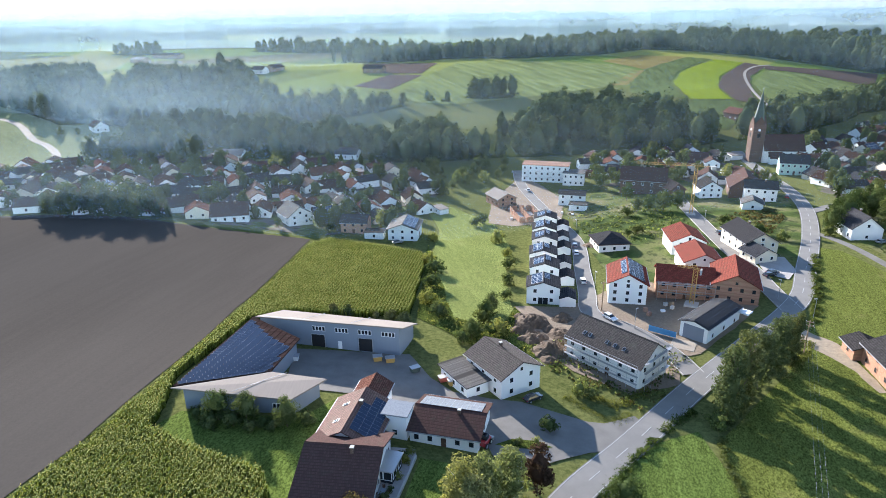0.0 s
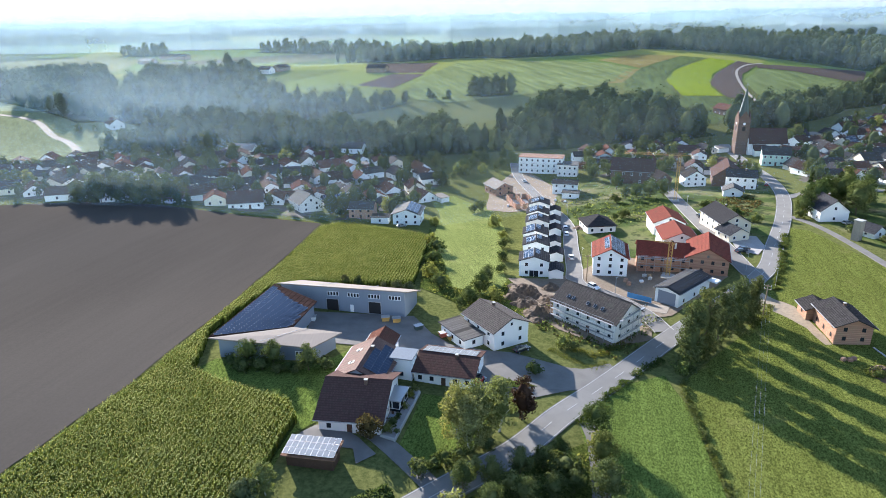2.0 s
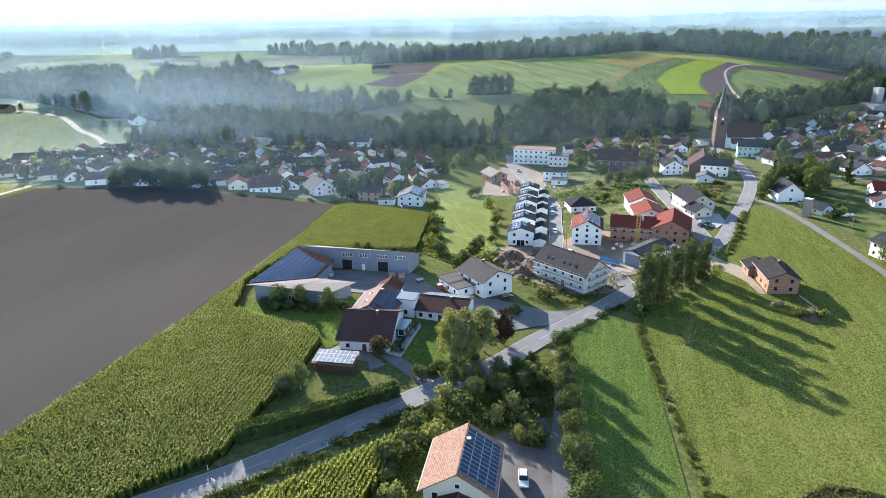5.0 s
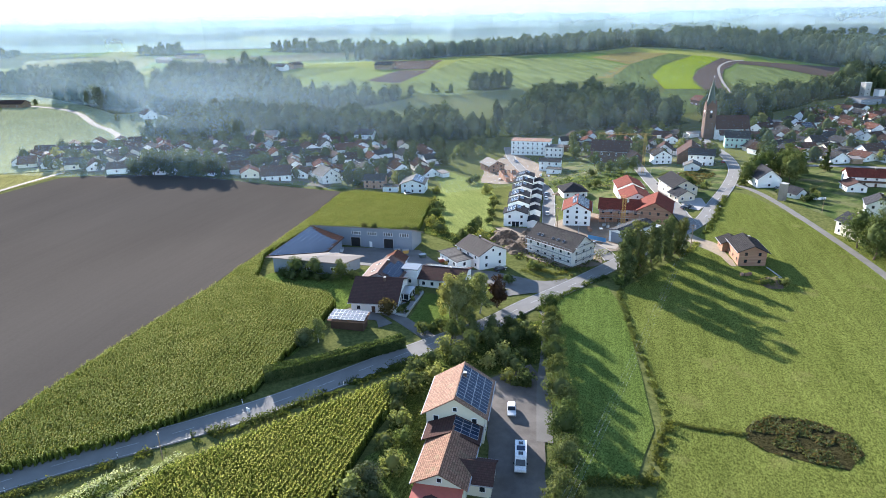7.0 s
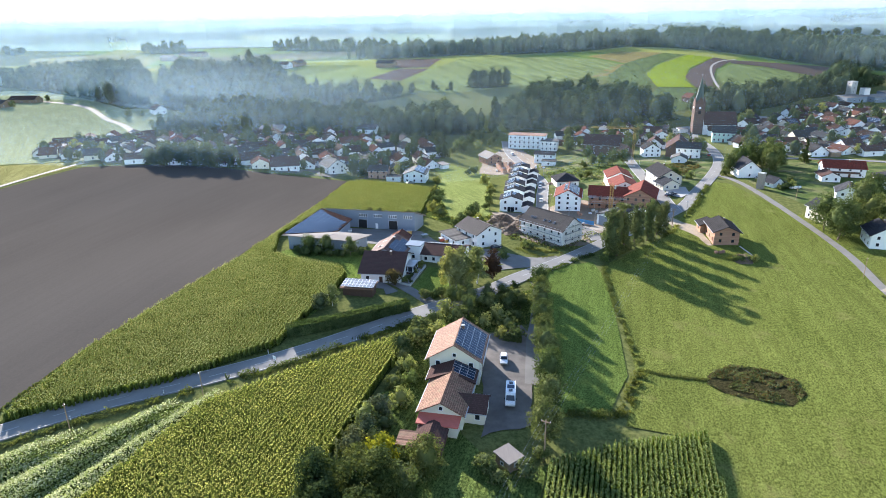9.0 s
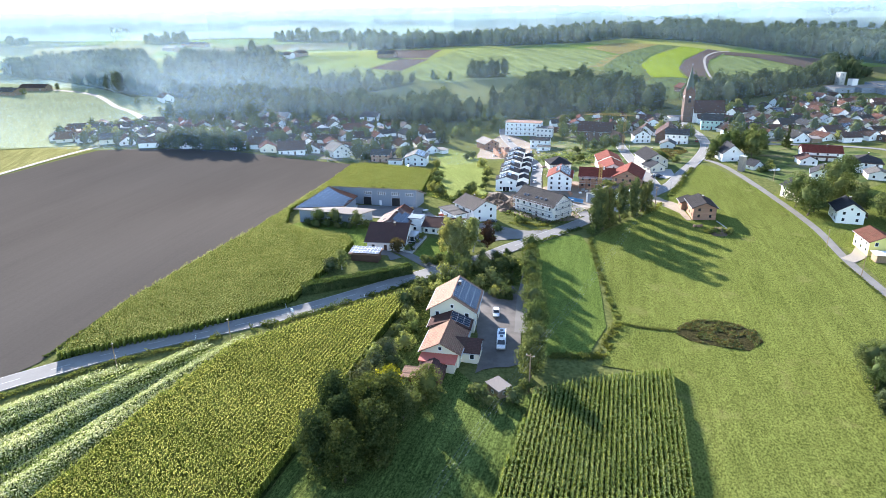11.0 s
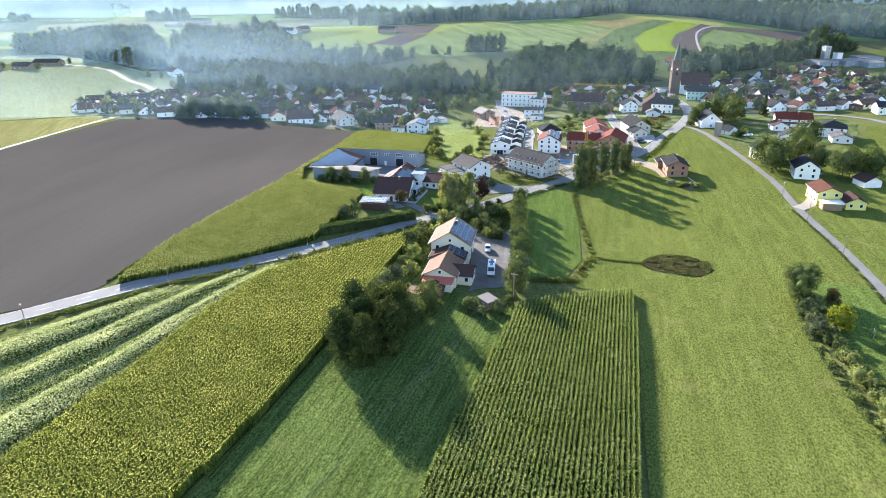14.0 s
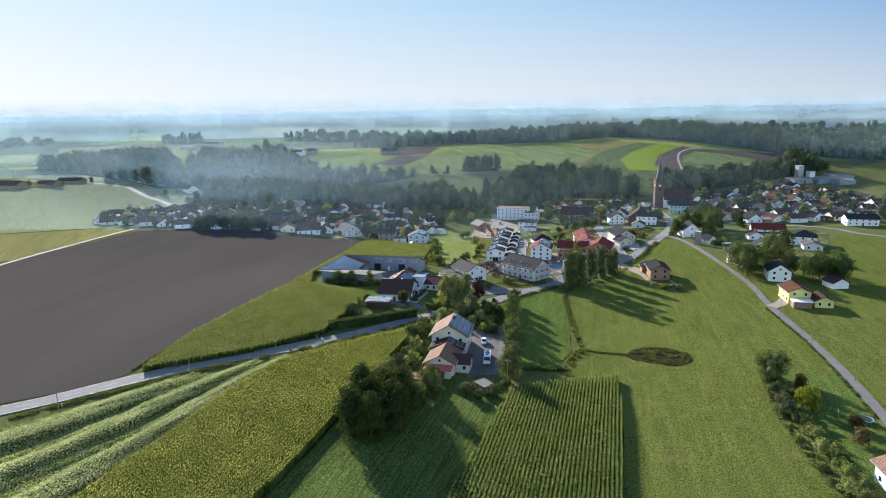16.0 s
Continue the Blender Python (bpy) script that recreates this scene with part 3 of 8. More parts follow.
def strip(mb, line, left, right, dz, thick=0.0, m=0):
    """A band along a line, between two offsets from it, with a real drop at its sides where it has thickness."""
    rows = []
    for i, q in enumerate(line):
        d = (line[min(i + 1, len(line) - 1)] - line[max(i - 1, 0)]).normalized()
        nrm = Vector((d.y, -d.x))
        row = []
        for o in (left, (left + right) / 2, right):
            x, y = q.x + nrm.x * o, q.y + nrm.y * o
            row.append((x, y, ground_at(x, y) + dz))
        rows.append(row)
    for r, s in zip(rows, rows[1:]):
        mb.poly([r[0], r[1], s[1], s[0]][::-1], m)
        mb.poly([r[1], r[2], s[2], s[1]][::-1], m)
        if thick:
            for k in (0, 2):
                a, b = r[k], s[k]
                mb.poly([a, b, (b[0], b[1], b[2] - thick), (a[0], a[1], a[2] - thick)], m)
    return mb


def road(name, pts, width, label, mat, dz=0.2, dashes=False, lines=False, kerb=False):
    line = spline(pts)
    ob = tagged(new(name, strip(MB(mat), line, -width / 2, width / 2, dz, 0.4).mesh(name)), label, "road", kind="structure")
    if lines:
        for s in (-1, 1):
            part("edge_line", strip(MB(M_PAINT), line, s * (width / 2 - 0.32), s * (width / 2 - 0.2), dz + 0.03), ob, "thin white edge line")
    if kerb:
        for s in (-1, 1):
            part("kerb", strip(MB(M_KERB), line, s * (width / 2), s * (width / 2 + 0.2), dz + 0.1, 0.4), ob, "low grey kerb stones")
    if dashes:
        fine = spline(pts, 1.0)
        for i in range(3, len(fine) - 5, 10):
            part("dash", strip(MB(M_PAINT), fine[i:i + 5], -0.07, 0.07, dz + 0.03), ob, "white centre dash")
    return ob


def cloud(mats, v, f, m=None, name="stuff"):
    """A mesh from arrays of corners and quads, built at once."""
    v, f = np.asarray(v, np.float32), np.asarray(f, np.int32)
    me = bpy.data.meshes.new(name)
    me.vertices.add(len(v))
    me.vertices.foreach_set("co", v.ravel())
    k = f.shape[1]
    me.loops.add(f.size)
    me.loops.foreach_set("vertex_index", f.ravel())
    me.polygons.add(len(f))
    me.polygons.foreach_set("loop_start", np.arange(0, f.size, k, dtype=np.int32))
    for mt in mats:
        me.materials.append(mt)
    if m is not None:
        me.polygons.foreach_set("material_index", np.asarray(m, np.int32))
    me.update(calc_edges=True)
    return me


def leaves(rng, centres, size, flat=0.0, length=1.5, out=None, loose=0.55):
    """Pointed leaf sprays: a four-cornered blade at each centre, turned at random or, with out, facing away from the clump."""
    n = len(centres)
    if out is None:
        a = rng.normal(size=(n, 3))
        a[:, 2] *= 1 - flat
        a /= np.linalg.norm(a, axis=1, keepdims=True)
        b = np.cross(a, rng.normal(size=(n, 3)))
    else:
        face = out + rng.normal(0, loose, (n, 3))
        a = np.cross(face, rng.normal(size=(n, 3)))
        a /= np.linalg.norm(a, axis=1, keepdims=True)
        b = np.cross(face, a)
    b /= np.linalg.norm(b, axis=1, keepdims=True)
    s = (size * rng.uniform(0.6, 1.3, n))[:, None]
    v = np.stack([centres - a * s * length * 0.5, centres - b * s * 0.5 + a * s * 0.1, centres + a * s * length * 0.5, centres + b * s * 0.5 + a * s * 0.1], 1)
    return v.reshape(-1, 3)


def quads(n):
    return np.arange(4 * n).reshape(n, 4)


def crown_points(rng, n, h, r, base, clumps, shape="round"):
    """Leaf places in clumps round a crown, uneven in outline and with gaps between, and the way each leaf faces."""
    z = rng.uniform(0, 1, clumps)
    if shape == "cone":
        rad = r * (1 - z) ** 0.85 + 0.15
        cr = 0.28 * r * (1.15 - z) + 0.15
    elif shape == "tall":
        rad = r * np.sqrt(np.clip(1 - (1.7 * z - 0.75) ** 2, 0.05, 1))
        cr = np.full(clumps, 0.34 * r)
    else:
        rad = r * np.sqrt(np.clip(1 - (1.9 * z - 0.85) ** 2, 0.06, 1))
        cr = np.full(clumps, 0.36 * r)
    ang = rng.uniform(0, 2 * np.pi, clumps)
    off = rad * rng.uniform(0.35, 1.0, clumps) ** 0.6
    cz = base + (h - base) * z
    cen = np.c_[off * np.cos(ang), off * np.sin(ang), cz]
    pick = rng.integers(0, clumps, n)
    d = rng.normal(size=(n, 3))
    d /= np.linalg.norm(d, axis=1, keepdims=True)
    axis = cen[pick] - np.array([0, 0, base + 0.4 * (h - base)])
    face = d * 0.8 + axis / (np.linalg.norm(axis, axis=1, keepdims=True) + 1e-6) * 0.5 + np.array([0, 0, 0.25])
    d *= (cr[pick] * rng.uniform(0.5, 1.0, n) ** 0.5 * rng.uniform(0.8, 1.2, n))[:, None]
    d[:, 2] *= 0.75 if shape != "cone" else 0.45
    return cen[pick] + d, face


def core_faces(rng, centre, rx, rz, grow=1.0):
    """A rough closed lump of branches and inner leaves, as quads, so that no sky shows through the heart of a crown."""
    n, k = 6, 4
    v = []
    for j in range(k):
        a = math.pi * (j + 0.5) / k
        for i in range(n):
            b = 2 * math.pi * (i + 0.5 * (j % 2)) / n
            q = rng.uniform(0.75, 1.1)
            v.append((centre[0] + rx * q * math.sin(a) * math.cos(b), centre[1] + rx * q * math.sin(a) * math.sin(b), centre[2] - rz * math.cos(a) * rng.uniform(0.9, 1.05)))
    f = [(j * n + i, j * n + (i + 1) % n, (j + 1) * n + (i + 1) % n, (j + 1) * n + i) for j in range(k - 1) for i in range(n)]
    t = (k - 1) * n
    f += [(t, t + 1, t + 2, t + 3), (t, t + 3, t + 4, t + 5)]
    return np.array(v), np.array(f)


def make_tree(seed, h, r, n, leaf, mat, bark=None, shape="round", base=None, name="tree", label="", category="tree", clumps=34):
    """One tree: tapered trunk with limbs, and a crown of many small leaves in clumps."""
    rng = np.random.default_rng(seed)
    base = 0.22 * h if base is None else base
    ob = thing(name, Matrix.Identity(4), label, category)
    mb = MB(bark or M_BARK)
    tr = 0.02 * h + 0.05
    x, y, z, q = 0.0, 0.0, -0.3, tr
    for k in range(4):
        nx, ny, nz = x + rng.normal() * 0.02 * h, y + rng.normal() * 0.02 * h, z + 0.2 * h
        mb.tube((x, y, z), (nx, ny, nz), q, q * 0.75, 7)
        if k:
            for _ in range(3):
                a = rng.uniform(0, 6.28)
                e = (x + math.cos(a) * r * 0.6, y + math.sin(a) * r * 0.6, nz + rng.uniform(0.05, 0.15) * h)
                mb.tube((x, y, z + 0.1 * h), e, q * 0.5, q * 0.15, 5)
        x, y, z, q = nx, ny, nz, q * 0.75
    part("trunk", mb, ob)
    p, face = crown_points(rng, n, h, r, base, clumps, shape)
    cv, cf = core_faces(rng, (0, 0, (h + base) / 2), r * 0.62, (h - base) * 0.40) if shape != "cone" else core_faces(rng, (0, 0, h * 0.35), r * 0.5, h * 0.33)
    lv = leaves(rng, p, leaf, 0.0, 1.5, face)
    part("crown", cloud([mat], np.concatenate([lv, cv]), np.concatenate([quads(n), cf + len(lv)]), None, "crown"), ob)
    return ob


def plant(src, x, y, s=1.0, rz=None, rng=random, dz=0.0):
    ob = copy_thing(src, place(x, y, rng.uniform(0, 360) if rz is None else rz, s, dz))
    return ob


# ---- houses ----
PANE = {}


def frame_mesh(w, h, t, glass=False, bare=False):
    """A frame in one piece round an opening that is set back; with glass, the pane closes it; bare, it is raw brick."""
    mb = MB(M_BRICK if bare else M_FRAME, M_GLASS)
    o = [(-w / 2, 0), (w / 2, 0), (w / 2, h), (-w / 2, h)]
    q = [(-w / 2 + t, t), (w / 2 - t, t), (w / 2 - t, h - t), (-w / 2 + t, h - t)]
    mb.v = [(a, 0.0, b) for a, b in o] + [(a, -0.08, b) for a, b in o] + [(a, -0.08, b) for a, b in q] + [(a, -0.03, b) for a, b in q]
    for a in range(4):
        b = (a + 1) % 4
        for f in ((a, b, 4 + b, 4 + a), (4 + a, 4 + b, 8 + b, 8 + a), (8 + a, 8 + b, 12 + b, 12 + a)):
            mb.f.append(f)
            mb.m.append(0)
    mb.f.append((12, 13, 14, 15))
    mb.m.append(1 if glass else 0)
    return mb.mesh("window")


def window_mesh(w, h, bare=False):
    if (w, h, bare) not in PANE:
        PANE[w, h, bare] = frame_mesh(w, h, 0.1, False, bare), MB(M_GLASS).box(-w / 2 + 0.1, -0.05, 0.1, w / 2 - 0.1, -0.032, h - 0.1).mesh("pane")
    return PANE[w, h, bare]


def add_window(parent, m, w=1.1, h=1.3, name="window", far=False, bare=False):
    if far and not bare:
        if not PANE.get("far"):
            PANE["far"] = frame_mesh(1.1, 1.3, 0.1, True)
        return part(name, PANE["far"], parent, at=m)
    fr, gl = window_mesh(w, h, bare)
    ob = part(name, fr, parent, at=m)
    part("pane", gl, ob)
    return ob


PANEL = {}


def panel_mesh(kind="blue"):
    """One solar panel: blue cells in a bright frame, dark ones in a thin frame, or pale ones with the sky's reflection
    painted in.
    """
    if kind not in PANEL:
        rim, edge, cells = {"blue": (0.04, M_ALU, M_PV), "dark": (0.017, M_GREYCLAD, M_PV), "black": (0.02, M_GREYCLAD, M_RUBBER), "pale": (0.03, M_GREYCLAD, M_PVPALE)}[kind]
        mb = MB(edge, cells)
        mb.box(-0.5, -0.82, 0, 0.5, 0.82, 0.04, 0)
        mb.box(-0.5 + rim, -0.82 + rim, 0.04, 0.5 - rim, 0.82 - rim, 0.046, 1)
        PANEL[kind] = mb.mesh("solar_panel")
    return PANEL[kind]


def add_panels(parent, side, w, eave, rise, x_in, x_out, y0, y1, cover, lift, kind="blue"):
    """Solar panels in rows on one slope; side is -1 or 1, x_in to x_out the stretch of the half-width."""
    slope = math.atan2(rise, w / 2)
    pw, ph = 1.03, 1.68
    n = int((x_out - x_in) / (ph * math.cos(slope)))
    k = int((y1 - y0) / pw)
    for i in range(n):
        for j in range(k):
            if cover and not cover(i, j, n, k):
                continue
            x = x_in + (i + 0.5) * ph * math.cos(slope)
            z = eave + rise * (1 - x / (w / 2)) + lift
            m = Matrix.Translation((side * x, y0 + (j + 0.5) * pw, z)) @ Euler((0, side * slope, 0)).to_matrix().to_4x4() @ Euler((0, 0, radians(90))).to_matrix().to_4x4()
            part("solar_panel", panel_mesh(kind), parent, at=m)


def house(x, y, rz, w, l, eave, pitch, wall=None, roof=None, label="white rendered house with a tiled gable roof", category="house", name="house",
          floors=2, wins=(2, 3), chimney=True, over=0.6, hip=0.0, pv=0, skylights=0, door=True, balcony=False, group="", ridge_shift=0.0, garage=False, far=False, detail=True, z=None, gable_mat=None, sparse=False):
    """A gabled house: width w across the gable (x), length l along the ridge (y)."""
    wall, roof = wall or M_WHITE, roof or M_ROOF_BROWN
    far = far or y > 195
    c, s = math.cos(radians(rz)), math.sin(radians(rz))
    zs = [ground_at(x + c * a - s * b, y + s * a + c * b) for a in (-w / 2, w / 2) for b in (-l / 2, l / 2)]
    z0 = (min(zs) * 0.5 + max(zs) * 0.5) if z is None else z
    ob = thing(name, pose(x, y, z0, 0, 0, rz), label, category, group)
    rise = math.tan(radians(pitch)) * w / 2
    rx = ridge_shift
    mb = MB(wall, gable_mat or wall)
    ring = [(-w / 2, -1.2), (w / 2, -1.2), (w / 2, eave), (rx, eave + rise), (-w / 2, eave)]
    if hip:
        mb.box(-w / 2, -l / 2, -1.2, w / 2, l / 2, eave)
    else:
        mb.solid([(a, -l / 2, b) for a, b in ring], [(a, l / 2, b) for a, b in ring])
    part("wall", mb, ob)
    mb = MB(roof, M_DARKWOOD)
    t, o = 0.24, over
    drop = o * rise / (w / 2)
    yl = l / 2 + o * 0.9
    if hip:
        ri = max(0.01, l / 2 - hip)
        e = [(-w / 2 - o, -yl), (w / 2 + o, -yl), (w / 2 + o, yl), (-w / 2 - o, yl)]
        ze, zr = eave - drop, eave + rise
        for up, mm in ((t, 0),):
            a = [(*q, ze + up) for q in e]
            p, q = (0, -ri, zr + up), (0, ri, zr + up)
            mb.poly([a[0], a[1], p], mm).poly([a[1], a[2], q, p], mm).poly([a[2], a[3], q], mm).poly([a[3], a[0], p, q], mm)
            mb.poly([(*q2, ze) for q2 in e][::-1], 1)
            for i in range(4):
                mb.poly([(*e[i], ze), (*e[(i + 1) % 4], ze), (*e[(i + 1) % 4], ze + t), (*e[i], ze + t)], 1)
    else:
        for sd in (-1, 1):
            run = w / 2 - sd * rx
            dr = o * rise / run
            a = [(sd * (w / 2 + o), eave - dr), (rx, eave + rise), (rx, eave + rise + t), (sd * (w / 2 + o), eave - dr + t)]
            mb.solid([(q[0], -yl, q[1]) for q in a], [(q[0], yl, q[1]) for q in a], 0)
    roof_ob = part("roof", mb, ob)
    if not hip:
        part("ridge_cap", MB(roof).solid([(rx - 0.16, -yl, eave + rise + t - 0.03), (rx + 0.16, -yl, eave + rise + t - 0.03), (rx, -yl, eave + rise + t + 0.1)], [(rx - 0.16, yl, eave + rise + t - 0.03), (rx + 0.16, yl, eave + rise + t - 0.03), (rx, yl, eave + rise + t + 0.1)]), roof_ob)
        if detail:
            for sd in (-1, 1):
                gx = sd * (w / 2 + o + 0.07)
                part("gutter", MB(M_STEEL).box(gx - 0.08, -yl, eave - drop + 0.02, gx + 0.08, yl, eave - drop + 0.16), roof_ob)
    if chimney:
        k = 0.07 * w
        zc = eave + rise * (1 - k / (w / 2))
        part("chimney", MB(M_OLDBRICK, M_CONCRETE).box(k - 0.3, l * 0.12, zc - 0.4, k + 0.3, l * 0.12 + 0.6, eave + rise + 0.75).box(k - 0.36, l * 0.12 - 0.06, eave + rise + 0.75, k + 0.36, l * 0.12 + 0.66, eave + rise + 0.85, 1), ob)
    ng, ns = wins
    fh = eave / max(1, floors)
    for fl in range(floors):
        zw = fl * fh + 0.95
        for i in range(ng):
            xx = -w / 2 + w * (i + 0.5) / ng
            for sd, rot in ((-1, 0), (1, 180)):
                if not (sparse and sd * c > 0.25):
                    add_window(ob, pose(xx, sd * l / 2, zw, 0, 0, rot), far=far, bare=wall is M_BRICK)
        for i in range(ns):
            yy = -l / 2 + l * (i + 0.5) / ns
            for sd, rot in ((-1, -90), (1, 90)):
                if door and fl == 0 and i == ns // 2 and sd == 1:
                    d = part("door", MB(M_DARKWOOD).box(-0.5, -0.06, 0, 0.5, 0.0, 2.05), ob, at=pose(w / 2, yy, 0.05, 0, 0, rot))
                    part("handle", MB(M_STEEL).box(0.32, -0.12, 1.0, 0.44, -0.06, 1.05), d)
                    continue
                if not (sparse and sd * s > 0.25):
                    add_window(ob, pose(sd * w / 2, yy, zw, 0, 0, rot), far=far, bare=wall is M_BRICK)
    if rise > 2.2 and not hip and detail:
        for sd, rot in ((-1, 0), (1, 180)):
            add_window(ob, pose(rx, sd * l / 2, eave + 0.35, 0, 0, rot), 0.9, 1.0, far=far, bare=wall is M_BRICK)
    if garage:
        part("garage_door", MB(M_FRAME).box(-1.2, -0.05, 0, 1.2, 0, 2.1), ob, "white garage door", at=pose(0, -l / 2, 0.05))
    for i in range(skylights):
        sd = -1
        sl = math.atan2(rise, w / 2)
        xx = 0.25 * w
        m = Matrix.Translation((sd * xx, -l / 2 + l * (i + 0.7) / (skylights + 0.4), eave + rise * (1 - xx / (w / 2)) + t / math.cos(sl) + 0.02)) @ Euler((0, sd * sl, 0)).to_matrix().to_4x4()
        sk = part("skylight", MB(M_STEEL).box(-0.65, -0.4, -0.05, 0.65, 0.4, 0.07), ob, at=m)
        part("pane", MB(M_GLASS).box(-0.55, -0.32, 0.07, 0.55, 0.32, 0.085), sk)
    if pv:
        add_panels(ob, 1 if pv > 0 else -1, w, eave, rise, 0.15, (w / 2 + o - 0.1) if abs(pv) == 1 else 2.2, -l / 2 + 0.3, l / 2 - 0.3, None, t / math.cos(math.atan2(rise, w / 2)) + 0.1)
    if balcony:
        bx = w / 2
        b = part("balcony", MB(M_CONCRETE, M_DARKWOOD).box(bx, -l * 0.35, eave * 0.5 - 0.15, bx + 1.4, l * 0.35, eave * 0.5), ob)
        part("railing", MB(M_DARKWOOD).box(bx + 1.32, -l * 0.35, eave * 0.5 + 0.002, bx + 1.4, l * 0.35, eave * 0.5 + 0.95), b)
    return ob


def shed_roof(parent, corners, thick, mat, name="roof", label=""):
    """A flat-sided roof slab through four corners (x, y, z), its depth below."""
    mb = MB(mat)
    mb.solid([(a, b, c - thick) for a, b, c in corners], corners)
    return part(name, mb, parent, label)


# ---- the land ----
def spread(lo, hi, fine_lo, fine_hi, fine, grow=1.22, cap=160.0):
    mid = list(np.arange(fine_lo, fine_hi + 0.1, fine))
    out, s = [fine_hi], fine
    while out[-1] < hi:
        s = min(cap, s * grow)
        out.append(out[-1] + s)
    back, s = [fine_lo], fine
    while back[-1] > lo:
        s = min(cap, s * grow)
        back.append(back[-1] - s)
    return np.array(back[:0:-1] + mid + out[1:])


gx, gy = spread(-4200, 4200, -300, 380, 5.0, 1.12, 150), spread(-500, 5600, -190, 560, 5.0, 1.08, 130)
X, Y = np.meshgrid(gx, gy)
nx, ny = len(gx), len(gy)
idx = np.arange(nx * ny).reshape(ny, nx)
me = cloud([M_COUNTRY], np.c_[X.ravel(), Y.ravel(), height(X, Y).ravel()], np.stack([idx[:-1, :-1], idx[:-1, 1:], idx[1:, 1:], idx[1:, :-1]], -1).reshape(-1, 4), None, "ground")
me.polygons.foreach_set("use_smooth", [True] * len(me.polygons))
tagged(new("ground", me), "rolling green farmland reaching to the horizon", "ground", kind="structure")

CORN_A = [(-89, 12), (-78, 17), (-60, 26), (-40, 42), (-37, 56), (-33, 67), (-30, 84), (-33, 90), (-47, 96), (-57, 102), (-58, 112), (-60, 122), (-52, 152), (-42, 158), (-28, 156), (-10, 158), (-7, 200), (-8, 215), (-26, 225), (-44, 231), (-50, 222), (-54, 174), (-60, 130), (-66, 98), (-76, 66), (-85, 38)]
CORN_B = [(-8, 48), (-40, 24), (-49, 17), (-58, -3), (-68, -35), (-76, -58), (-88, -95), (-54, -95), (-41, -61), (-34, -42), (-24, -9), (-14, 27), (-9, 42)]
CORN_C = [(19, 0), (34, 6), (51, 10), (43, -24), (35, -51), (24, -95), (-13, -95), (-2, -58), (8, -30)]
CROP_D = [(-46.5, 22), (-57, 17), (-70, 9), (-85, -0.5), (-95, -8.5), (-104, -16.5), (-150, -60), (-140, -95), (-90, -95), (-77, -58), (-69, -35), (-59, -3)]
BROWN = [(-92, 12), (-88, 37), (-79, 66), (-69, 98), (-63, 130), (-57, 174), (-53, 222), (-52, 234), (-92, 241), (-129, 250), (-159, 251), (-198, 245), (-212, 200), (-224, 164), (-235, 90), (-225, 0), (-150, -22), (-114, -4), (-97, 4)]
sheet("field_tilled", BROWN, 0.12, M_SOIL, "bare grey-brown tilled field beside the maize", "field", 6, 0.5)
sheet("field_ripe", [(-205, 262), (-244, 258), (-290, 245), (-300, 200), (-260, 140), (-228, 165), (-203, 245)], 0.12, M_YELLOW, "yellowing crop field beside a gravel track", "field", 6, 0.5)
sheet("meadow_west", [(-416, 457), (-401, 524), (-350, 514), (-289, 462), (-238, 436), (-225, 391), (-236, 366), (-262, 334), (-254, 292), (-220, 268), (-207, 265), (-246, 261), (-294, 248), (-305, 200), (-420, 150), (-640, 330), (-560, 500), (-470, 500)], 0.16, M_HAZEPALE, "pale green meadow on a low rise", "meadow", 10, 1.0)
sheet("meadow_north", [(-229, 374), (-240, 398), (-260, 424), (-280, 443), (-330, 496), (-383, 527), (-500, 567), (-520, 640), (-462, 632), (-335, 527), (-289, 484), (-262, 491), (-242, 480), (-206, 432), (-214, 377)], 0.14, M_HAZEPALE, "meadow between the lane and the wood, paled for haze", "meadow", 6, 0.8)
sheet("lawn_hall", [(-57, 104), (-54, 109), (-30, 107.2), (-24, 114), (-20, 106), (-26.5, 84), (-30, 80), (-32, 68), (-36, 57), (-37, 57), (-33, 67), (-30.5, 84), (-33, 90), (-47, 96)], 0.14, M_LAWN, "shaded lawn between the maize and the hall", "lawn", 4, 0.3)
sheet("meadow_main", [(44, 33), (47, 52), (50, 77), (53, 103), (64, 113), (84, 131), (96, 150), (112, 172), (130, 204), (135, 200), (138, 146), (134, 105), (126, 66), (120, 32), (115, 8), (100, 11), (95, 8), (88, -8), (84, -28), (79, -55), (70, -100), (21, -112), (42, -26), (50.6, 9), (36, 13)], 0.14, M_MEADOW, "bright green mown meadow", "meadow", 5, 0.4)
sheet("meadow_small", [(26, 86), (28, 97), (50, 106), (51, 90), (48, 70), (45, 50), (42, 33), (33, 16), (22, 17), (24, 40)], 0.14, M_LAWN, "lush green paddock beside a ditch", "meadow", 5, 0.4)
sheet("meadow_strip", [(-8, 27), (10, -2), (18.6, 0.4), (8.6, -30), (-1.4, -60), (-12.5, -100), (-55.5, -100), (-41, -61), (-33.8, -42), (-23.8, -9), (-14.5, 22)], 0.14, M_STRIP, "shaded mown grass strip between maize fields", "meadow", 5, 0.3)
sheet("garden_east", [(94, 11), (101, 13), (113, 9), (109.5, -8), (97, -50), (88, -80), (82, -57), (87, -28), (91, -8)], 0.15, M_LAWN, "shaded lawn behind the hedge", "garden", 4, 0.4)
sheet("meadow_east", [(139, 146), (135, 105), (130, 70), (122, 34), (112, -10), (180, -60), (330, 20), (330, 180), (262, 190), (240, 215), (215, 175), (180, 150)], 0.14, M_MEADOW, "green meadow behind the farm lane", "meadow", 7, 0.5)
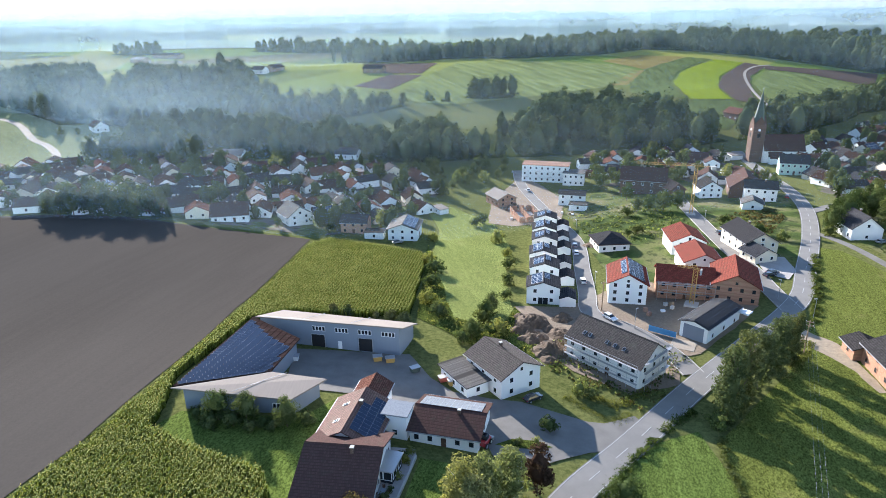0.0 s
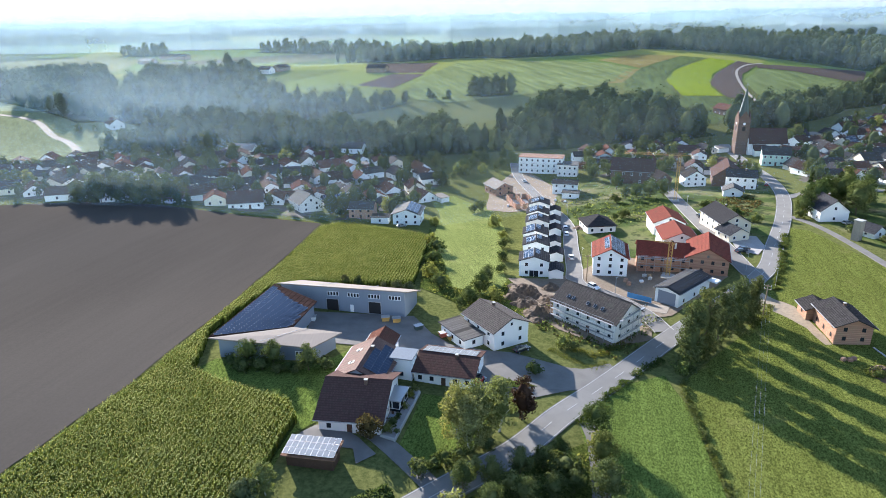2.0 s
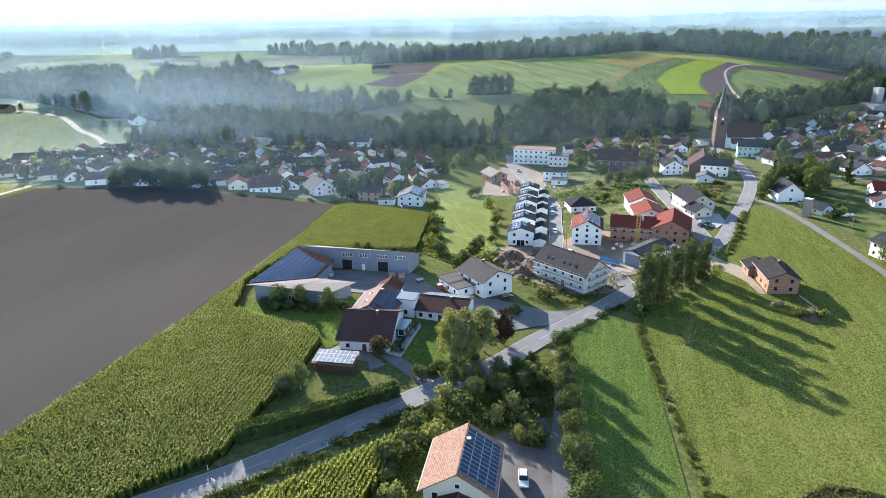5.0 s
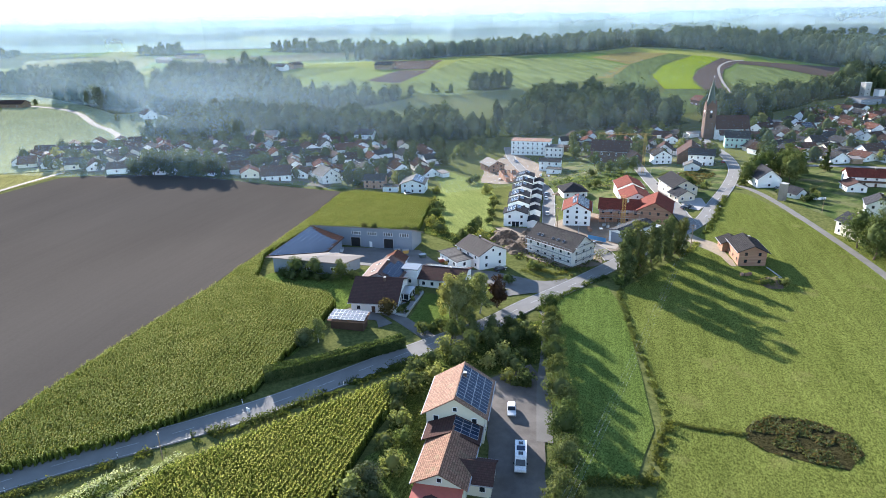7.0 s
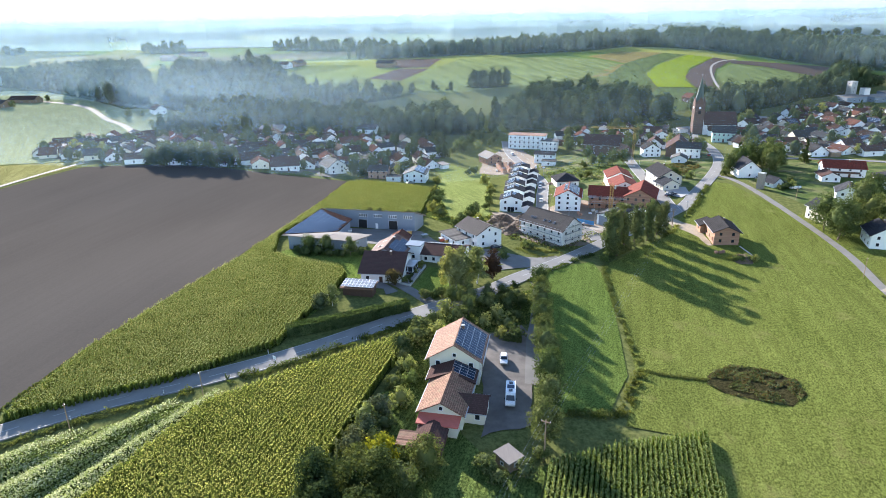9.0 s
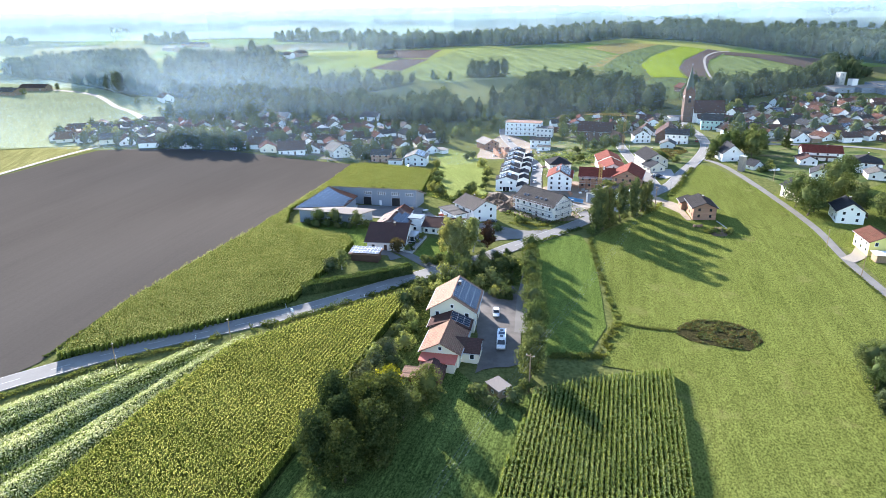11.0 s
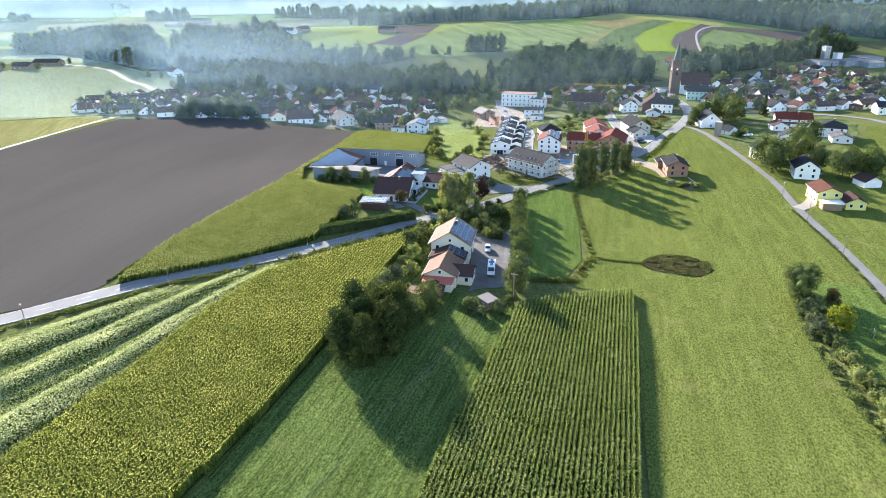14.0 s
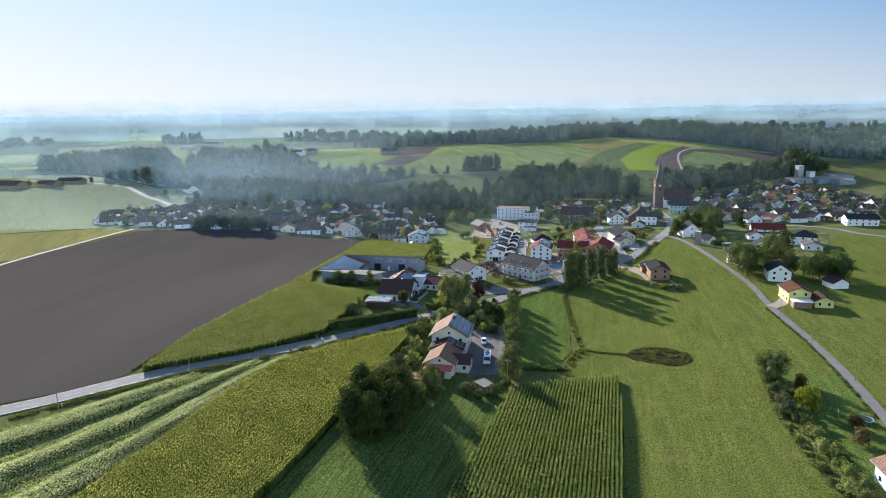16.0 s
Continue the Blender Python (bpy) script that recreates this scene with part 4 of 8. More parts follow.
sheet("meadow_valley", [(-6, 160), (0, 150), (12, 142), (19, 160), (20, 190), (25, 225), (22, 262), (4, 292), (-6, 282), (-2, 250), (-4, 220)], 0.14, M_PALE, "sunlit sloping meadow below the new houses", "meadow", 5, 0.8)
sheet("garden_lawn", [(-5.6, 95), (1.2, 93.4), (8, 86), (4, 76), (-8, 71), (-9.6, 77.5), (-6, 92)], 0.16, M_LAWN, "clipped green garden lawn", "lawn", 4, 0.2)
HILL = [
    ("pasture", [(-38, 595), (-23, 640), (25, 748), (77, 729), (181, 675), (196, 640), (170, 590), (140, 568), (76, 556), (8, 548), (-23, 560)], M_HILLGREEN, "pale green hill pasture with mowing lines"),
    ("tilled_low", [(-84, 631), (-52, 684), (-17, 671), (-47, 609)], M_DARKSOIL, "dark tilled field on the slope"),
    ("tilled_high", [(-96, 802), (-2, 752), (-18, 680), (-59, 693)], M_DARKSOIL, "dark tilled field under the wood"),
    ("stubble", [(172, 697), (220, 726), (267, 709), (203, 645)], M_STUBBLE, "tan stubble field on the hill"),
    ("striped", [(172, 588), (205, 645), (267, 707), (289, 694), (235, 638), (207, 583), (197, 512), (160, 540)], M_HILLDARK, "striped green crop strip on the hill"),
    ("bright", [(291, 692), (314, 676), (264, 613), (241, 557), (235, 514), (199, 511), (210, 583), (239, 638)], M_MUSTARD, "bright yellow-green crop strip on the hill"),
    ("soil_strip", [(316, 676), (330, 659), (293, 612), (261, 537), (252, 494), (237, 512), (245, 571), (268, 615)], M_DARKSOIL, "dark tilled strip curving down the hill"),
    ("light", [(321, 640), (355, 626), (390, 588), (322, 540), (282, 500), (268, 520), (284, 585)], M_HILLGREEN, "pale green hill meadow"),
    ("soil_top", [(331, 661), (430, 636), (406, 601), (390, 592), (355, 630), (322, 644)], M_DARKSOIL, "dark tilled field along the wood edge"),
    ("low_green", [(188, 489), (199, 508), (236, 510), (230, 480), (195, 429), (170, 440)], M_HILLDARK, "green slope below the crop strips"),
    ("west_ripe", [(-827, 1223), (-679, 1321), (-567, 1226), (-500, 1000), (-571, 927), (-700, 1000)], M_YELLOW, "yellow stubble field far off"),
    ("bare_strip", [(150, 574), (168, 577), (203, 642), (192, 640)], M_STUBBLE, "narrow tan strip of bare ground on the hill"),
    ("plateau", [(-480, 900), (-350, 880), (-250, 900), (-200, 1000), (-280, 1120), (-420, 1100)], M_HILLGREEN, "pale green meadow on the far rise"),
    ("west_green", [(-160, 560), (-110, 540), (-60, 560), (-60, 605), (-95, 640), (-140, 640)], M_HILLGREEN, "pale green meadow behind the wood"),
]
for i, (nm, poly, mt, lb) in enumerate(HILL):
    sheet("field_" + nm, poly, 0.35 if i != 10 else 0.8, mt, lb, "field", 9 if i != 10 else 40, 1.2, seed=i)
sheet("marsh_hollow", [(59, 30), (63, 36), (68, 38), (75, 35), (79, 30), (78, 24), (73, 20), (66, 23), (61, 26)], 0.2, M_MARSH, "boggy hollow with dark rough sedge in the meadow", "marsh", 2, 1.2)
sheet("building_ground", [(20, 166), (20, 150), (24, 140), (29, 128), (40, 118), (52, 123), (57, 135), (62, 136), (80, 152), (88, 160), (84, 176), (70, 176), (60, 185), (44, 172), (33, 165)], 0.15, M_DIRT, "bare earth of a building site", "building site", 3, 1.0)
sheet("building_ground_north", [(20, 262), (30, 255), (52, 262), (60, 300), (50, 340), (40, 340), (24, 300)], 0.15, M_DIRT, "bare earth round the new houses", "building site", 5, 1.0)
sheet("yard", [(-37, 137), (-9, 135), (-4, 124), (1, 118), (9, 115.5), (15.4, 114.6), (22.4, 110.9), (28, 108.1), (35.4, 107.4), (37, 105.5), (28.1, 98.9), (20.1, 95.6), (13, 92.4), (8, 96), (6, 103), (-4, 106), (-10, 108), (-18, 116), (-30, 118), (-36, 124)], 0.18, M_YARD, "grey asphalt farm yard", "yard", 3, 0.1)
sheet("farm_court", [(3, 44), (20, 56), (23, 48), (19, 27), (17, 12), (6, 8), (7, 14), (8, 34)], 0.18, M_COURT, "worn asphalt farm court", "yard", 3, 1.0)
sheet("terrace", [(-6.3, 95.4), (-10.3, 78.6), (-13.3, 79.9), (-13.7, 88.3), (-10.9, 98.0), (-6.5, 97.5)], 0.22, M_TERRACE, "pale paved garden terrace beside the farmhouse", "terrace", 2, 0.1)
sheet("forecourt", [(-28.4, 81.0), (-26.0, 83.3), (-19.8, 81.4), (-17.4, 79.4), (-13.6, 74.6), (-17.0, 71.8), (-18.0, 76.0), (-30.4, 78.2)], 0.19, M_YARD, "grey paved forecourt of the farmhouse", "yard", 2, 0.1)
sheet("yard_island", [(8.5, 99.5), (12, 101.5), (16.5, 101), (19.5, 99.2), (15, 98.4)], 0.24, M_ROUGH, "planted island in the farm yard", "garden", 2, 0.3)
sheet("garden_rough", [(-8, 48), (0, 62), (14, 72), (26, 80), (24, 58), (3, 46), (-6, 20), (-12, 26)], 0.13, M_ROUGH, "rough grass of an overgrown garden", "garden", 5, 0.5)
sheet("rough_bank", [(-8, 158), (-1, 150), (8, 138), (20, 132), (24, 142), (20, 165), (14, 150), (2, 158), (-3, 200), (-6, 230)], 0.17, M_ROUGH, "rough grassy bank", "grass", 4, 0.8)

WEST_VILLAGE = [(-250, 290), (-215, 262), (-175, 256), (-130, 257), (-90, 248), (-52, 241), (-16, 250), (-6, 290), (-2, 330), (-20, 362), (-70, 378), (-130, 366), (-190, 372), (-232, 364), (-258, 330)]
MID_VILLAGE = [(84, 322), (112, 318), (165, 300), (168, 340), (165, 385), (110, 385), (78, 372)]
EAST_VILLAGE = [(178, 268), (240, 262), (300, 262), (345, 300), (365, 400), (350, 470), (300, 440), (255, 400), (225, 390), (196, 330), (178, 290)]
PLOTS = [(54, 186), (60, 182), (74, 184), (92, 182), (97, 200), (103, 240), (108, 282), (112, 315), (84, 322), (72, 300), (56, 290), (56, 262), (53, 230)]
CORNER = [(104, 190), (118, 196), (132, 220), (148, 250), (160, 290), (164, 298), (120, 312), (112, 285), (107, 250), (104, 215)]
ORCHARD = [(142, 224), (146, 212), (146, 190), (150, 160), (165, 150), (190, 165), (215, 182), (238, 220), (230, 240), (182, 256), (158, 250)]
for nm, poly in (("plots", PLOTS), ("corner", CORNER), ("orchard", ORCHARD)):
    sheet("gardens_" + nm, poly, 0.13, M_PLOTS, "rough grass and garden ground between the houses", "garden", 5, 1.0)
sheet("parking", [(100.5, 182), (105, 177), (111, 184), (113.5, 196), (104.5, 200)], 0.19, M_TERRACE, "pale paved forecourt beside the cream house", "yard", 2, 0.1)
for nm, poly in (("west", WEST_VILLAGE), ("middle", MID_VILLAGE), ("east", EAST_VILLAGE)):
    sheet("gardens_" + nm, poly, 0.13, M_GARDENS, "patchy garden ground between the village houses", "garden", 6, 1.5)

# ---- roads ----
MAIN = [(-190, -60), (-150, -30), (-110, -7), (-90, 7), (-73, 18), (-50, 29.5), (-33, 40), (-13, 56), (-2, 65), (12, 76.5), (23, 89), (34, 100), (49, 115.5), (60, 126), (76, 140), (92, 154), (103, 166), (114, 184), (134, 217), (154, 256), (166, 293), (172, 330), (180, 380)]
road("road", MAIN, 6.0, "grey asphalt country road with white lines", M_ASPHALT, 0.22, True, True)
road("side_street", [(57, 127), (55, 137), (49, 149), (41, 160), (43, 175), (46, 195), (51, 232), (47, 283), (43, 328), (44, 362)], 5.0, "pale new street through the building plots", M_LANE, 0.2, kerb=True)
road("village_street", [(95, 156), (96, 170), (98, 186), (101, 215), (107, 258), (112, 290), (118, 330)], 5.5, "asphalt village street", M_LANE, 0.21, kerb=True)
road("farm_lane", [(138, 222), (141, 200), (138, 147), (134, 104), (127, 72), (121, 34), (114, 0), (100, -50), (80, -110)], 2.8, "narrow asphalt farm lane", M_YARD, 0.2)
road("meadow_lane", [(-205, 258), (-216, 205), (-226, 164), (-240, 90)], 3.0, "pale gravel track along the field", M_GRAVEL, 0.2)
road("west_lane", [(-233, 372), (-242, 395), (-262, 420), (-282, 438), (-327, 490), (-383, 521), (-500, 560)], 5.0, "pale lane curving over the meadow", M_GRAVEL, 0.26)
road("east_lane", [(150, 250), (180, 262), (232, 246), (250, 230), (262, 205), (330, 170)], 4.5, "asphalt lane past the eastern houses", M_LANE, 0.2)
road("house_drive", [(26, 92), (28, 82), (24.5, 60), (22, 48), (19, 27)], 3.2, "shaded narrow drive to the farm", M_YARD, 0.2)
road("yard_drive", [(-19, 84), (-14, 80), (-6, 70), (-3, 66)], 3.5, "paved drive beside the garden", M_YARD, 0.2)
road("yard_exit", [(20, 102), (30, 103), (40, 107)], 8.0, "wide asphalt yard entrance", M_YARD, 0.21)
road("carport_apron", [(57, 142), (62, 139)], 5.0, "gravel apron before the garage", M_GRAVEL, 0.22)
sheet("site_drive", [(86.5, 147), (91, 149), (93, 142.5), (96, 137), (95.4, 128), (94.2, 116), (92.6, 116), (92.8, 125), (90.6, 132), (87.8, 139)], 0.2, M_SAND, "sandy site track to the brick house", "track", 1.5, 0.5)
road("hill_track", [(336, 664), (316, 655), (296, 630), (281, 592), (266, 540), (256, 500), (246, 478)], 2.4, "pale gravel track curving between the hill fields", M_GRAVEL, 0.5)
road("yellow_drive", [(127, 72), (133, 76), (138, 82)], 4.5, "gravel drive at the yellow house", M_GRAVEL, 0.21)

# ---- crops ----


def crop_rows(poly, angle, gap, step, rng, keep=1.0):
    """Plant places in drilled rows within an outline."""
    a = radians(angle)
    d, nrm = np.array([math.sin(a), math.cos(a)]), np.array([math.cos(a), -math.sin(a)])
    p = np.array(poly)
    u, w = p @ d, p @ nrm
    U, Wd = np.meshgrid(np.arange(u.min(), u.max(), step), np.arange(w.min(), w.max(), gap))
    U = U.ravel() + rng.normal(0, 0.3 * step, U.size)
    Wd = Wd.ravel() + rng.normal(0, 0.06 * gap, Wd.size)
    xy = U[:, None] * d + Wd[:, None] * nrm
    ok = inside(xy[:, 0], xy[:, 1], poly) & (rng.random(len(xy)) < keep)
    return xy[ok]


def maize(xy, h, rng, leaf_mat, top_mat, name, label, blades=7, spread_r=0.5, width=0.21, patchy=0.25):
    """Standing maize: every plant a whorl of arching leaves and a tassel."""
    n = len(xy)
    z = height(xy[:, 0], xy[:, 1]) + 0.05
    lump = np.array([noise.noise((x * 0.08, y * 0.08, 3.3)) for x, y in xy[::1]])
    hh = h * (1 + patchy * 0.5 * lump + rng.normal(0, 0.05, n))
    V, Fm = [], []
    # stalk and lower leaves: two crossed upright blades that close the row below, darkened for shade in the gaps
    a = rng.uniform(0, np.pi, n)
    for turn in (0.0, 1.57):
        sd = np.c_[np.cos(a + turn), np.sin(a + turn), 0 * a] * 0.36
        lo, hi = np.c_[xy[:, 0], xy[:, 1], z - 0.1], np.c_[xy[:, 0], xy[:, 1], z + hh * 0.72]
        V.append(np.stack([lo - sd * 0.7, lo + sd * 0.7, hi + sd, hi - sd], 1))
        Fm.append(np.full(n, 2))
    for k in range(blades):
        a = rng.uniform(0, 2 * np.pi, n)
        f = rng.uniform(0.8, 1.0, n) if k < 3 else rng.uniform(0.12, 0.95, n)
        c = np.c_[xy[:, 0], xy[:, 1], z + hh * f * 0.9]
        dr, sd = np.c_[np.cos(a), np.sin(a), 0 * a], np.c_[-np.sin(a), np.cos(a), 0 * a]
        L, wd = (spread_r * rng.uniform(0.7, 1.3, n))[:, None], (width * rng.uniform(0.7, 1.2, n))[:, None] / 2
        up = np.array([0, 0, 1.0])
        V.append(np.stack([c - up * L * 0.45, c + dr * L * 0.55 - sd * wd + up * L * 0.25, c + dr * L * 1.15 - up * L * 0.05, c + dr * L * 0.55 + sd * wd + up * L * 0.25], 1))
        Fm.append(np.zeros(n))
    a = rng.uniform(0, 2 * np.pi, n)
    sd, up = np.c_[np.cos(a), np.sin(a), 0 * a] * 0.07, np.array([0, 0, 1.0])
    c = np.c_[xy[:, 0], xy[:, 1], z + hh * 0.88]
    V.append(np.stack([c - sd * 0.5, c + up * 0.3 + sd, c + up * 0.55 * rng.uniform(0.6, 1.1, n)[:, None], c + up * 0.3 - sd], 1))
    Fm.append(np.ones(n))
    v = np.concatenate(V).reshape(-1, 3)
    me = cloud([leaf_mat, top_mat, M_STALK], v, quads(len(v) // 4), np.concatenate(Fm), name)
    return tagged(new(name, me), label, "crop", kind="stuff")


rng = np.random.default_rng(5)
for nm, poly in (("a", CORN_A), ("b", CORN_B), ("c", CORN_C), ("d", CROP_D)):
    sheet("crop_floor_" + nm, poly, 0.15, M_UNDER, "ground under the standing crop, darkened to stand in for shade", "field", 5, 0.3)
maize(crop_rows(CORN_A, 8, 0.95, 0.46, rng), 2.5, rng, M_CORN, M_TASSEL, "maize_field", "dense green standing maize beside the tilled field", 8, 0.36, 0.15, 0.12)
maize(crop_rows(CORN_B, 16, 0.9, 0.42, rng), 2.85, rng, M_CORNRIPE, M_TASSEL, "maize_field", "yellow-green ripening maize beside the road", 8, 0.27, 0.16, 0.12)
maize(crop_rows(CORN_C, 15.5, 0.9, 0.42, rng), 2.5, rng, M_CORN, M_TASSEL, "maize_field", "green maize in clear drilled rows", 8, 0.40, 0.17, 0.12)


def pale_crop():
    """A pale flowering crop that stands in long uneven swathes fanning out from the field's tip."""
    xy = crop_rows(CROP_D, 40, 0.46, 0.44, rng)
    xy = xy[xy[:, 1] > -75]
    u = np.arctan2(xy[:, 1] - 45, xy[:, 0] + 35)
    far = np.hypot(xy[:, 0] + 35, xy[:, 1] - 45)
    band = np.sin(u * 42 + 1.2 * np.sin(far * 0.05)) + 0.4 * np.sin(u * 97 + far * 0.06)
    band = band + 0.5 * np.array([noise.noise((x * 0.12, y * 0.12, 9.0)) for x, y in xy])
    top = 1.2 + 0.9 * np.clip(1.3 * band, -1, 1)
    n, z = len(xy), height(xy[:, 0], xy[:, 1]) + 0.05
    V, m = [], []
    for k in range(8):
        c = np.c_[xy + rng.normal(0, 0.15, (n, 2)), z + top * rng.uniform(0.5, 1.0, n)]
        V.append(leaves(rng, c, np.full(n, 0.21)))
        m.append(np.where((rng.random(n) < 0.4 + 0.55 * (band > 0.0)) & (k < 5), 1, 0))
    v = np.concatenate(V)
    tagged(new("flowering_crop", cloud([M_HAYPALE, M_SILK], v, quads(len(v) // 4), np.concatenate(m), "flowering_crop")), "pale whitish-green flowering crop in uneven swathes", "crop", kind="stuff")


pale_crop()

# ---- added sheets that imitate morning mist and distance haze over the valley and the far country ----
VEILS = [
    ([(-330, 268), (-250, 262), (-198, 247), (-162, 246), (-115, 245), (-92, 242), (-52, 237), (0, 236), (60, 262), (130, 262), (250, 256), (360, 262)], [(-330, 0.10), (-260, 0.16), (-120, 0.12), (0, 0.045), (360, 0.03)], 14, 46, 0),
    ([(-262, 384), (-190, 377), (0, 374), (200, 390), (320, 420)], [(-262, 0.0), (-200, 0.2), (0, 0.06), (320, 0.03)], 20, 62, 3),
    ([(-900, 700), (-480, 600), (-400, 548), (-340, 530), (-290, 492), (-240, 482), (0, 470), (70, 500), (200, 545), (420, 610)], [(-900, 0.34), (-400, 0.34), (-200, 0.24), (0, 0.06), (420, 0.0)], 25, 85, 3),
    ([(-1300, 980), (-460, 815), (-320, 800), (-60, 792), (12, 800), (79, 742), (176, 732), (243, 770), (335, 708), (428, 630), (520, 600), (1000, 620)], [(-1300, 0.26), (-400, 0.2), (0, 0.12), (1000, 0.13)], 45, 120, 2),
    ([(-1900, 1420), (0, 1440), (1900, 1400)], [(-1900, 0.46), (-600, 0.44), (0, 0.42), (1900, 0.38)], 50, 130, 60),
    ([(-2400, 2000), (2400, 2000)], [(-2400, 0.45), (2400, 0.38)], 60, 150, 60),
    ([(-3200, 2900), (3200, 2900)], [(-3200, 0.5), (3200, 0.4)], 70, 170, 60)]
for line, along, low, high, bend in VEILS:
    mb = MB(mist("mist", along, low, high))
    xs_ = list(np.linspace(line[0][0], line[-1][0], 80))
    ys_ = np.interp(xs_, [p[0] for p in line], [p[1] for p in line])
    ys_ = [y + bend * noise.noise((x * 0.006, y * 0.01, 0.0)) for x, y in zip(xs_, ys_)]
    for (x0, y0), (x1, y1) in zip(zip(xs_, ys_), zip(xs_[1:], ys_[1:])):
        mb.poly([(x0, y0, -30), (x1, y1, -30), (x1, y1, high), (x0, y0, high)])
    tagged(new("mist_veil", mb.mesh("mist_veil")), "thin blue-grey sheet that imitates valley mist and distance haze", "mist", kind="stuff")
# far ridges as glowing sheets, their haze painted into the colour
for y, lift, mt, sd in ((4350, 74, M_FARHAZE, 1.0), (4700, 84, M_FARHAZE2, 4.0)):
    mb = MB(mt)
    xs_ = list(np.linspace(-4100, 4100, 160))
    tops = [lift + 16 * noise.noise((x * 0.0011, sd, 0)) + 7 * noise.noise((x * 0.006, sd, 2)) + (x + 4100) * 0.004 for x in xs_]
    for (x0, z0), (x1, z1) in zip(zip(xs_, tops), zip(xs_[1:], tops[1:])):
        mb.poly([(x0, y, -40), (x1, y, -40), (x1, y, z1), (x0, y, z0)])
    tagged(new("backdrop", mb.mesh("backdrop")), "glowing ridge sheet on the horizon, pale blue haze painted in", "backdrop", kind="structure")


mb = MB(M_SKYGLOW)
for k in range(8):
    mb.poly([(-4400 + 1100 * k, 4780, -60), (-3300 + 1100 * k, 4780, -60), (-3300 + 1100 * k, 4780, 955), (-4400 + 1100 * k, 4780, 955)])
tagged(new("backdrop", mb.mesh("backdrop")), "pale blue morning sky above the horizon", "sky", kind="structure")


# ---- buildings ----


def front(p1, p2, depth, gable=True):
    """Centre, turn and sizes of a house whose front wall runs from p1 to p2 and that reaches back by depth."""
    (x1, y1), (x2, y2) = p1, p2
    d = math.hypot(x2 - x1, y2 - y1)
    ux, uy = (x2 - x1) / d, (y2 - y1) / d
    cx, cy = (x1 + x2) / 2 - uy * depth / 2, (y1 + y2) / 2 + ux * depth / 2
    a = math.degrees(math.atan2(uy, ux))
    return (cx, cy, a, d, depth) if gable else (cx, cy, a - 90, depth, d)


def block(x, y, rz, w, l, h, wall, roof, label, category, name="building", wins=(3, 3), floors=1, slope=0.0, over=0.3, win=(1.1, 1.3)):
    """A building with a flat or single-pitch roof; slope lifts the far edge."""
    z0 = ground_at(x, y)
    ob = thing(name, pose(x, y, z0, 0, 0, rz), label, category)
    part("wall", MB(wall).solid([(-w / 2, -l / 2, -1.2), (w / 2, -l / 2, -1.2), (w / 2, l / 2, -1.2), (-w / 2, l / 2, -1.2)],
                                [(-w / 2, -l / 2, h), (w / 2, -l / 2, h), (w / 2, l / 2, h + slope), (-w / 2, l / 2, h + slope)]), ob)
    k = slope / l * over
    shed_roof(ob, [(-w / 2 - over, -l / 2 - over, h + 0.25 - k), (w / 2 + over, -l / 2 - over, h + 0.25 - k), (w / 2 + over, l / 2 + over, h + slope + 0.25 + k), (-w / 2 - over, l / 2 + over, h + slope + 0.25 + k)], 0.24, roof)
    for fl in range(floors):
        zw = fl * h / floors + 0.9
        for i in range(wins[0]):
            xx = -w / 2 + w * (i + 0.5) / wins[0]
            add_window(ob, pose(xx, -l / 2, zw), *win)
            add_window(ob, pose(xx, l / 2, zw, 0, 0, 180), *win)
        for i in range(wins[1]):
            yy = -l / 2 + l * (i + 0.5) / wins[1]
            add_window(ob, pose(-w / 2, yy, zw, 0, 0, -90), *win)
            add_window(ob, pose(w / 2, yy, zw, 0, 0, 90), *win)
    return ob


def wall_run(mb, a, b, z0, h1, h2, t=0.3):
    """One straight wall from a to b, its top running from h1 to h2."""
    (x0, y0), (x1, y1) = a, b
    d = math.hypot(x1 - x0, y1 - y0)
    nx_, ny_ = -(y1 - y0) / d * t, (x1 - x0) / d * t
    return mb.solid([(x0, y0, z0), (x1, y1, z0), (x1 + nx_, y1 + ny_, z0), (x0 + nx_, y0 + ny_, z0)],
                    [(x0, y0, z0 + h1), (x1, y1, z0 + h2), (x1 + nx_, y1 + ny_, z0 + h2), (x0 + nx_, y0 + ny_, z0 + h1)])


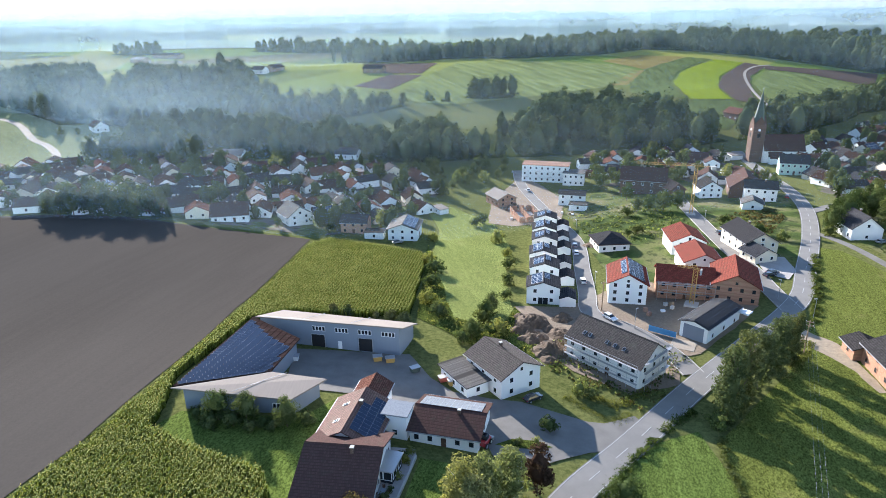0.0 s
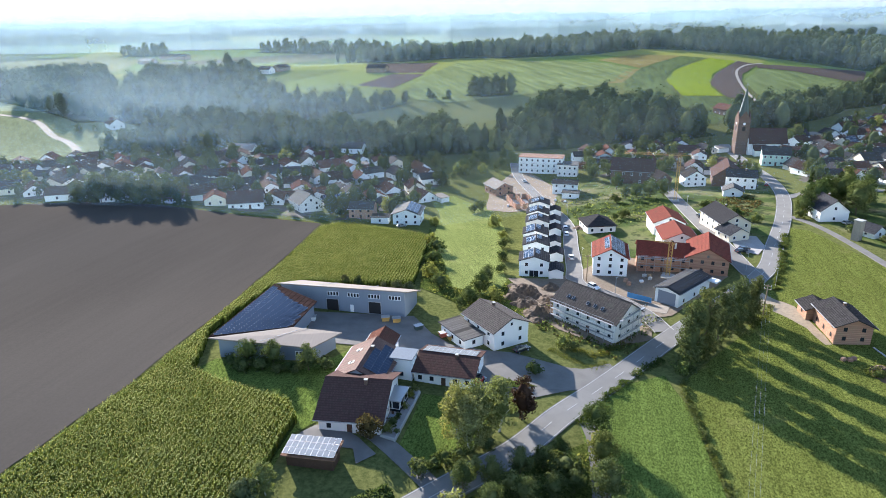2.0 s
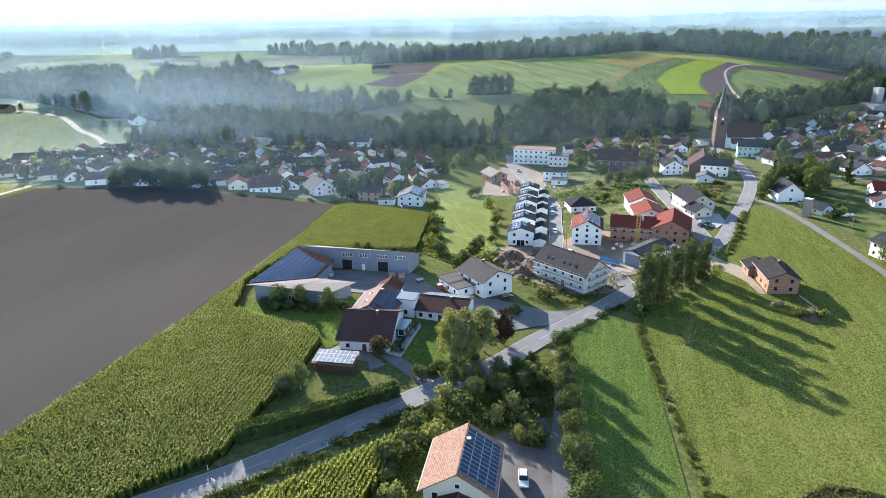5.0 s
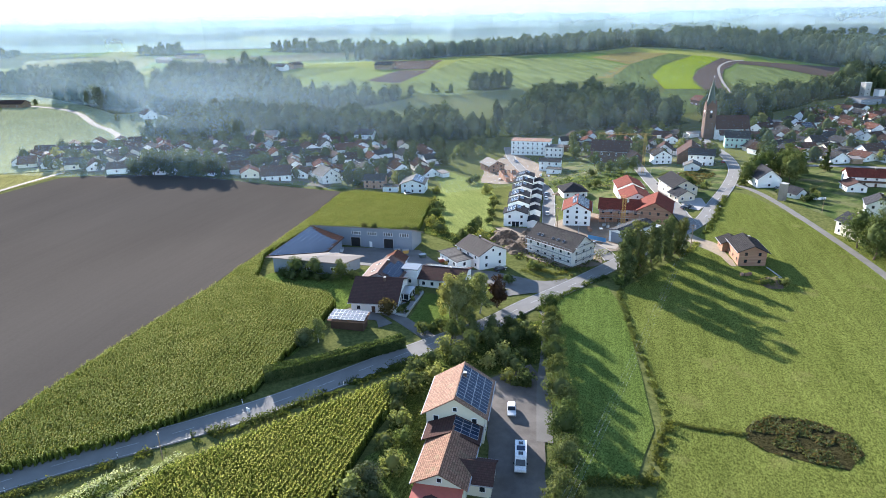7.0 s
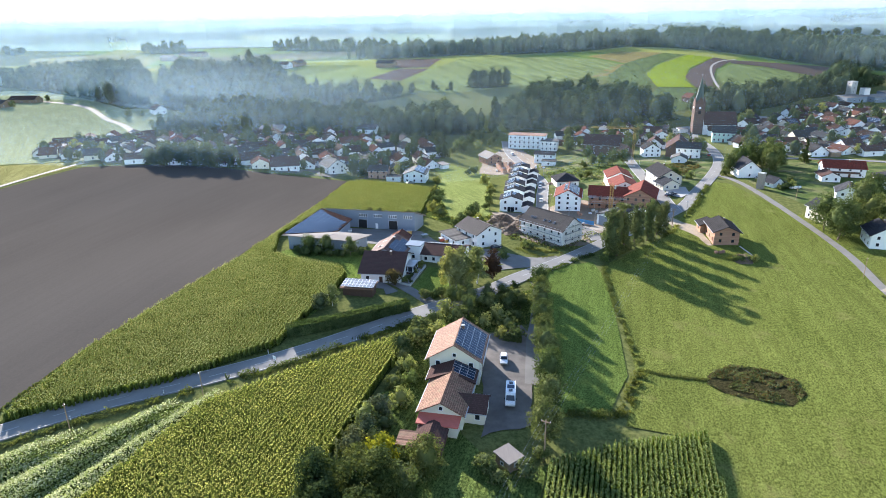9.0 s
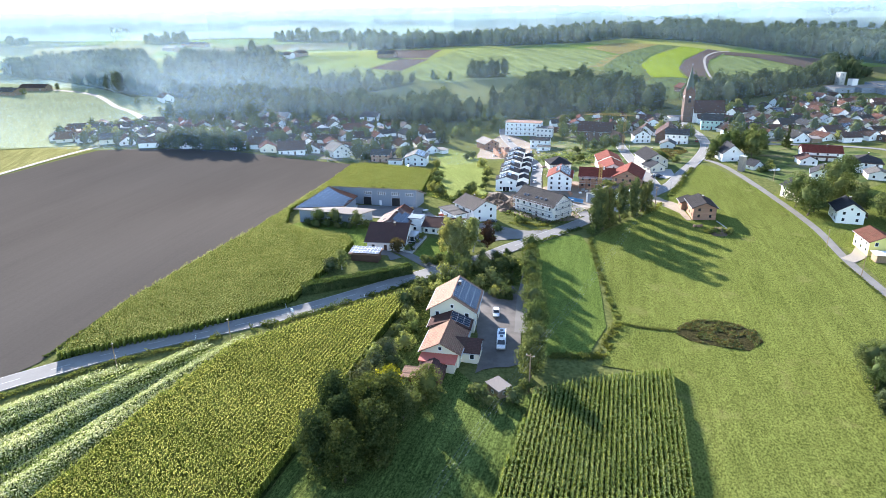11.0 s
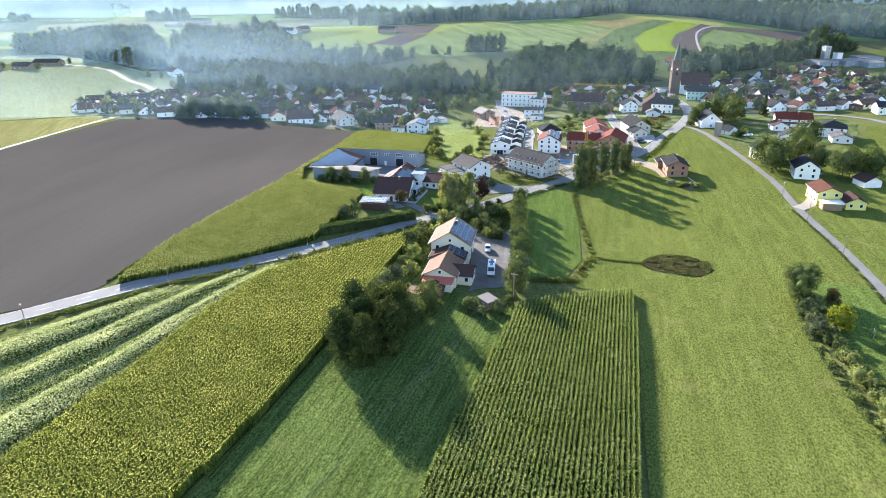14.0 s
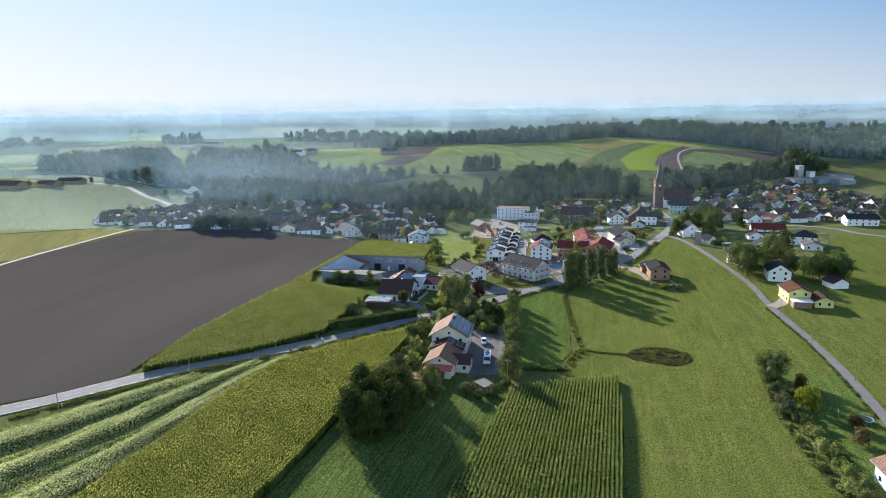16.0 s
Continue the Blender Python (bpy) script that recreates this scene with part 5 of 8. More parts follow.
def farm_hall():
    """Three grey halls round a yard: high to the north, a solar roof to the west, a low one to the south."""
    z0 = ground_at(-30, 124)
    o = Vector((-30, 124, 0))
    ob = thing("farm_hall", pose(o.x, o.y, z0), "grey clad farm halls round a yard with solar roof", "farm building")

    def L(p, z=None):
        return (p[0] - o.x, p[1] - o.y) if z is None else (p[0] - o.x, p[1] - o.y, z)
    # north hall
    n = [(-46.3, 141.9), (-11.4, 134.3), (-8.5, 144.2), (-43.6, 152.6)]
    mb = MB(M_GREYCLAD)
    mb.solid([L(p, -1.5) for p in n], [L(n[0], 6.45), L(n[1], 6.45), L(n[2], 2.3), L(n[3], 2.3)])
    part("north_wall", mb, ob)
    shed_roof(ob, [L((-47.2, 140.7), 6.9), L((-10.5, 133.2), 6.9), L((-7.4, 145.0), 2.2), L((-43.6, 154.0), 2.2)], 0.3, M_SHEET, "north_roof", "pale grey sheet-metal roof")
    u = (Vector(L(n[1])) - Vector(L(n[0]))).normalized()
    a = math.degrees(math.atan2(u.y, u.x))
    for k in range(4):
        for j in range(4):
            q = Vector(L(n[0])) + u * (14.0 + k * 5.9 + j * 0.86)
            add_window(ob, pose(q.x, q.y, 3.75, 0, 0, a), 0.8, 1.25)
    for k, s in enumerate((15.0, 27.2)):
        q = Vector(L(n[0])) + u * s
        # a black panel on the wall stands in for the unlit inside
        d = part("gate", MB(M_RUBBER, M_STEEL).box(-1.7, -0.05, 0, 1.7, 0.0, 3.4).box(-1.85, -0.1, 0, -1.7, 0.0, 3.55, 1).box(1.7, -0.1, 0, 1.85, 0.0, 3.55, 1).box(-1.7, -0.1, 3.4, 1.7, 0.0, 3.55, 1), ob, "gateway with a black panel for its dark inside", pose(q.x, q.y, -0.7, 0, 0, a))
    q = Vector(L(n[0])) + u * 20.6
    part("door", MB(M_FRAME).box(-0.5, -0.06, 0, 0.5, 0, 2.1), ob, "white service door", pose(q.x, q.y, -0.7, 0, 0, a))
    # west hall, roof falling to the yard
    w = [(-53.4, 110.4), (-38.6, 118.1), (-35.6, 132.6), (-46.9, 140.2)]
    part("west_wall", MB(M_GREYCLAD).solid([L(p, -1.5) for p in w], [L(w[0], 6.2), L(w[1], 4.3), L(w[2], 4.5), L(w[3], 6.4)]), ob)
    wr = [L((-55.3, 109.8), 6.75), L((-37.9, 118.5), 4.68), L((-34.7, 132.9), 4.78), L((-47.6, 140.6), 6.85)]
    shed_roof(ob, wr, 0.25, M_ROOF_VILLAGE, "west_roof", "brown tiled roof under solar panels")
    # panels follow the warped roof from its upper edge down to the yard
    A, B, C, D = (Vector(p) for p in wr)

    def on_roof(u, v):
        return (A.lerp(B, u)).lerp(D.lerp(C, u), v)
    for j in range(27):
        v = 0.035 + j * 1.06 / 29.5
        n_ = int(((on_roof(1, v) - on_roof(0, v)).length - 0.5) / 1.72)
        for i in range(n_):
            u = (0.35 + (i + 0.5) * 1.72) / (on_roof(1, v) - on_roof(0, v)).length
            if v > 0.98 - 0.3 * u:
                continue
            ex, ey = (on_roof(u + 0.02, v) - on_roof(u - 0.02, v)).normalized(), (on_roof(u, v + 0.02) - on_roof(u, v - 0.02)).normalized()
            nz = ex.cross(ey).normalized()
            ey = nz.cross(ex)
            part("solar_panel", panel_mesh("dark"), ob, at=Matrix.Translation(on_roof(u, v) + nz * 0.06) @ Matrix((ex, ey, nz)).transposed().to_4x4() @ Euler((0, 0, radians(90))).to_matrix().to_4x4())
    for f in (0.33, 0.66):
        a_, b_ = Vector(L((-47.2, 140.7), 7.2)).lerp(Vector(L((-10.5, 133.2), 7.2)), f), Vector(L((-43.6, 154.0), 2.5)).lerp(Vector(L((-7.4, 145.0), 2.5)), f)
        part("roof_seam", MB(M_GREYCLAD).tube(a_, b_, 0.06, 0.06, 4), ob)
    for f in (0.5,):
        a_, b_ = Vector(L((-55.3, 109.6), 7.0)).lerp(Vector(L((-31.4, 107.7), 5.0)), f), Vector(L((-37.9, 118.4), 4.95)).lerp(Vector(L((-25.8, 115.8), 4.5)), f * 0.6)
        part("roof_seam", MB(M_GREYCLAD).tube(a_, b_, 0.05, 0.05, 4), ob)
    # south hall
    s = [(-53.4, 110.0), (-31.2, 108.4), (-27.2, 115.2), (-38.7, 117.8)]
    part("south_wall", MB(M_GREYCLAD).solid([L(p, -1.5) for p in s], [L(s[0], 6.2), L(s[1], 4.4), L(s[2], 3.95), L(s[3], 4.25)]), ob)
    shed_roof(ob, [L((-55.5, 109.3), 6.72), L((-31.4, 107.4), 4.72), L((-25.6, 115.8), 4.2), L((-37.8, 118.2), 4.66)], 0.28, M_SHEET, "south_roof", "pale sheet roof with flat panels")
    u = (Vector(L(s[1])) - Vector(L(s[0]))).normalized()
    a = math.degrees(math.atan2(u.y, u.x))
    for k in (0, 1):
        for j in range(4):
            q = Vector(L(s[0])) + u * (10.0 + k * 8.4 + j * 0.86)
            add_window(ob, pose(q.x, q.y, 2.0, 0, 0, a), 0.8, 1.2)
    return ob


farm_hall()

# old farmhouse group by the halls
house(*front((-25.3, 81.8), (-13.2, 80.2), 17, False), 3.4, 22, M_WHITE, M_ROOF_BROWN, "white farmhouse with a broad red-brown tiled roof", floors=1, wins=(4, 3), over=0.9, name="farmhouse")
fb = house(-17.7, 100.5, -12, 10.5, 13.2, 4.1, 27, M_WHITE, M_ROOF_FARM, "white farmhouse block with weathered tiles and solar panels", floors=1, wins=(2, 4), over=0.8, name="farmhouse", skylights=2)
add_panels(fb, 1, 10.5, 4.1, math.tan(radians(27)) * 5.25, 0.9, 5.9, -5.6, 5.8, lambda i, j, n, k: i > 0 or j < 8, 0.4, "dark")
house(-15.5, 110.0, -12, 6.2, 6.6, 4.9, 30, M_WHITE, M_ROOF_RUSSET, "narrow white gabled annexe with russet tiles", floors=1, wins=(1, 2), over=0.5, chimney=False, door=False, name="annexe")
wx = front((-7.6, 100.45), (5.2, 97.0), 11.5, False)
fw = house(*wx, 3.0, 16, M_WHITE, M_ROOF_BROWN, "long low white wing with red-brown tiles", floors=1, wins=(1, 5), chimney=True, name="farmhouse_wing")
add_panels(fw, -1, wx[3], 3.0, math.tan(radians(16)) * wx[3] / 2, 0.15, wx[3] / 2 + 0.4, -wx[4] / 2 + 0.3, wx[4] / 2 - 0.3, None, 0.35, "pale")
block(-9.85, 103.1, -15, 4.7, 4.4, 5.2, M_WHITE, M_PVPALE, "white flat-roofed link between farmhouse and wing", "house", "link_building", (1, 0), over=0.3)
block(-10.9, 90.6, -16, 3.2, 5.0, 2.7, M_GLASS, M_STEEL, "glazed conservatory with a pale metal roof", "conservatory", "conservatory", (2, 2), win=(1.6, 1.8))
sh = block(-24.6, 72.6, -10, 8.6, 3.8, 2.5, M_DARKWOOD, M_ROOF_OLD, "dark timber shed with a pale panelled roof", "shed", "timber_shed", (0, 0), slope=0.3, over=0.7)
for i in range(9):
    for j in range(3):
        part("roof_panel", MB(M_FRAME, M_PVPALE).box(-0.5, -0.78, 0, 0.5, 0.78, 0.05, 0).box(-0.46, -0.74, 0.05, 0.46, 0.74, 0.056, 1), sh, at=pose(-4.24 + 1.06 * i, -1.66 + 1.66 * j, 3.14 + 0.079 * (1.66 * j - 1.66 + 1.9), 4.5))
# office house by the yard
house(12.3, 123.7, 32, 10.7, 13, 5.3, 25, M_WHITE, M_ROOF_UMBER, "white house with a grey tiled gable roof by the yard", wins=(2, 3), name="house")
block(3.6, 121.5, 32, 5.6, 10.5, 2.9, M_WHITE, M_ROOF_GREY, "low white porch wing with a grey roof", "house", "porch", (1, 3), over=0.6, slope=0.3)


def scaffolding(p1, p2, h, lifts, z0, out=1.1):
    """Tubular scaffold along one wall: standards, ledgers and plank decks."""
    a, b = Vector(p1), Vector(p2)
    d = (b - a).normalized()
    nrm = Vector((d.y, -d.x)) * out
    n = max(2, round((b - a).length / 2.5))
    ob = thing("scaffolding", Matrix.Translation((a.x, a.y, z0)), "galvanised tube scaffold with plank decks along the wall", "scaffold")
    q = [(b - a) * (i / n) for i in range(n + 1)]
    for p in q:
        e = p + nrm
        part("standard", MB(M_STEEL).tube((e.x, e.y, -0.5), (e.x, e.y, h + 0.8), 0.04, 0.04, 5), ob)
    for k in range(1, lifts + 1):
        z = h * k / lifts - 0.3
        e0, e1 = q[0] + nrm, q[-1] + nrm
        for zz in (z + 1.0,):
            part("guard_rail", MB(M_STEEL).tube((e0.x, e0.y, zz), (e1.x, e1.y, zz), 0.04, 0.04, 5), ob)
        i0, i1 = q[0] + nrm * 0.45, q[-1] + nrm * 0.45
        part("deck", MB(M_STEEL).solid([(i0.x, i0.y, z), (i1.x, i1.y, z), (e1.x, e1.y, z), (e0.x, e0.y, z)], [(i0.x, i0.y, z + 0.06), (i1.x, i1.y, z + 0.06), (e1.x, e1.y, z + 0.06), (e0.x, e0.y, z + 0.06)]), ob)
    return ob


house(*front((29.1, 135.8), (42.1, 120.5), 11.3, False), 5.6, 35, M_WHITE, M_ROOF_UMBER, "new white apartment house with a dark roof and scaffold", "apartment house", "apartment_house", floors=2, wins=(3, 6), chimney=False, skylights=0)
zs_ = ground_at(38, 128)
scaffolding((29.1, 135.8), (42.1, 120.5), 5.6, 3, zs_)
scaffolding((42.4, 120.3), (50.6, 128.0), 7.0, 3, zs_)


def roof_lights(x, y, rz, w, eave, pitch, ys, off=0.25):
    """Roof windows on the slope towards +x of a house."""
    rise = math.tan(radians(pitch)) * w / 2
    sl = radians(pitch)
    xx = off * w
    base = pose(x, y, ground_at(x, y), 0, 0, rz)
    for yy in ys:
        m = base @ Matrix.Translation((xx, yy, eave + rise * (1 - xx / (w / 2)) + 0.24 / math.cos(sl) + 0.06)) @ Euler((0, sl, 0)).to_matrix().to_4x4()
        sk = tagged(new("roof_window", MB(M_GREYCLAD).box(-0.5, -0.35, -0.45, 0.5, 0.35, 0.06).mesh("roof_window")), "tilted dark roof window in a metal frame", "roof window", "roof windows")
        sk.matrix_basis = m
        part("pane", MB(M_GLASS).box(-0.42, -0.27, 0.06, 0.42, 0.27, 0.07), sk)


fx = front((29.1, 135.8), (42.1, 120.5), 11.3, False)
roof_lights(fx[0], fx[1], fx[2], 11.3, 5.6, 35, (-6.5, -4.9, -0.2, 2.0, 4.4), 0.33)

# terrace of new houses along the side street
for i in range(6):
    f = i / 5
    x, y = 29.0 + 13.0 * f + (0.0, 0.5, -0.3, 0.4, 0.0, 0.6)[i], 171.5 + 79.0 * f + (0.0, 1.2, -0.6, 0.8, -1.0, 0.0)[i]
    th = house(x, y, 81 + 90, 9.0 if i else 9.5, 8.0, 5.4, 18, M_WHITE, M_ROOF_DARK, "new white terrace house with a dark roof and solar panels", wins=(2, 2), chimney=False, over=0.3, far=True, group="terrace of new houses", name="terrace_house", detail=False)
    add_panels(th, 1, 9.0, 5.4, math.tan(radians(18)) * 4.5, 0.3, 4.4, (-3.9, -2.2)[i % 2], 3.9, None, 0.34)
    add_panels(th, -1, 9.0, 5.4, math.tan(radians(18)) * 4.5, 0.3, 2.4, -3.9, 1.0, None, 0.34)
    part("terrace_door", MB(M_GLASS, M_FRAME).box(-1.4, -0.03, 0, 1.4, 0.0, 2.2).box(-0.05, -0.05, 0, 0.05, -0.03, 2.2, 1), th, "wide glazed terrace door", pose(0, 4.0, 0.05, 0, 0, 180))
    house(x + 6.6, y - 3.4, 81 + 90, 4.6, 6.5, 2.7, 20, M_WHITE, M_ROOF_DARK, "small white garage with a dark gabled roof", "garage", "garage", floors=1, wins=(0, 1), chimney=False, over=0.2, door=False, detail=False, far=True)
fx = front((47.2, 167.0), (57.5, 164.6), 14)
hw = house(*fx, 6.6, 28, M_WHITE, M_ROOF_RED, "white three-storey house with red tiles and solar panels", wins=(3, 4), floors=3, chimney=False, pv=1, name="house")
add_panels(hw, -1, fx[3], 6.6, math.tan(radians(28)) * fx[3] / 2, 0.4, 2.4, -5, 6, None, 0.38)
house(*front((55.9, 213.1), (67.1, 214.0), 11), 3.3, 26, M_WHITE, M_ROOF_DARK, "single-storey white house with a dark hipped roof", floors=1, wins=(3, 3), chimney=False, hip=4.5, name="bungalow")
house(*front((62.0, 169.2), (77.0, 165.2), 11, False), 5.4, 28, M_BRICK, M_ROOF_RED, "unfinished brick building with a new red roof", "building shell", "brick_building", wins=(2, 5), chimney=False, skylights=2)
house(*front((76.0, 164.5), (87.5, 160.0), 17), 5.4, 28, M_BRICK, M_ROOF_RED, "unfinished brick wing with a red tiled roof", "building shell", "brick_building", wins=(4, 4), chimney=False)
house(85.7, 212.0, -6.5, 11.5, 14, 5.0, 24, M_WHITE, M_ROOF_RED, "white house with a bright red tiled roof", wins=(2, 3), chimney=False)
house(82.3, 190.5, -8, 11.5, 14, 5.0, 24, M_WHITE, M_ROOF_RED, "white house with a bright red tiled roof", wins=(2, 3), chimney=False)
scaffolding((62.0, 168.8), (77.0, 164.8), 5.0, 2, ground_at(70, 166))
# garage hall with the dark roof
gx0 = house(69.6, 149.2, -48, 7.2, 18.5, 4.4, 15, M_WHITE, M_ROOF_DARK, "long white garage hall with dark panels on a low roof", "garage", "garage_hall", floors=1, wins=(0, 3), chimney=False, over=0.5, door=False, z=-2.2)
for sd in (-1, 1):
    add_panels(gx0, sd, 7.2, 4.4, math.tan(radians(15)) * 3.6, 0.2, 3.9, -9.2, 9.2, None, 0.33, "black")
part("gate", MB(M_GREYCLAD).box(-2.7, -0.06, 0, 2.7, 0, 4.0), gx0, "grey roller gate", pose(0, -9.25, 0.02, 0, 0, 0))
part("canopy", MB(M_FRAME).chamfer(-2.0, -1.4, 3.6, 2.0, 1.4, 4.0, 0.08), gx0, "white canopy at the back", pose(4.6, 8.6, 0))
# cream houses along the village street
house(107.0, 208.5, 2, 11, 18, 5.0, 30, M_CREAM, M_ROOF_DARK, "cream house with a dark tiled roof", wins=(3, 4), name="house")
house(104.5, 196.0, 12, 8, 8, 2.8, 28, M_CREAM, M_ROOF_DARK, "small cream annexe with a dark roof", floors=1, wins=(2, 2), chimney=False, name="annexe")
# brick shell in the meadow
house(*front((94.6, 116.1), (102.8, 114.9), 12.6), 4.9, 24, M_BRICK, M_ROOF_SLATE, "orange brick house shell with a grey roof", "building shell", "brick_house", wins=(2, 3), chimney=True, over=0.8)
house(98.6, 131.6, -8, 6.8, 5.8, 3.0, 22, M_BRICK, M_ROOF_SLATE, "small brick garage shell with a dark gabled roof", "garage", "garage", floors=1, wins=(1, 1), chimney=False, door=False, over=0.7)
# yellow house by the lane
house(*front((135.4, 75.6), (143.4, 74.2), 11), 4.8, 24, M_YELLOWWALL, M_ROOF_RUSSET, "yellow house with a rusty brown-red roof", wins=(2, 3), chimney=False, skylights=0)
house(*front((142.6, 69.8), (149.0, 68.6), 8), 2.9, 26, M_YELLOWWALL, M_ROOF_BROWN, "low yellow annexe with a brown roof", floors=1, wins=(2, 2), chimney=False, name="annexe")
block(137.8, 70.8, -10, 6.4, 3.6, 2.6, M_WOOD, M_FRAME, "timber carport with a pale flat roof", "carport", "carport", (0, 0), over=0.4)
house(*front((164.4, 94.4), (171.3, 94.9), 7), 2.6, 28, M_WHITE, M_ROOF_BROWN, "white double garage with a gabled roof", "garage", "garage", floors=1, wins=(0, 0), chimney=False, door=False, garage=True)
# houses east of the fork
house(*front((144.8, 211.1), (155.2, 210.0), 13), 4.6, 38, M_WHITE, M_ROOF_DARK, "white gabled house with a dark roof", wins=(1, 3), floors=1)
block(144.6, 188.0, 30, 2.5, 2.5, 7.2, M_GRAVEL, M_CONCRETE, "bare concrete transformer tower", "tower", "transformer_tower", (0, 0), over=0.15)
house(152.5, 192.0, 20, 6, 6, 2.4, 35, M_WHITE, M_ROOF_DARK, "small white garden house with a dark roof", "garden house", "garden_house", floors=1, wins=(1, 1), chimney=False)
house(*front((194.2, 184.0), (206.0, 178.0), 12), 5.2, 22, M_WHITE, M_ROOF_DARK, "white house with a dark hipped roof", wins=(3, 3), hip=5.0)
house(200, 172, -20, 9, 9, 2.8, 20, M_WHITE, M_ROOF_GREY, "low white annexe with a grey roof", floors=1, wins=(2, 2), chimney=False)
house(*front((186.6, 211.5), (204.0, 206.0), 11, False), 4.6, 26, M_WHITE, M_ROOF_RED, "white house with a red roof and veranda", wins=(2, 4), balcony=True)
house(184, 203, -12, 8, 9, 2.8, 26, M_WHITE, M_ROOF_BROWN, "low white annexe with a brown roof", floors=1, wins=(2, 2), chimney=False)
house(146.5, 139.0, 12, 8.5, 11, 5.2, 30, M_CREAM, M_ROOF_DARK, "cream house half hidden behind trees", wins=(2, 3))
house(170, 164.5, -28, 9, 10, 5.0, 30, M_WHITE, M_ROOF_DARK, "white house with a dark roof among trees", wins=(2, 3))
house(150.0, 112.0, -18, 9, 11, 4.8, 33, M_WHITE, M_ROOF_DARK, "white house with a dark gable among trees", wins=(2, 3), balcony=True)
house(*front((263.8, 243.0), (282.0, 239.0), 10, False), 4.6, 27, M_WHITE, M_ROOF_DARK, "long white house with a dark roof", wins=(2, 5))
house(*front((177.0, 323.5), (190.0, 319.0), 9, False), 6.4, 38, M_MINT, M_ROOF_DARK, "pale mint house with a dark roof", wins=(2, 5))
house(*front((136.5, 275.5), (149.0, 271.0), 11, False), 6.2, 24, M_WHITE, M_ROOF_DARK, "white house with a dark low roof", wins=(2, 4))
house(*front((128.9, 260.4), (136.5, 257.5), 8), 2.9, 24, M_WHITE, M_ROOF_GREY, "small white annexe with a grey roof", floors=1, wins=(1, 2), chimney=False, name="annexe")
house(143, 290, -20, 14, 20, 5.0, 38, M_DARKWOOD, M_ROOF_BROWN, "old dark barn with a brown roof", "barn", "barn", floors=1, wins=(0, 0), chimney=False)
house(126, 290, -4, 10, 10, 5.0, 32, M_WHITE, M_ROOF_SLATE, "white house with a slate grey roof by the crane", wins=(3, 2))
house(*front((88.5, 305.0), (108.5, 297.5), 13, False), 7.0, 38, M_OLDBRICK, M_ROOF_BROWN, "big old brick barn with a brown roof", "barn", "barn", wins=(3, 5))
house(112, 297, 10, 8, 9, 3.5, 38, M_OLDBRICK, M_ROOF_OLD, "small brick outbuilding with weathered tiles", "barn", "outbuilding", floors=1, wins=(1, 1), chimney=False)
# flats and new houses to the north
fl = block(57.5, 341, -16, 25, 11, 9.0, M_WHITE, M_ROOF_OLD, "white three-storey block of flats with balconies", "block of flats", "block_of_flats", (8, 3), 3)
block(71, 331, -16, 11, 10, 6.4, M_WHITE, M_ROOF_GREY, "white two-storey wing with a grey flat roof", "block of flats", "block_of_flats", (4, 3), 2)
for fl_ in (1, 2):
    for k in range(4):
        b = part("balcony", MB(M_CONCRETE).box(-1.3, -1.5, -0.15, 1.3, 0, 0), fl, at=pose(-10 + k * 6.4, -5.5, fl_ * 3.0))
        part("railing", MB(M_FRAME).box(-1.3, -1.5, 0.002, 1.3, -1.42, 0.95), b)
house(*front((55.0, 288.5), (66.5, 285.0), 9, False), 5.4, 14, M_WHITE, M_ROOF_DARK, "white new house with a dark shallow roof", wins=(2, 3), chimney=False)
block(62.5, 279.5, -16, 8, 6, 2.8, M_WHITE, M_ROOF_GREY, "white double garage with a flat roof", "garage", "garage", (1, 1))
house(28.5, 296, 22, 9.5, 13, 4.2, 26, M_BRICK, M_SHEET, "brick house shell with a pale grey roof", "building shell", "brick_house", wins=(2, 3), chimney=False)


def brick_shell(x, y, rz, w, l, h):
    """Walls of a house being built, open to the sky, with window gaps."""
    ob = thing("brick_shell", place(x, y, rz), "roofless pink brick shell with window gaps", "building shell")
    for (x0, y0, x1, y1) in ((-w / 2, -l / 2, w / 2, -l / 2), (w / 2, -l / 2, w / 2, l / 2), (w / 2, l / 2, -w / 2, l / 2), (-w / 2, l / 2, -w / 2, -l / 2), (0, -l / 2, 0, l / 2)):
        d = math.hypot(x1 - x0, y1 - y0)
        n = max(1, int(d / 3))
        for i in range(n):
            fa, fb = i / n, (i + 0.7) / n
            a, b, c = (x0 + (x1 - x0) * fa, y0 + (y1 - y0) * fa), (x0 + (x1 - x0) * fb, y0 + (y1 - y0) * fb), (x0 + (x1 - x0) * (i + 1) / n, y0 + (y1 - y0) * (i + 1) / n)
            part("wall_piece", wall_run(MB(M_BRICK), a, b, -0.4, h + 0.4, h + 0.4), ob)
            part("parapet", wall_run(MB(M_BRICK), b, c, -0.4, 1.3, 1.3), ob)
    part("floor_slab", MB(M_CONCRETE).box(-w / 2, -l / 2, -0.2, w / 2, l / 2, 0.15), ob)
    return ob


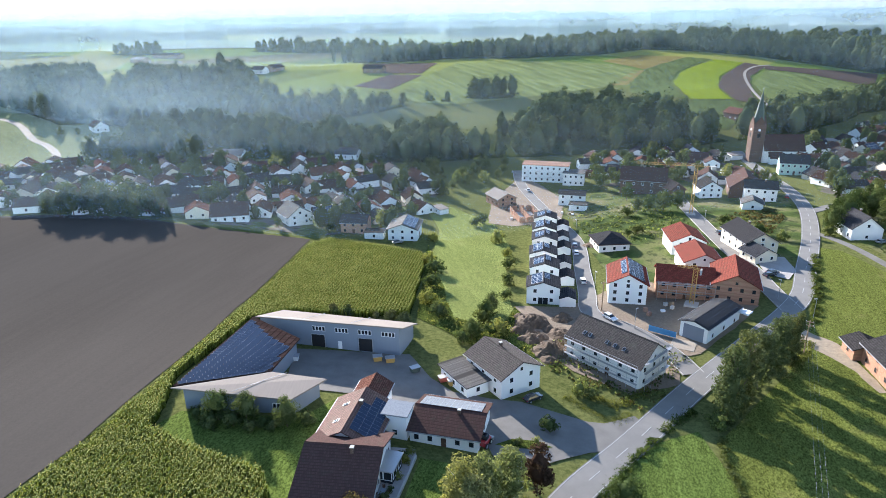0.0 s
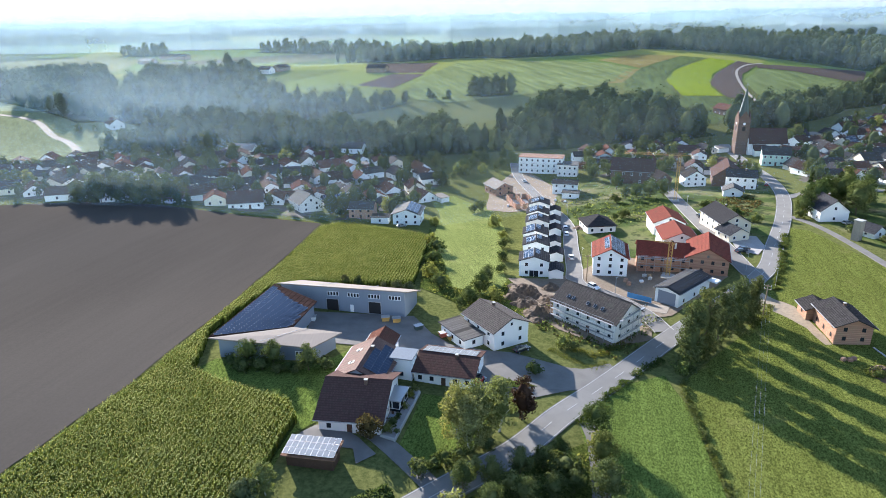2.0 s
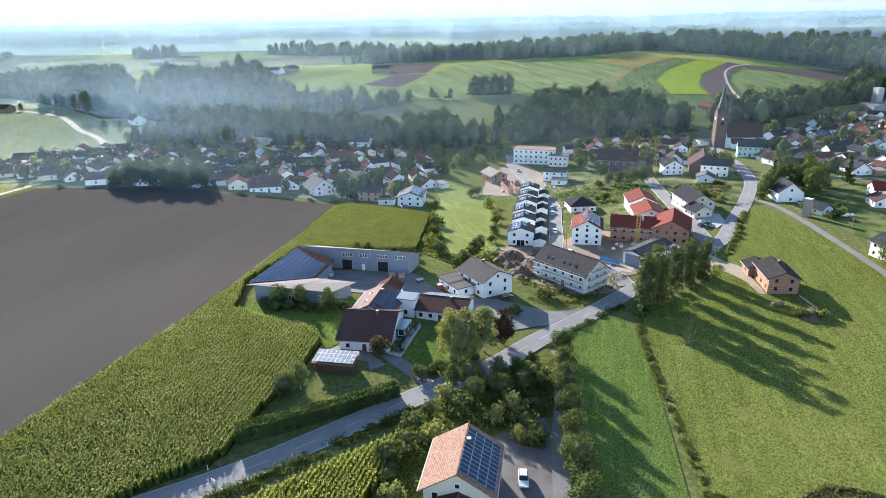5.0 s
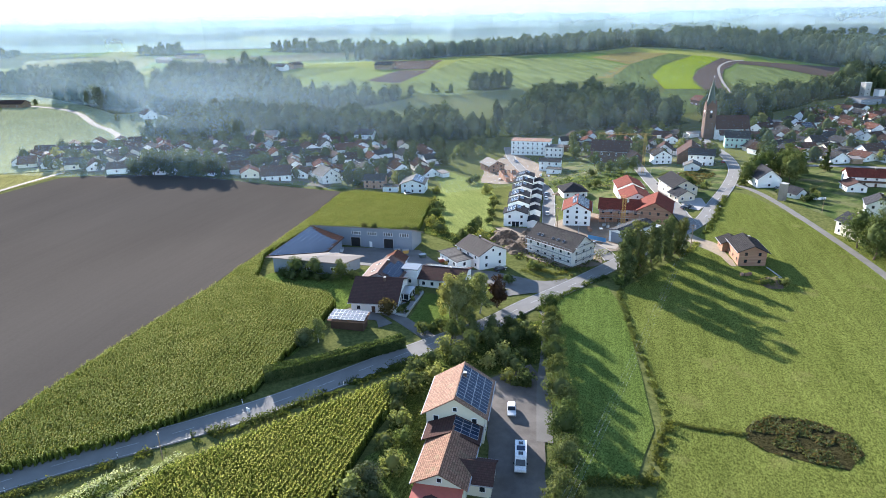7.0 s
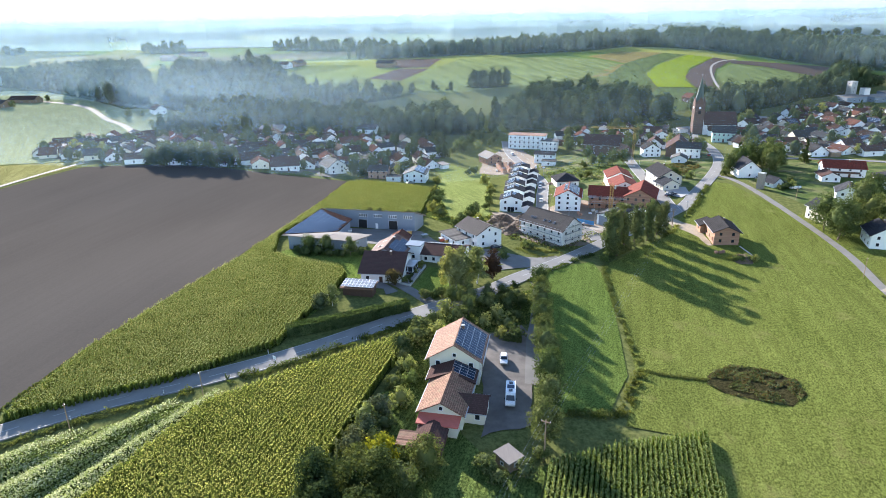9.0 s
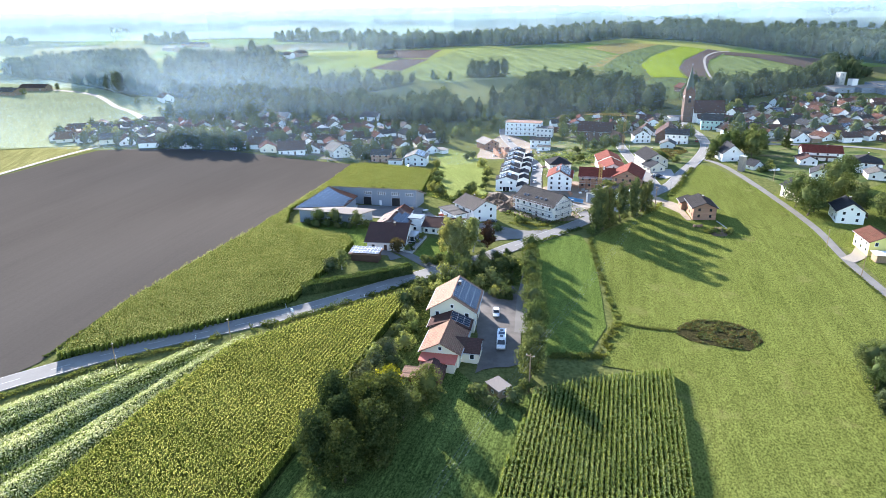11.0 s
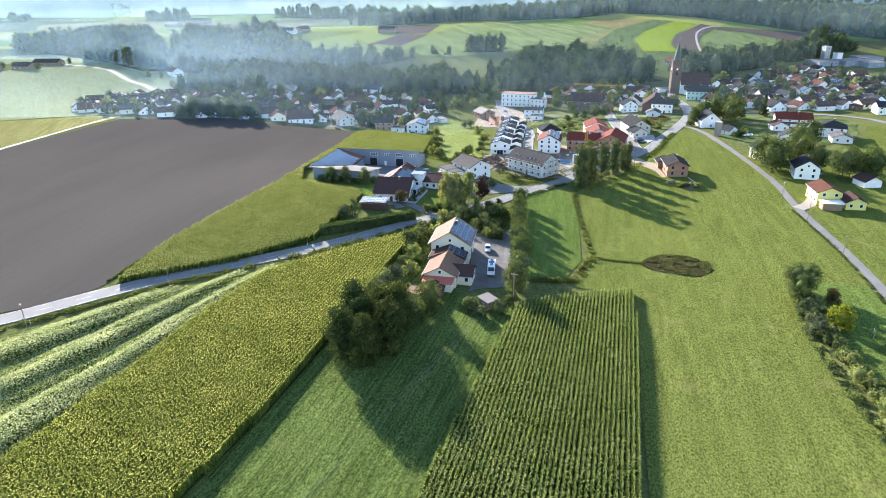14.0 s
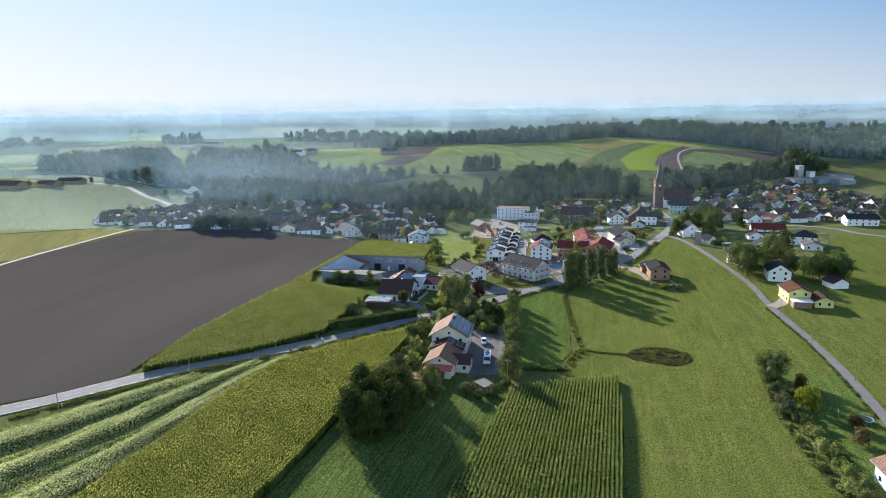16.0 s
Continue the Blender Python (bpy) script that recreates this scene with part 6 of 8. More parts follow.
brick_shell(37, 270, 8, 10, 18, 3.0)
house(*front((-22.0, 237.0), (-10.5, 235.6), 13), 5.0, 20, M_WHITE, M_ROOF_GREY, "new white house with a grey roof and solar panels", wins=(3, 3), pv=1, chimney=False)
house(*front((-42.0, 246.0), (-31.5, 245.0), 10, False), 4.8, 22, M_BRICK, M_ROOF_DARK, "brick house shell with a dark roof", "building shell", "brick_house", wins=(2, 3), chimney=False)
block(-27.5, 240.5, -4, 7.5, 5.5, 2.8, M_WHITE, M_ROOF_DARK, "low garage with a dark flat roof", "garage", "garage", (1, 1))
house(-63.5, 259.0, 35, 10.5, 12.5, 4.6, 34, M_WHITE, M_ROOF_GREY, "white house with a full solar roof", wins=(2, 3), pv=1)
house(-90, 258, -80, 12, 15, 3.2, 33, M_WHITE, M_ROOF_BROWN, "white house with a broad dark brown roof", floors=1, wins=(2, 4))

# farm in front, beside the road
house(3.0, 33.2, -10.3, 11, 12.2, 5.9, 32, M_CREAM, M_ROOF_OLD, "cream farmhouse with weathered tiles and a solar roof", wins=(3, 3), pv=1, over=0.8, name="farmhouse")
house(1.6, 25.0, -10.3, 9.5, 5.5, 3.6, 22, M_CREAM, M_ROOF_BROWN, "low brown-roofed link building with solar panels", floors=1, wins=(0, 1), pv=1, chimney=False, door=False, name="link_building")
house(0.3, 17.2, -12, 8.5, 12.5, 3.4, 28, M_CREAM, M_ROOF_OLD, "cream outbuilding with weathered pinkish tiles", floors=1, wins=(1, 2), chimney=False, over=0.6, name="outbuilding")
house(5.4, 15.4, -12 - 90, 6.0, 5.8, 2.8, 30, M_CREAM, M_ROOF_BROWN, "cream side wing with ribbed brown tiles", floors=1, wins=(2, 2), chimney=False, over=0.5, door=False, name="side_wing")
block(-1.4, 9.8, -14, 7.8, 2.9, 2.4, M_CREAM, M_REDSHEET, "open store with a red sheet roof", "shed", "store_shed", (0, 0), slope=0.5, over=0.3)
house(-3.0, 5.6, -12, 5.5, 6.5, 1.9, 22, M_DARKWOOD, M_ROOF_BROWN, "low dark shed with a ribbed brown roof", "shed", "shed", floors=1, wins=(0, 0), chimney=False, door=False, over=0.3, detail=False)
block(-7.3, 4.6, -12, 3.0, 3.4, 2.1, M_DARKWOOD, M_ROOF_OLD, "small timber lean-to with an old roof", "shed", "lean_to", (0, 0), slope=0.3)
block(11.2, 0.2, 38, 3.2, 3.6, 2.2, M_WOOD, M_SHEET, "small grey garden hut with a flat roof", "hut", "garden_hut", (1, 1), slope=0.3, over=0.3, win=(0.8, 0.8))

# white house at the end of the hedge
house(92.5, -51.0, -8, 9.0, 13.0, 4.4, 25, M_WHITE, M_ROOF_OLD, "white house with a timber gable behind the hedge", wins=(2, 3), chimney=False, over=0.8, gable_mat=M_WOOD)


def church(x, y, rz):
    ob = thing("church", place(x, y, rz), "brick church with a pointed copper spire and red roof", "church")
    t = part("tower", MB(M_OLDBRICK).box(-3.4, -3.4, -1.5, 3.4, 3.4, 21.0).box(-3.6, -3.6, 13.0, 3.6, 3.6, 13.4), ob)
    mb = MB(M_OLDBRICK)
    for rot in range(4):
        a = radians(90 * rot)
        pts = [(-3.4, -3.4, 21.0), (3.4, -3.4, 21.0), (0, -3.4, 25.5)]
        back = [(-3.4, -2.9, 21.0), (3.4, -2.9, 21.0), (0, -2.9, 25.5)]
        R = Matrix.Rotation(a, 3, "Z")
        mb.solid([R @ Vector(p) for p in pts], [R @ Vector(p) for p in back])
    part("gable", mb, t)
    ring = [(3.3 * math.cos(radians(45 * k + 22.5)), 3.3 * math.sin(radians(45 * k + 22.5)), 21.0) for k in range(8)]
    sp = MB(M_COPPER)
    sp.solid(ring, [(0.06 * math.cos(radians(45 * k)), 0.06 * math.sin(radians(45 * k)), 39.5) for k in range(8)])
    part("spire", sp, ob, "dark green copper spire")
    part("cross", MB(M_STEEL).box(-0.06, -0.06, 39.5, 0.06, 0.06, 41.3).box(-0.5, -0.05, 40.5, 0.5, 0.05, 40.62), ob)
    for rot in range(4):
        m = Matrix.Rotation(radians(90 * rot), 4, "Z")
        c = part("clock", MB(M_FRAME).solid([(0.75 * math.cos(k * math.pi / 8), -3.46, 18.2 + 0.75 * math.sin(k * math.pi / 8)) for k in range(16)], [(0.75 * math.cos(k * math.pi / 8), -3.4, 18.2 + 0.75 * math.sin(k * math.pi / 8)) for k in range(16)]), t, "white round clock face", m)
        part("louvre", MB(M_RUBBER).box(-0.9, -3.45, 14.0, 0.9, -3.4, 16.4), t, at=m)
    nv = part("nave_wall", MB(M_WHITE).solid([(3.4, -5.5, -1.5), (3.4, 5.5, -1.5), (3.4, 5.5, 7.5), (3.4, 0, 15.0), (3.4, -5.5, 7.5)], [(25, -5.5, -1.5), (25, 5.5, -1.5), (25, 5.5, 7.5), (25, 0, 15.0), (25, -5.5, 7.5)]), ob)
    mb = MB(M_ROOF_BROWN)
    for s in (-1, 1):
        a = [(s * 6.1, 6.8), (0, 15.15), (0, 15.45), (s * 6.1, 7.1)]
        mb.solid([(3.3, q[0], q[1]) for q in a], [(25.6, q[0], q[1]) for q in a])
    part("nave_roof", mb, ob, "steep red-brown nave roof")
    for k in range(5):
        add_window(nv, pose(6.5 + 3.9 * k, -5.5, 2.6), 1.1, 3.4)
    part("sacristy", MB(M_WHITE).box(6, -9.5, -1.5, 13, -5.5, 3.6), ob)
    part("sacristy_roof", MB(M_ROOF_BROWN).solid([(5.6, -10, 3.4), (13.4, -10, 3.4), (13.4, -5.5, 6.2), (5.6, -5.5, 6.2)], [(5.6, -10, 3.7), (13.4, -10, 3.7), (13.4, -5.5, 6.5), (5.6, -5.5, 6.5)]), ob)
    return ob


church(179.0, 357.0, -6)

# grain store and sheds on the edge of the village
block(381, 512, 10, 6.0, 6.0, 14.5, M_CONCRETE, M_CONCRETE, "tall pale grain silo tower", "silo", "silo_tower", (1, 1), 4)
block(390, 506, 10, 6, 6, 10, M_WHITE, M_SHEET, "pale windowless silo annexe beside the tower", "silo", "silo_annexe", (0, 0))
for x, y, w, l in ((372, 496, 22, 14), (400, 500, 26, 16), (425, 515, 24, 18), (415, 490, 20, 12)):
    block(x, y, 14, w, l, 4.0, M_GREYCLAD, M_SHEET, "pale commercial hall with a light metal roof", "hall", "commercial_hall", (4, 2), slope=0.8)


# ---- the older village, house by house ----
rv = random.Random(11)
WALLS = [M_WHITE, M_WHITE, M_WHITE, M_WHITE, M_WHITE, M_CREAM]
ROOFS = [(M_ROOF_VILLAGE, "dark brown"), (M_ROOF_VILLAGE, "brown"), (M_ROOF_SLATE, "grey"), (M_ROOF_DARK, "dark"), (M_ROOF_RUSSET, "russet"), (M_ROOF_BROWN, "red-brown")]
TAKEN = [(o.location.x, o.location.y, 9.0) for o in scene.objects if o.type == "EMPTY" and o.parent is None]
LINES = [spline(p, 4.0) for p in (MAIN, [(41, 160), (46, 195), (51, 232), (47, 283), (43, 328), (44, 362)], [(95, 156), (98, 186), (101, 215), (107, 258), (112, 290), (118, 330)], [(138, 222), (141, 200), (138, 147)], [(150, 250), (180, 262), (232, 246), (250, 230), (262, 205)], [(-233, 372), (-242, 395)])]


def free(x, y, r):
    if any((x - a) ** 2 + (y - b) ** 2 < (r + q) ** 2 for a, b, q in TAKEN):
        return False
    return not any((x - p.x) ** 2 + (y - p.y) ** 2 < (r + 3) ** 2 for ln in LINES for p in ln)


def village(poly, turn, gap, count, row_gap):
    """Houses along loose rows, all turned much alike, each a little different."""
    xs, ys = [p[0] for p in poly], [p[1] for p in poly]
    made = 0
    y = min(ys) + 4
    while y < max(ys):
        x = min(xs) + rv.uniform(0, gap)
        while x < max(xs):
            px, py = x + rv.uniform(-3, 3), y + rv.uniform(-3.5, 3.5)
            if inside([px], [py], poly)[0] and free(px, py, 4.6) and made < count:
                wall, (roof, word) = rv.choice(WALLS), rv.choice(ROOFS)
                w, l = rv.uniform(7.6, 10.2), rv.uniform(9.0, 13)
                two = rv.random() < 0.6
                rz = turn + rv.choice((0, 0, 90)) + rv.uniform(-16, 16)
                ev = rv.uniform(2.9, 3.8) if two else rv.uniform(2.3, 2.8)
                house(px, py, rz, w, l, ev, rv.uniform(24, 36), wall, roof, "%s village house with a %s tiled roof" % ("cream" if wall is M_CREAM else "white", word), floors=1, wins=(2, 1), detail=False, group="village houses", pv=0 if rv.random() < 0.9 else rv.choice((-1, 1)), door=False, over=0.45, far=True, sparse=True)
                TAKEN.append((px, py, 4.6))
                made += 1
                if rv.random() < 0.5:
                    a = rv.uniform(0, 6.28)
                    qx, qy = px + 9.5 * math.cos(a), py + 9.5 * math.sin(a)
                    if free(qx, qy, 1.0):
                        block(qx, qy, rz, rv.uniform(4, 7), rv.uniform(5, 7), 2.5, rv.choice((M_WHITE, M_WOOD, M_DARKWOOD)), rv.choice((M_ROOF_SLATE, M_ROOF_VILLAGE, M_SHEET)), "small village garage with a low roof", "garage", "garage", (0, 1), slope=0.5)
                        TAKEN.append((qx, qy, 4.0))
            x += gap * rv.uniform(0.85, 1.2)
        y += row_gap


village(WEST_VILLAGE, 20, 11.8, 190, 11.8)
village(MID_VILLAGE, -8, 15.0, 40, 14.5)
village(EAST_VILLAGE, 15, 14.5, 110, 15.0)


for x, y, rz, w, l, ev, pt, wl, rf, lb in (
        (-179, 462, 70, 14, 24, 4.5, 18, M_WHITE, M_SHEET, "pale metal-roofed hall among the trees"),
        (-138, 432, 80, 11, 18, 3.5, 18, M_WHITE, M_SHEET, "pale metal-roofed barn among the trees"),
        (-128, 381, 85, 12, 17, 3.5, 24, M_WHITE, M_SHEET, "white hall with a pale gabled roof by the wood"),
        (-207, 468, 60, 9, 13, 3.5, 30, M_WHITE, M_ROOF_OLD, "house with a weathered roof at the wood edge"),
        (-252, 470, 40, 10, 15, 4.0, 34, M_WHITE, M_ROOF_VILLAGE, "white house with a brown roof at the meadow end"),
        (-58, 391, 75, 10, 14, 3.5, 30, M_WHITE, M_ROOF_SLATE, "white house with a grey roof before the wood"),
        (-440, 474, 80, 16, 40, 4.5, 24, M_WOOD, M_ROOF_VILLAGE, "long dark-roofed barn on the meadow rise"),
        (-402, 486, 70, 12, 20, 3.5, 26, M_WOOD, M_ROOF_SLATE, "grey-roofed farm barn on the meadow rise"),
        (-398, 518, 85, 12, 26, 3.5, 24, M_WOOD, M_ROOF_VILLAGE, "low brown-roofed barn on the meadow rise"),
        (211, 454, 20, 10, 14, 4.5, 32, M_OLDBRICK, M_ROOF_RUSSET, "brown-roofed farmhouse on the slope above the church"),
        (-505, 1235, 70, 16, 60, 6.0, 24, M_WOOD, M_ROOF_VILLAGE, "long barn of a far farm on the rise"),
        (-520, 1150, 60, 16, 34, 6.0, 24, M_WOOD, M_SHEET, "pale-roofed hall of a far farm"),
        (-201, 735, 60, 10, 17, 4.5, 32, M_WHITE, M_ROOF_VILLAGE, "white farmhouse with a brown roof on the slope"),
        (-188, 752, -20, 11, 22, 4.0, 30, M_WOOD, M_ROOF_VILLAGE, "brown timber barn on the slope"),
        (-70, 706, 70, 12, 22, 4.5, 28, M_WOOD, M_ROOF_SLATE, "timber farm building with a grey roof on the hill")):
    house(x, y, rz, w, l, ev, pt, wl, rf, lb, floors=1, wins=(2, 3), chimney=False, door=False, detail=False, sparse=True, far=True)


# ---- trees and shrubs ----
BROAD = [make_tree(100 + i, 12.0, 4.6, 2900, 0.36, M_LEAF, label="leafy green broad-leaved tree", clumps=40) for i in range(3)]
TALL = [make_tree(120 + i, 17.5, 3.0, 5400, 0.31, M_LEAFTALL, shape="tall", label="tall slender green tree beside the road", clumps=60, base=0.7) for i in range(3)]
BIRCH = [make_tree(140 + i, 11.5, 3.4, 4200, 0.28, M_LEAFBIRCH, M_BIRCHBARK, "tall", label="pale green birch with a light trunk", clumps=46, base=1.8) for i in range(2)]
SPRUCE = [make_tree(160 + i, 17.0, 4.6, 5200, 0.42, M_NEEDLE, shape="tall", label="dense dark evergreen tree with branches to the ground", clumps=110, base=0.3) for i in range(2)]
COPPER = make_tree(180, 9.0, 2.6, 1500, 0.36, M_LEAFRED, shape="tall", base=1.4, label="dark copper-leaved tree by the road")
RUST = make_tree(181, 5.0, 2.5, 1100, 0.33, M_LEAFRUST, base=0.8, label="small rust-tinted garden tree")
AUTUMN = make_tree(182, 7.0, 3.0, 1500, 0.36, M_LEAFYELLOW, base=1.0, label="yellowing tree at the meadow edge")
SILVER = make_tree(183, 5.0, 2.6, 1200, 0.33, M_LEAFGREY, base=0.5, label="silvery grey-green leafy shrub", category="shrub", name="shrub")
SHRUB = [make_tree(190 + i, 3.2, 1.9, 560, 0.29, M_LEAF if i < 2 else M_LEAFPALE, base=0.2, label="rounded leafy green garden shrub" if i < 2 else "rounded pale green leafy shrub", category="shrub", name="shrub", clumps=18) for i in range(3)]
VILLAGE = [make_tree(200 + i, 9.0, 3.8, 560, 0.58, (M_LEAF, M_LEAF, M_LEAFPALE, M_LEAF)[i], label="green garden tree between the houses", clumps=26) for i in range(4)]
GROVE = [make_tree(205 + i, 9.0, 3.9, 900, 0.5, M_NEEDLE if i == 1 else M_LEAF, base=0.2, label="dark leafy tree of a field-edge grove", clumps=34) for i in range(3)]
CONIFER = make_tree(210, 12.0, 2.6, 900, 0.55, M_NEEDLE, shape="cone", base=0.4, label="dark conifer in a garden", clumps=60)

rt = random.Random(21)


def put(kind, spots, lo=0.9, hi=1.15):
    for x, y in spots:
        plant(rt.choice(kind) if isinstance(kind, list) else kind, x, y, rt.uniform(lo, hi), rng=rt)


put(TALL, [(56, 108.5), (59.5, 112)], 1.02, 1.1)
put(TALL, [(63, 116), (68, 119.5), (74, 125)], 0.85, 0.97)
put(TALL, [(79, 130), (82, 132)], 0.62, 0.75)
put(SHRUB, [(54.6, 107.5), (57.5, 109.8), (61, 113.8), (65.5, 117.5), (70.5, 122), (76.5, 127.5), (80.5, 131.4)], 0.8, 1.3)
put(SHRUB, [(95.6, 100.8), (97.4, 99.8), (99.2, 100.2), (101, 99.6), (99.8, 102), (97, 101.6), (102.4, 100.6)], 0.5, 0.75)
put(BIRCH, [(1.5, 79.5), (5.5, 80.5), (9.5, 82.5), (3.5, 77)], 0.95, 1.15)
put(SHRUB, [(-8.2, 93.5), (-9.2, 89.5), (-10.4, 86), (-11.2, 83.5), (-12.2, 81.4), (-10.2, 81), (-8.8, 95.2), (-7.4, 96.2), (13, 100), (16.5, 100)], 0.35, 0.65)
put(COPPER, [(14.6, 86.8)])
put(RUST, [(-15.2, 80.0)])
put(SHRUB, [(19.5, 104.5), (-1, 72), (-3, 71), (1.5, 73.5), (7, 77), (-5.5, 69.5), (31, 117), (28.5, 118.5)], 0.8, 1.1)
put(BROAD, [(-45.5, 106), (-39.5, 105.2), (-31.5, 104)], 0.46, 0.56)
put(SHRUB, [(-48, 105), (-36, 104), (-28, 105), (-50, 106.5), (-42, 104), (-46, 103.5), (-34, 103), (-38, 102.5)], 0.7, 1.1)
# trees along the drive and the paddock
put(BROAD, [(28.8, 83), (27.2, 73), (26.2, 64), (25.4, 56), (24.5, 47), (23.6, 38), (22.4, 27), (21.4, 18), (18.8, 7)], 0.58, 0.82)
put(SHRUB, [(27.8, 78), (26.5, 69), (25.4, 60), (24.6, 51), (24, 42), (23, 32), (22, 22), (20.2, 12), (17.5, 2), (14, -3), (9, -4.5), (7, -1.5)], 0.9, 1.4)
# overgrown garden of the farm
put(BROAD, [(2, 66), (7, 67), (12, 70), (16.5, 72), (20, 75), (6, 60), (12, 62), (17, 64), (21, 66)], 0.36, 0.54)
put(SHRUB, [(-3, 55), (-6, 50), (0, 60), (-2, 47), (-7, 44), (10, 54), (14, 57), (19, 59), (14, 48.5), (18, 47.5), (16, 52), (3, 56), (-10, 36), (-8.5, 31), (-10.5, 40), (20, 70), (10, 66), (4, 70), (-11, 24), (-9.5, 18), (-7.5, 26)], 0.8, 1.5)
put(SILVER, [(-13, 14), (-15, 8), (-17, 2), (-34, 62)], 0.9, 1.2)
put(BIRCH, [(-31, 64)], 0.5, 0.6)
put(SPRUCE, [(-22, -23), (-17, -26), (-12, -21), (-18.5, -18), (-13.5, -15), (-20.5, -13), (-10.5, -12)], 0.66, 0.92)
put(BROAD, [(-12, -8), (-8, -9), (-3.5, -4), (-15, -4)], 0.55, 0.75)
put(AUTUMN, [(-11.5, -1), (92.5, -13)], 0.8, 1.0)
put(SHRUB, [(-14, 6), (-12, 10), (-6, -6), (-2, -2), (-18, 0), (-20, -6), (-16, 12), (-9, 1), (-5, 0.5)], 0.9, 1.5)
# hedge line and trees by the lane to the east
put(BROAD, [(92, 6), (95.5, 7.5), (90.5, 1)], 0.62, 0.78)
put(RUST, [(98.5, 0), (99, -23), (95, -30)], 0.7, 0.95)
put(SILVER, [(-31, 158.5), (-27, 157.5), (-19, 155.5), (-15, 154.5), (-11, 153)], 0.45, 0.7)
put(SILVER, [(89.5, -5), (86.5, -14)], 0.8, 1.0)
for k in range(30):
    f = k / 29
    x, y = 91 - 12.5 * f, 2 - 62 * f
    plant(rt.choice(SHRUB), x + rt.uniform(0, 3.5), y + rt.uniform(-1.5, 1.5), rt.uniform(0.6, 1.2), rng=rt)
# trees of the eastern houses
put(BROAD, [(138.5, 117), (143, 121), (140, 128), (163, 107), (168, 110), (173, 104), (158, 118), (155, 126), (176, 110), (164, 146), (178, 160)], 0.95, 1.3)
put(BROAD, [(163, 240), (168, 236), (164, 219), (158, 232), (172, 228), (176, 246), (152, 226)], 0.85, 1.2)
put(BROAD, [(144, 221), (147, 226), (185, 291), (160, 296), (156, 288)], 0.6, 0.85)
put(SHRUB, [(152, 184), (156, 186), (148, 196), (160, 190), (141, 217), (157, 205), (163, 198)], 0.9, 1.4)
put(CONIFER, [(170, 242), (160, 246), (196, 246)], 0.8, 1.1)
# valley meadow and plots
put(SHRUB, [(12, 160), (10, 154), (7, 146), (4, 142), (9, 138), (14, 147), (18, 172), (20, 184), (22, 200), (23, 214), (-5, 168), (-4, 182), (-3, 196), (-5, 206), (-2, 158), (21, 232), (-4, 236), (17, 262), (14, 258)], 0.8, 1.6)
put(BROAD, [(11, 157), (6.5, 144), (13, 163)], 0.42, 0.55)
put(CONIFER, [(0, 312)], 1.2, 1.25)
put(BROAD, [(13, 330), (-4, 350), (38, 372), (18, 352), (86, 268), (92, 270), (98, 268), (104, 268), (82, 316), (88, 290)], 0.5, 0.8)
put(BROAD, [(-425, 488), (-418, 495), (-385, 478), (-410, 500), (-378, 520), (-268, 448), (-258, 452), (-229, 404), (-224, 398), (-220, 392)], 0.4, 0.6)
put(SHRUB, [(72, 232), (76, 234), (80, 262), (112, 240), (116, 232), (118, 222), (122, 214), (90, 232)], 0.8, 1.4)
# dark group at the tilled field
put(GROVE, [(-160, 250), (-156, 254), (-152, 250), (-148, 253), (-144, 250), (-140, 254), (-136, 251), (-132, 254), (-128, 251), (-124, 255), (-120, 253), (-146, 257), (-134, 257)], 1.0, 1.45)
put(CONIFER, [(-118, 250), (-115, 253)], 0.7, 0.9)


def gardens(poly, n, lo, hi, apart=400):
    """Garden trees scattered between the houses; past the number apart they are one mass."""
    rest = []
    xs, ys = [p[0] for p in poly], [p[1] for p in poly]
    k = 0
    for _ in range(4000):
        x, y = rt.uniform(min(xs), max(xs)), rt.uniform(min(ys), max(ys))
        if k < n and inside([x], [y], poly)[0] and free(x, y, 0.3):
            if k < apart:
                plant(rt.choice(VILLAGE) if rt.random() < 0.85 else CONIFER, x, y, rt.uniform(lo, hi), rng=rt)
            else:
                rest.append((x, y))
            TAKEN.append((x, y, 2.2))
            k += 1
    if rest:
        FAR_TREES.append(rest)


FAR_TREES = []
gardens(WEST_VILLAGE, 170, 0.4, 1.0, 40)
gardens(MID_VILLAGE, 50, 0.5, 1.1)
gardens(EAST_VILLAGE, 130, 0.6, 1.2, 30)
gardens([(-2, 300), (40, 345), (44, 372), (20, 385), (-10, 372)], 14, 0.5, 0.9)

for src in (*BROAD, *TALL, *BIRCH, *SPRUCE, COPPER, RUST, AUTUMN, SILVER, *SHRUB, *VILLAGE, *GROVE, CONIFER):
    for o in (*src.children_recursive, src):
        bpy.data.objects.remove(o)


CLEARINGS = [(-179, 456, 15), (-138, 425, 13), (-128, 376, 12), (-207, 462, 11), (-58, 385, 10)]


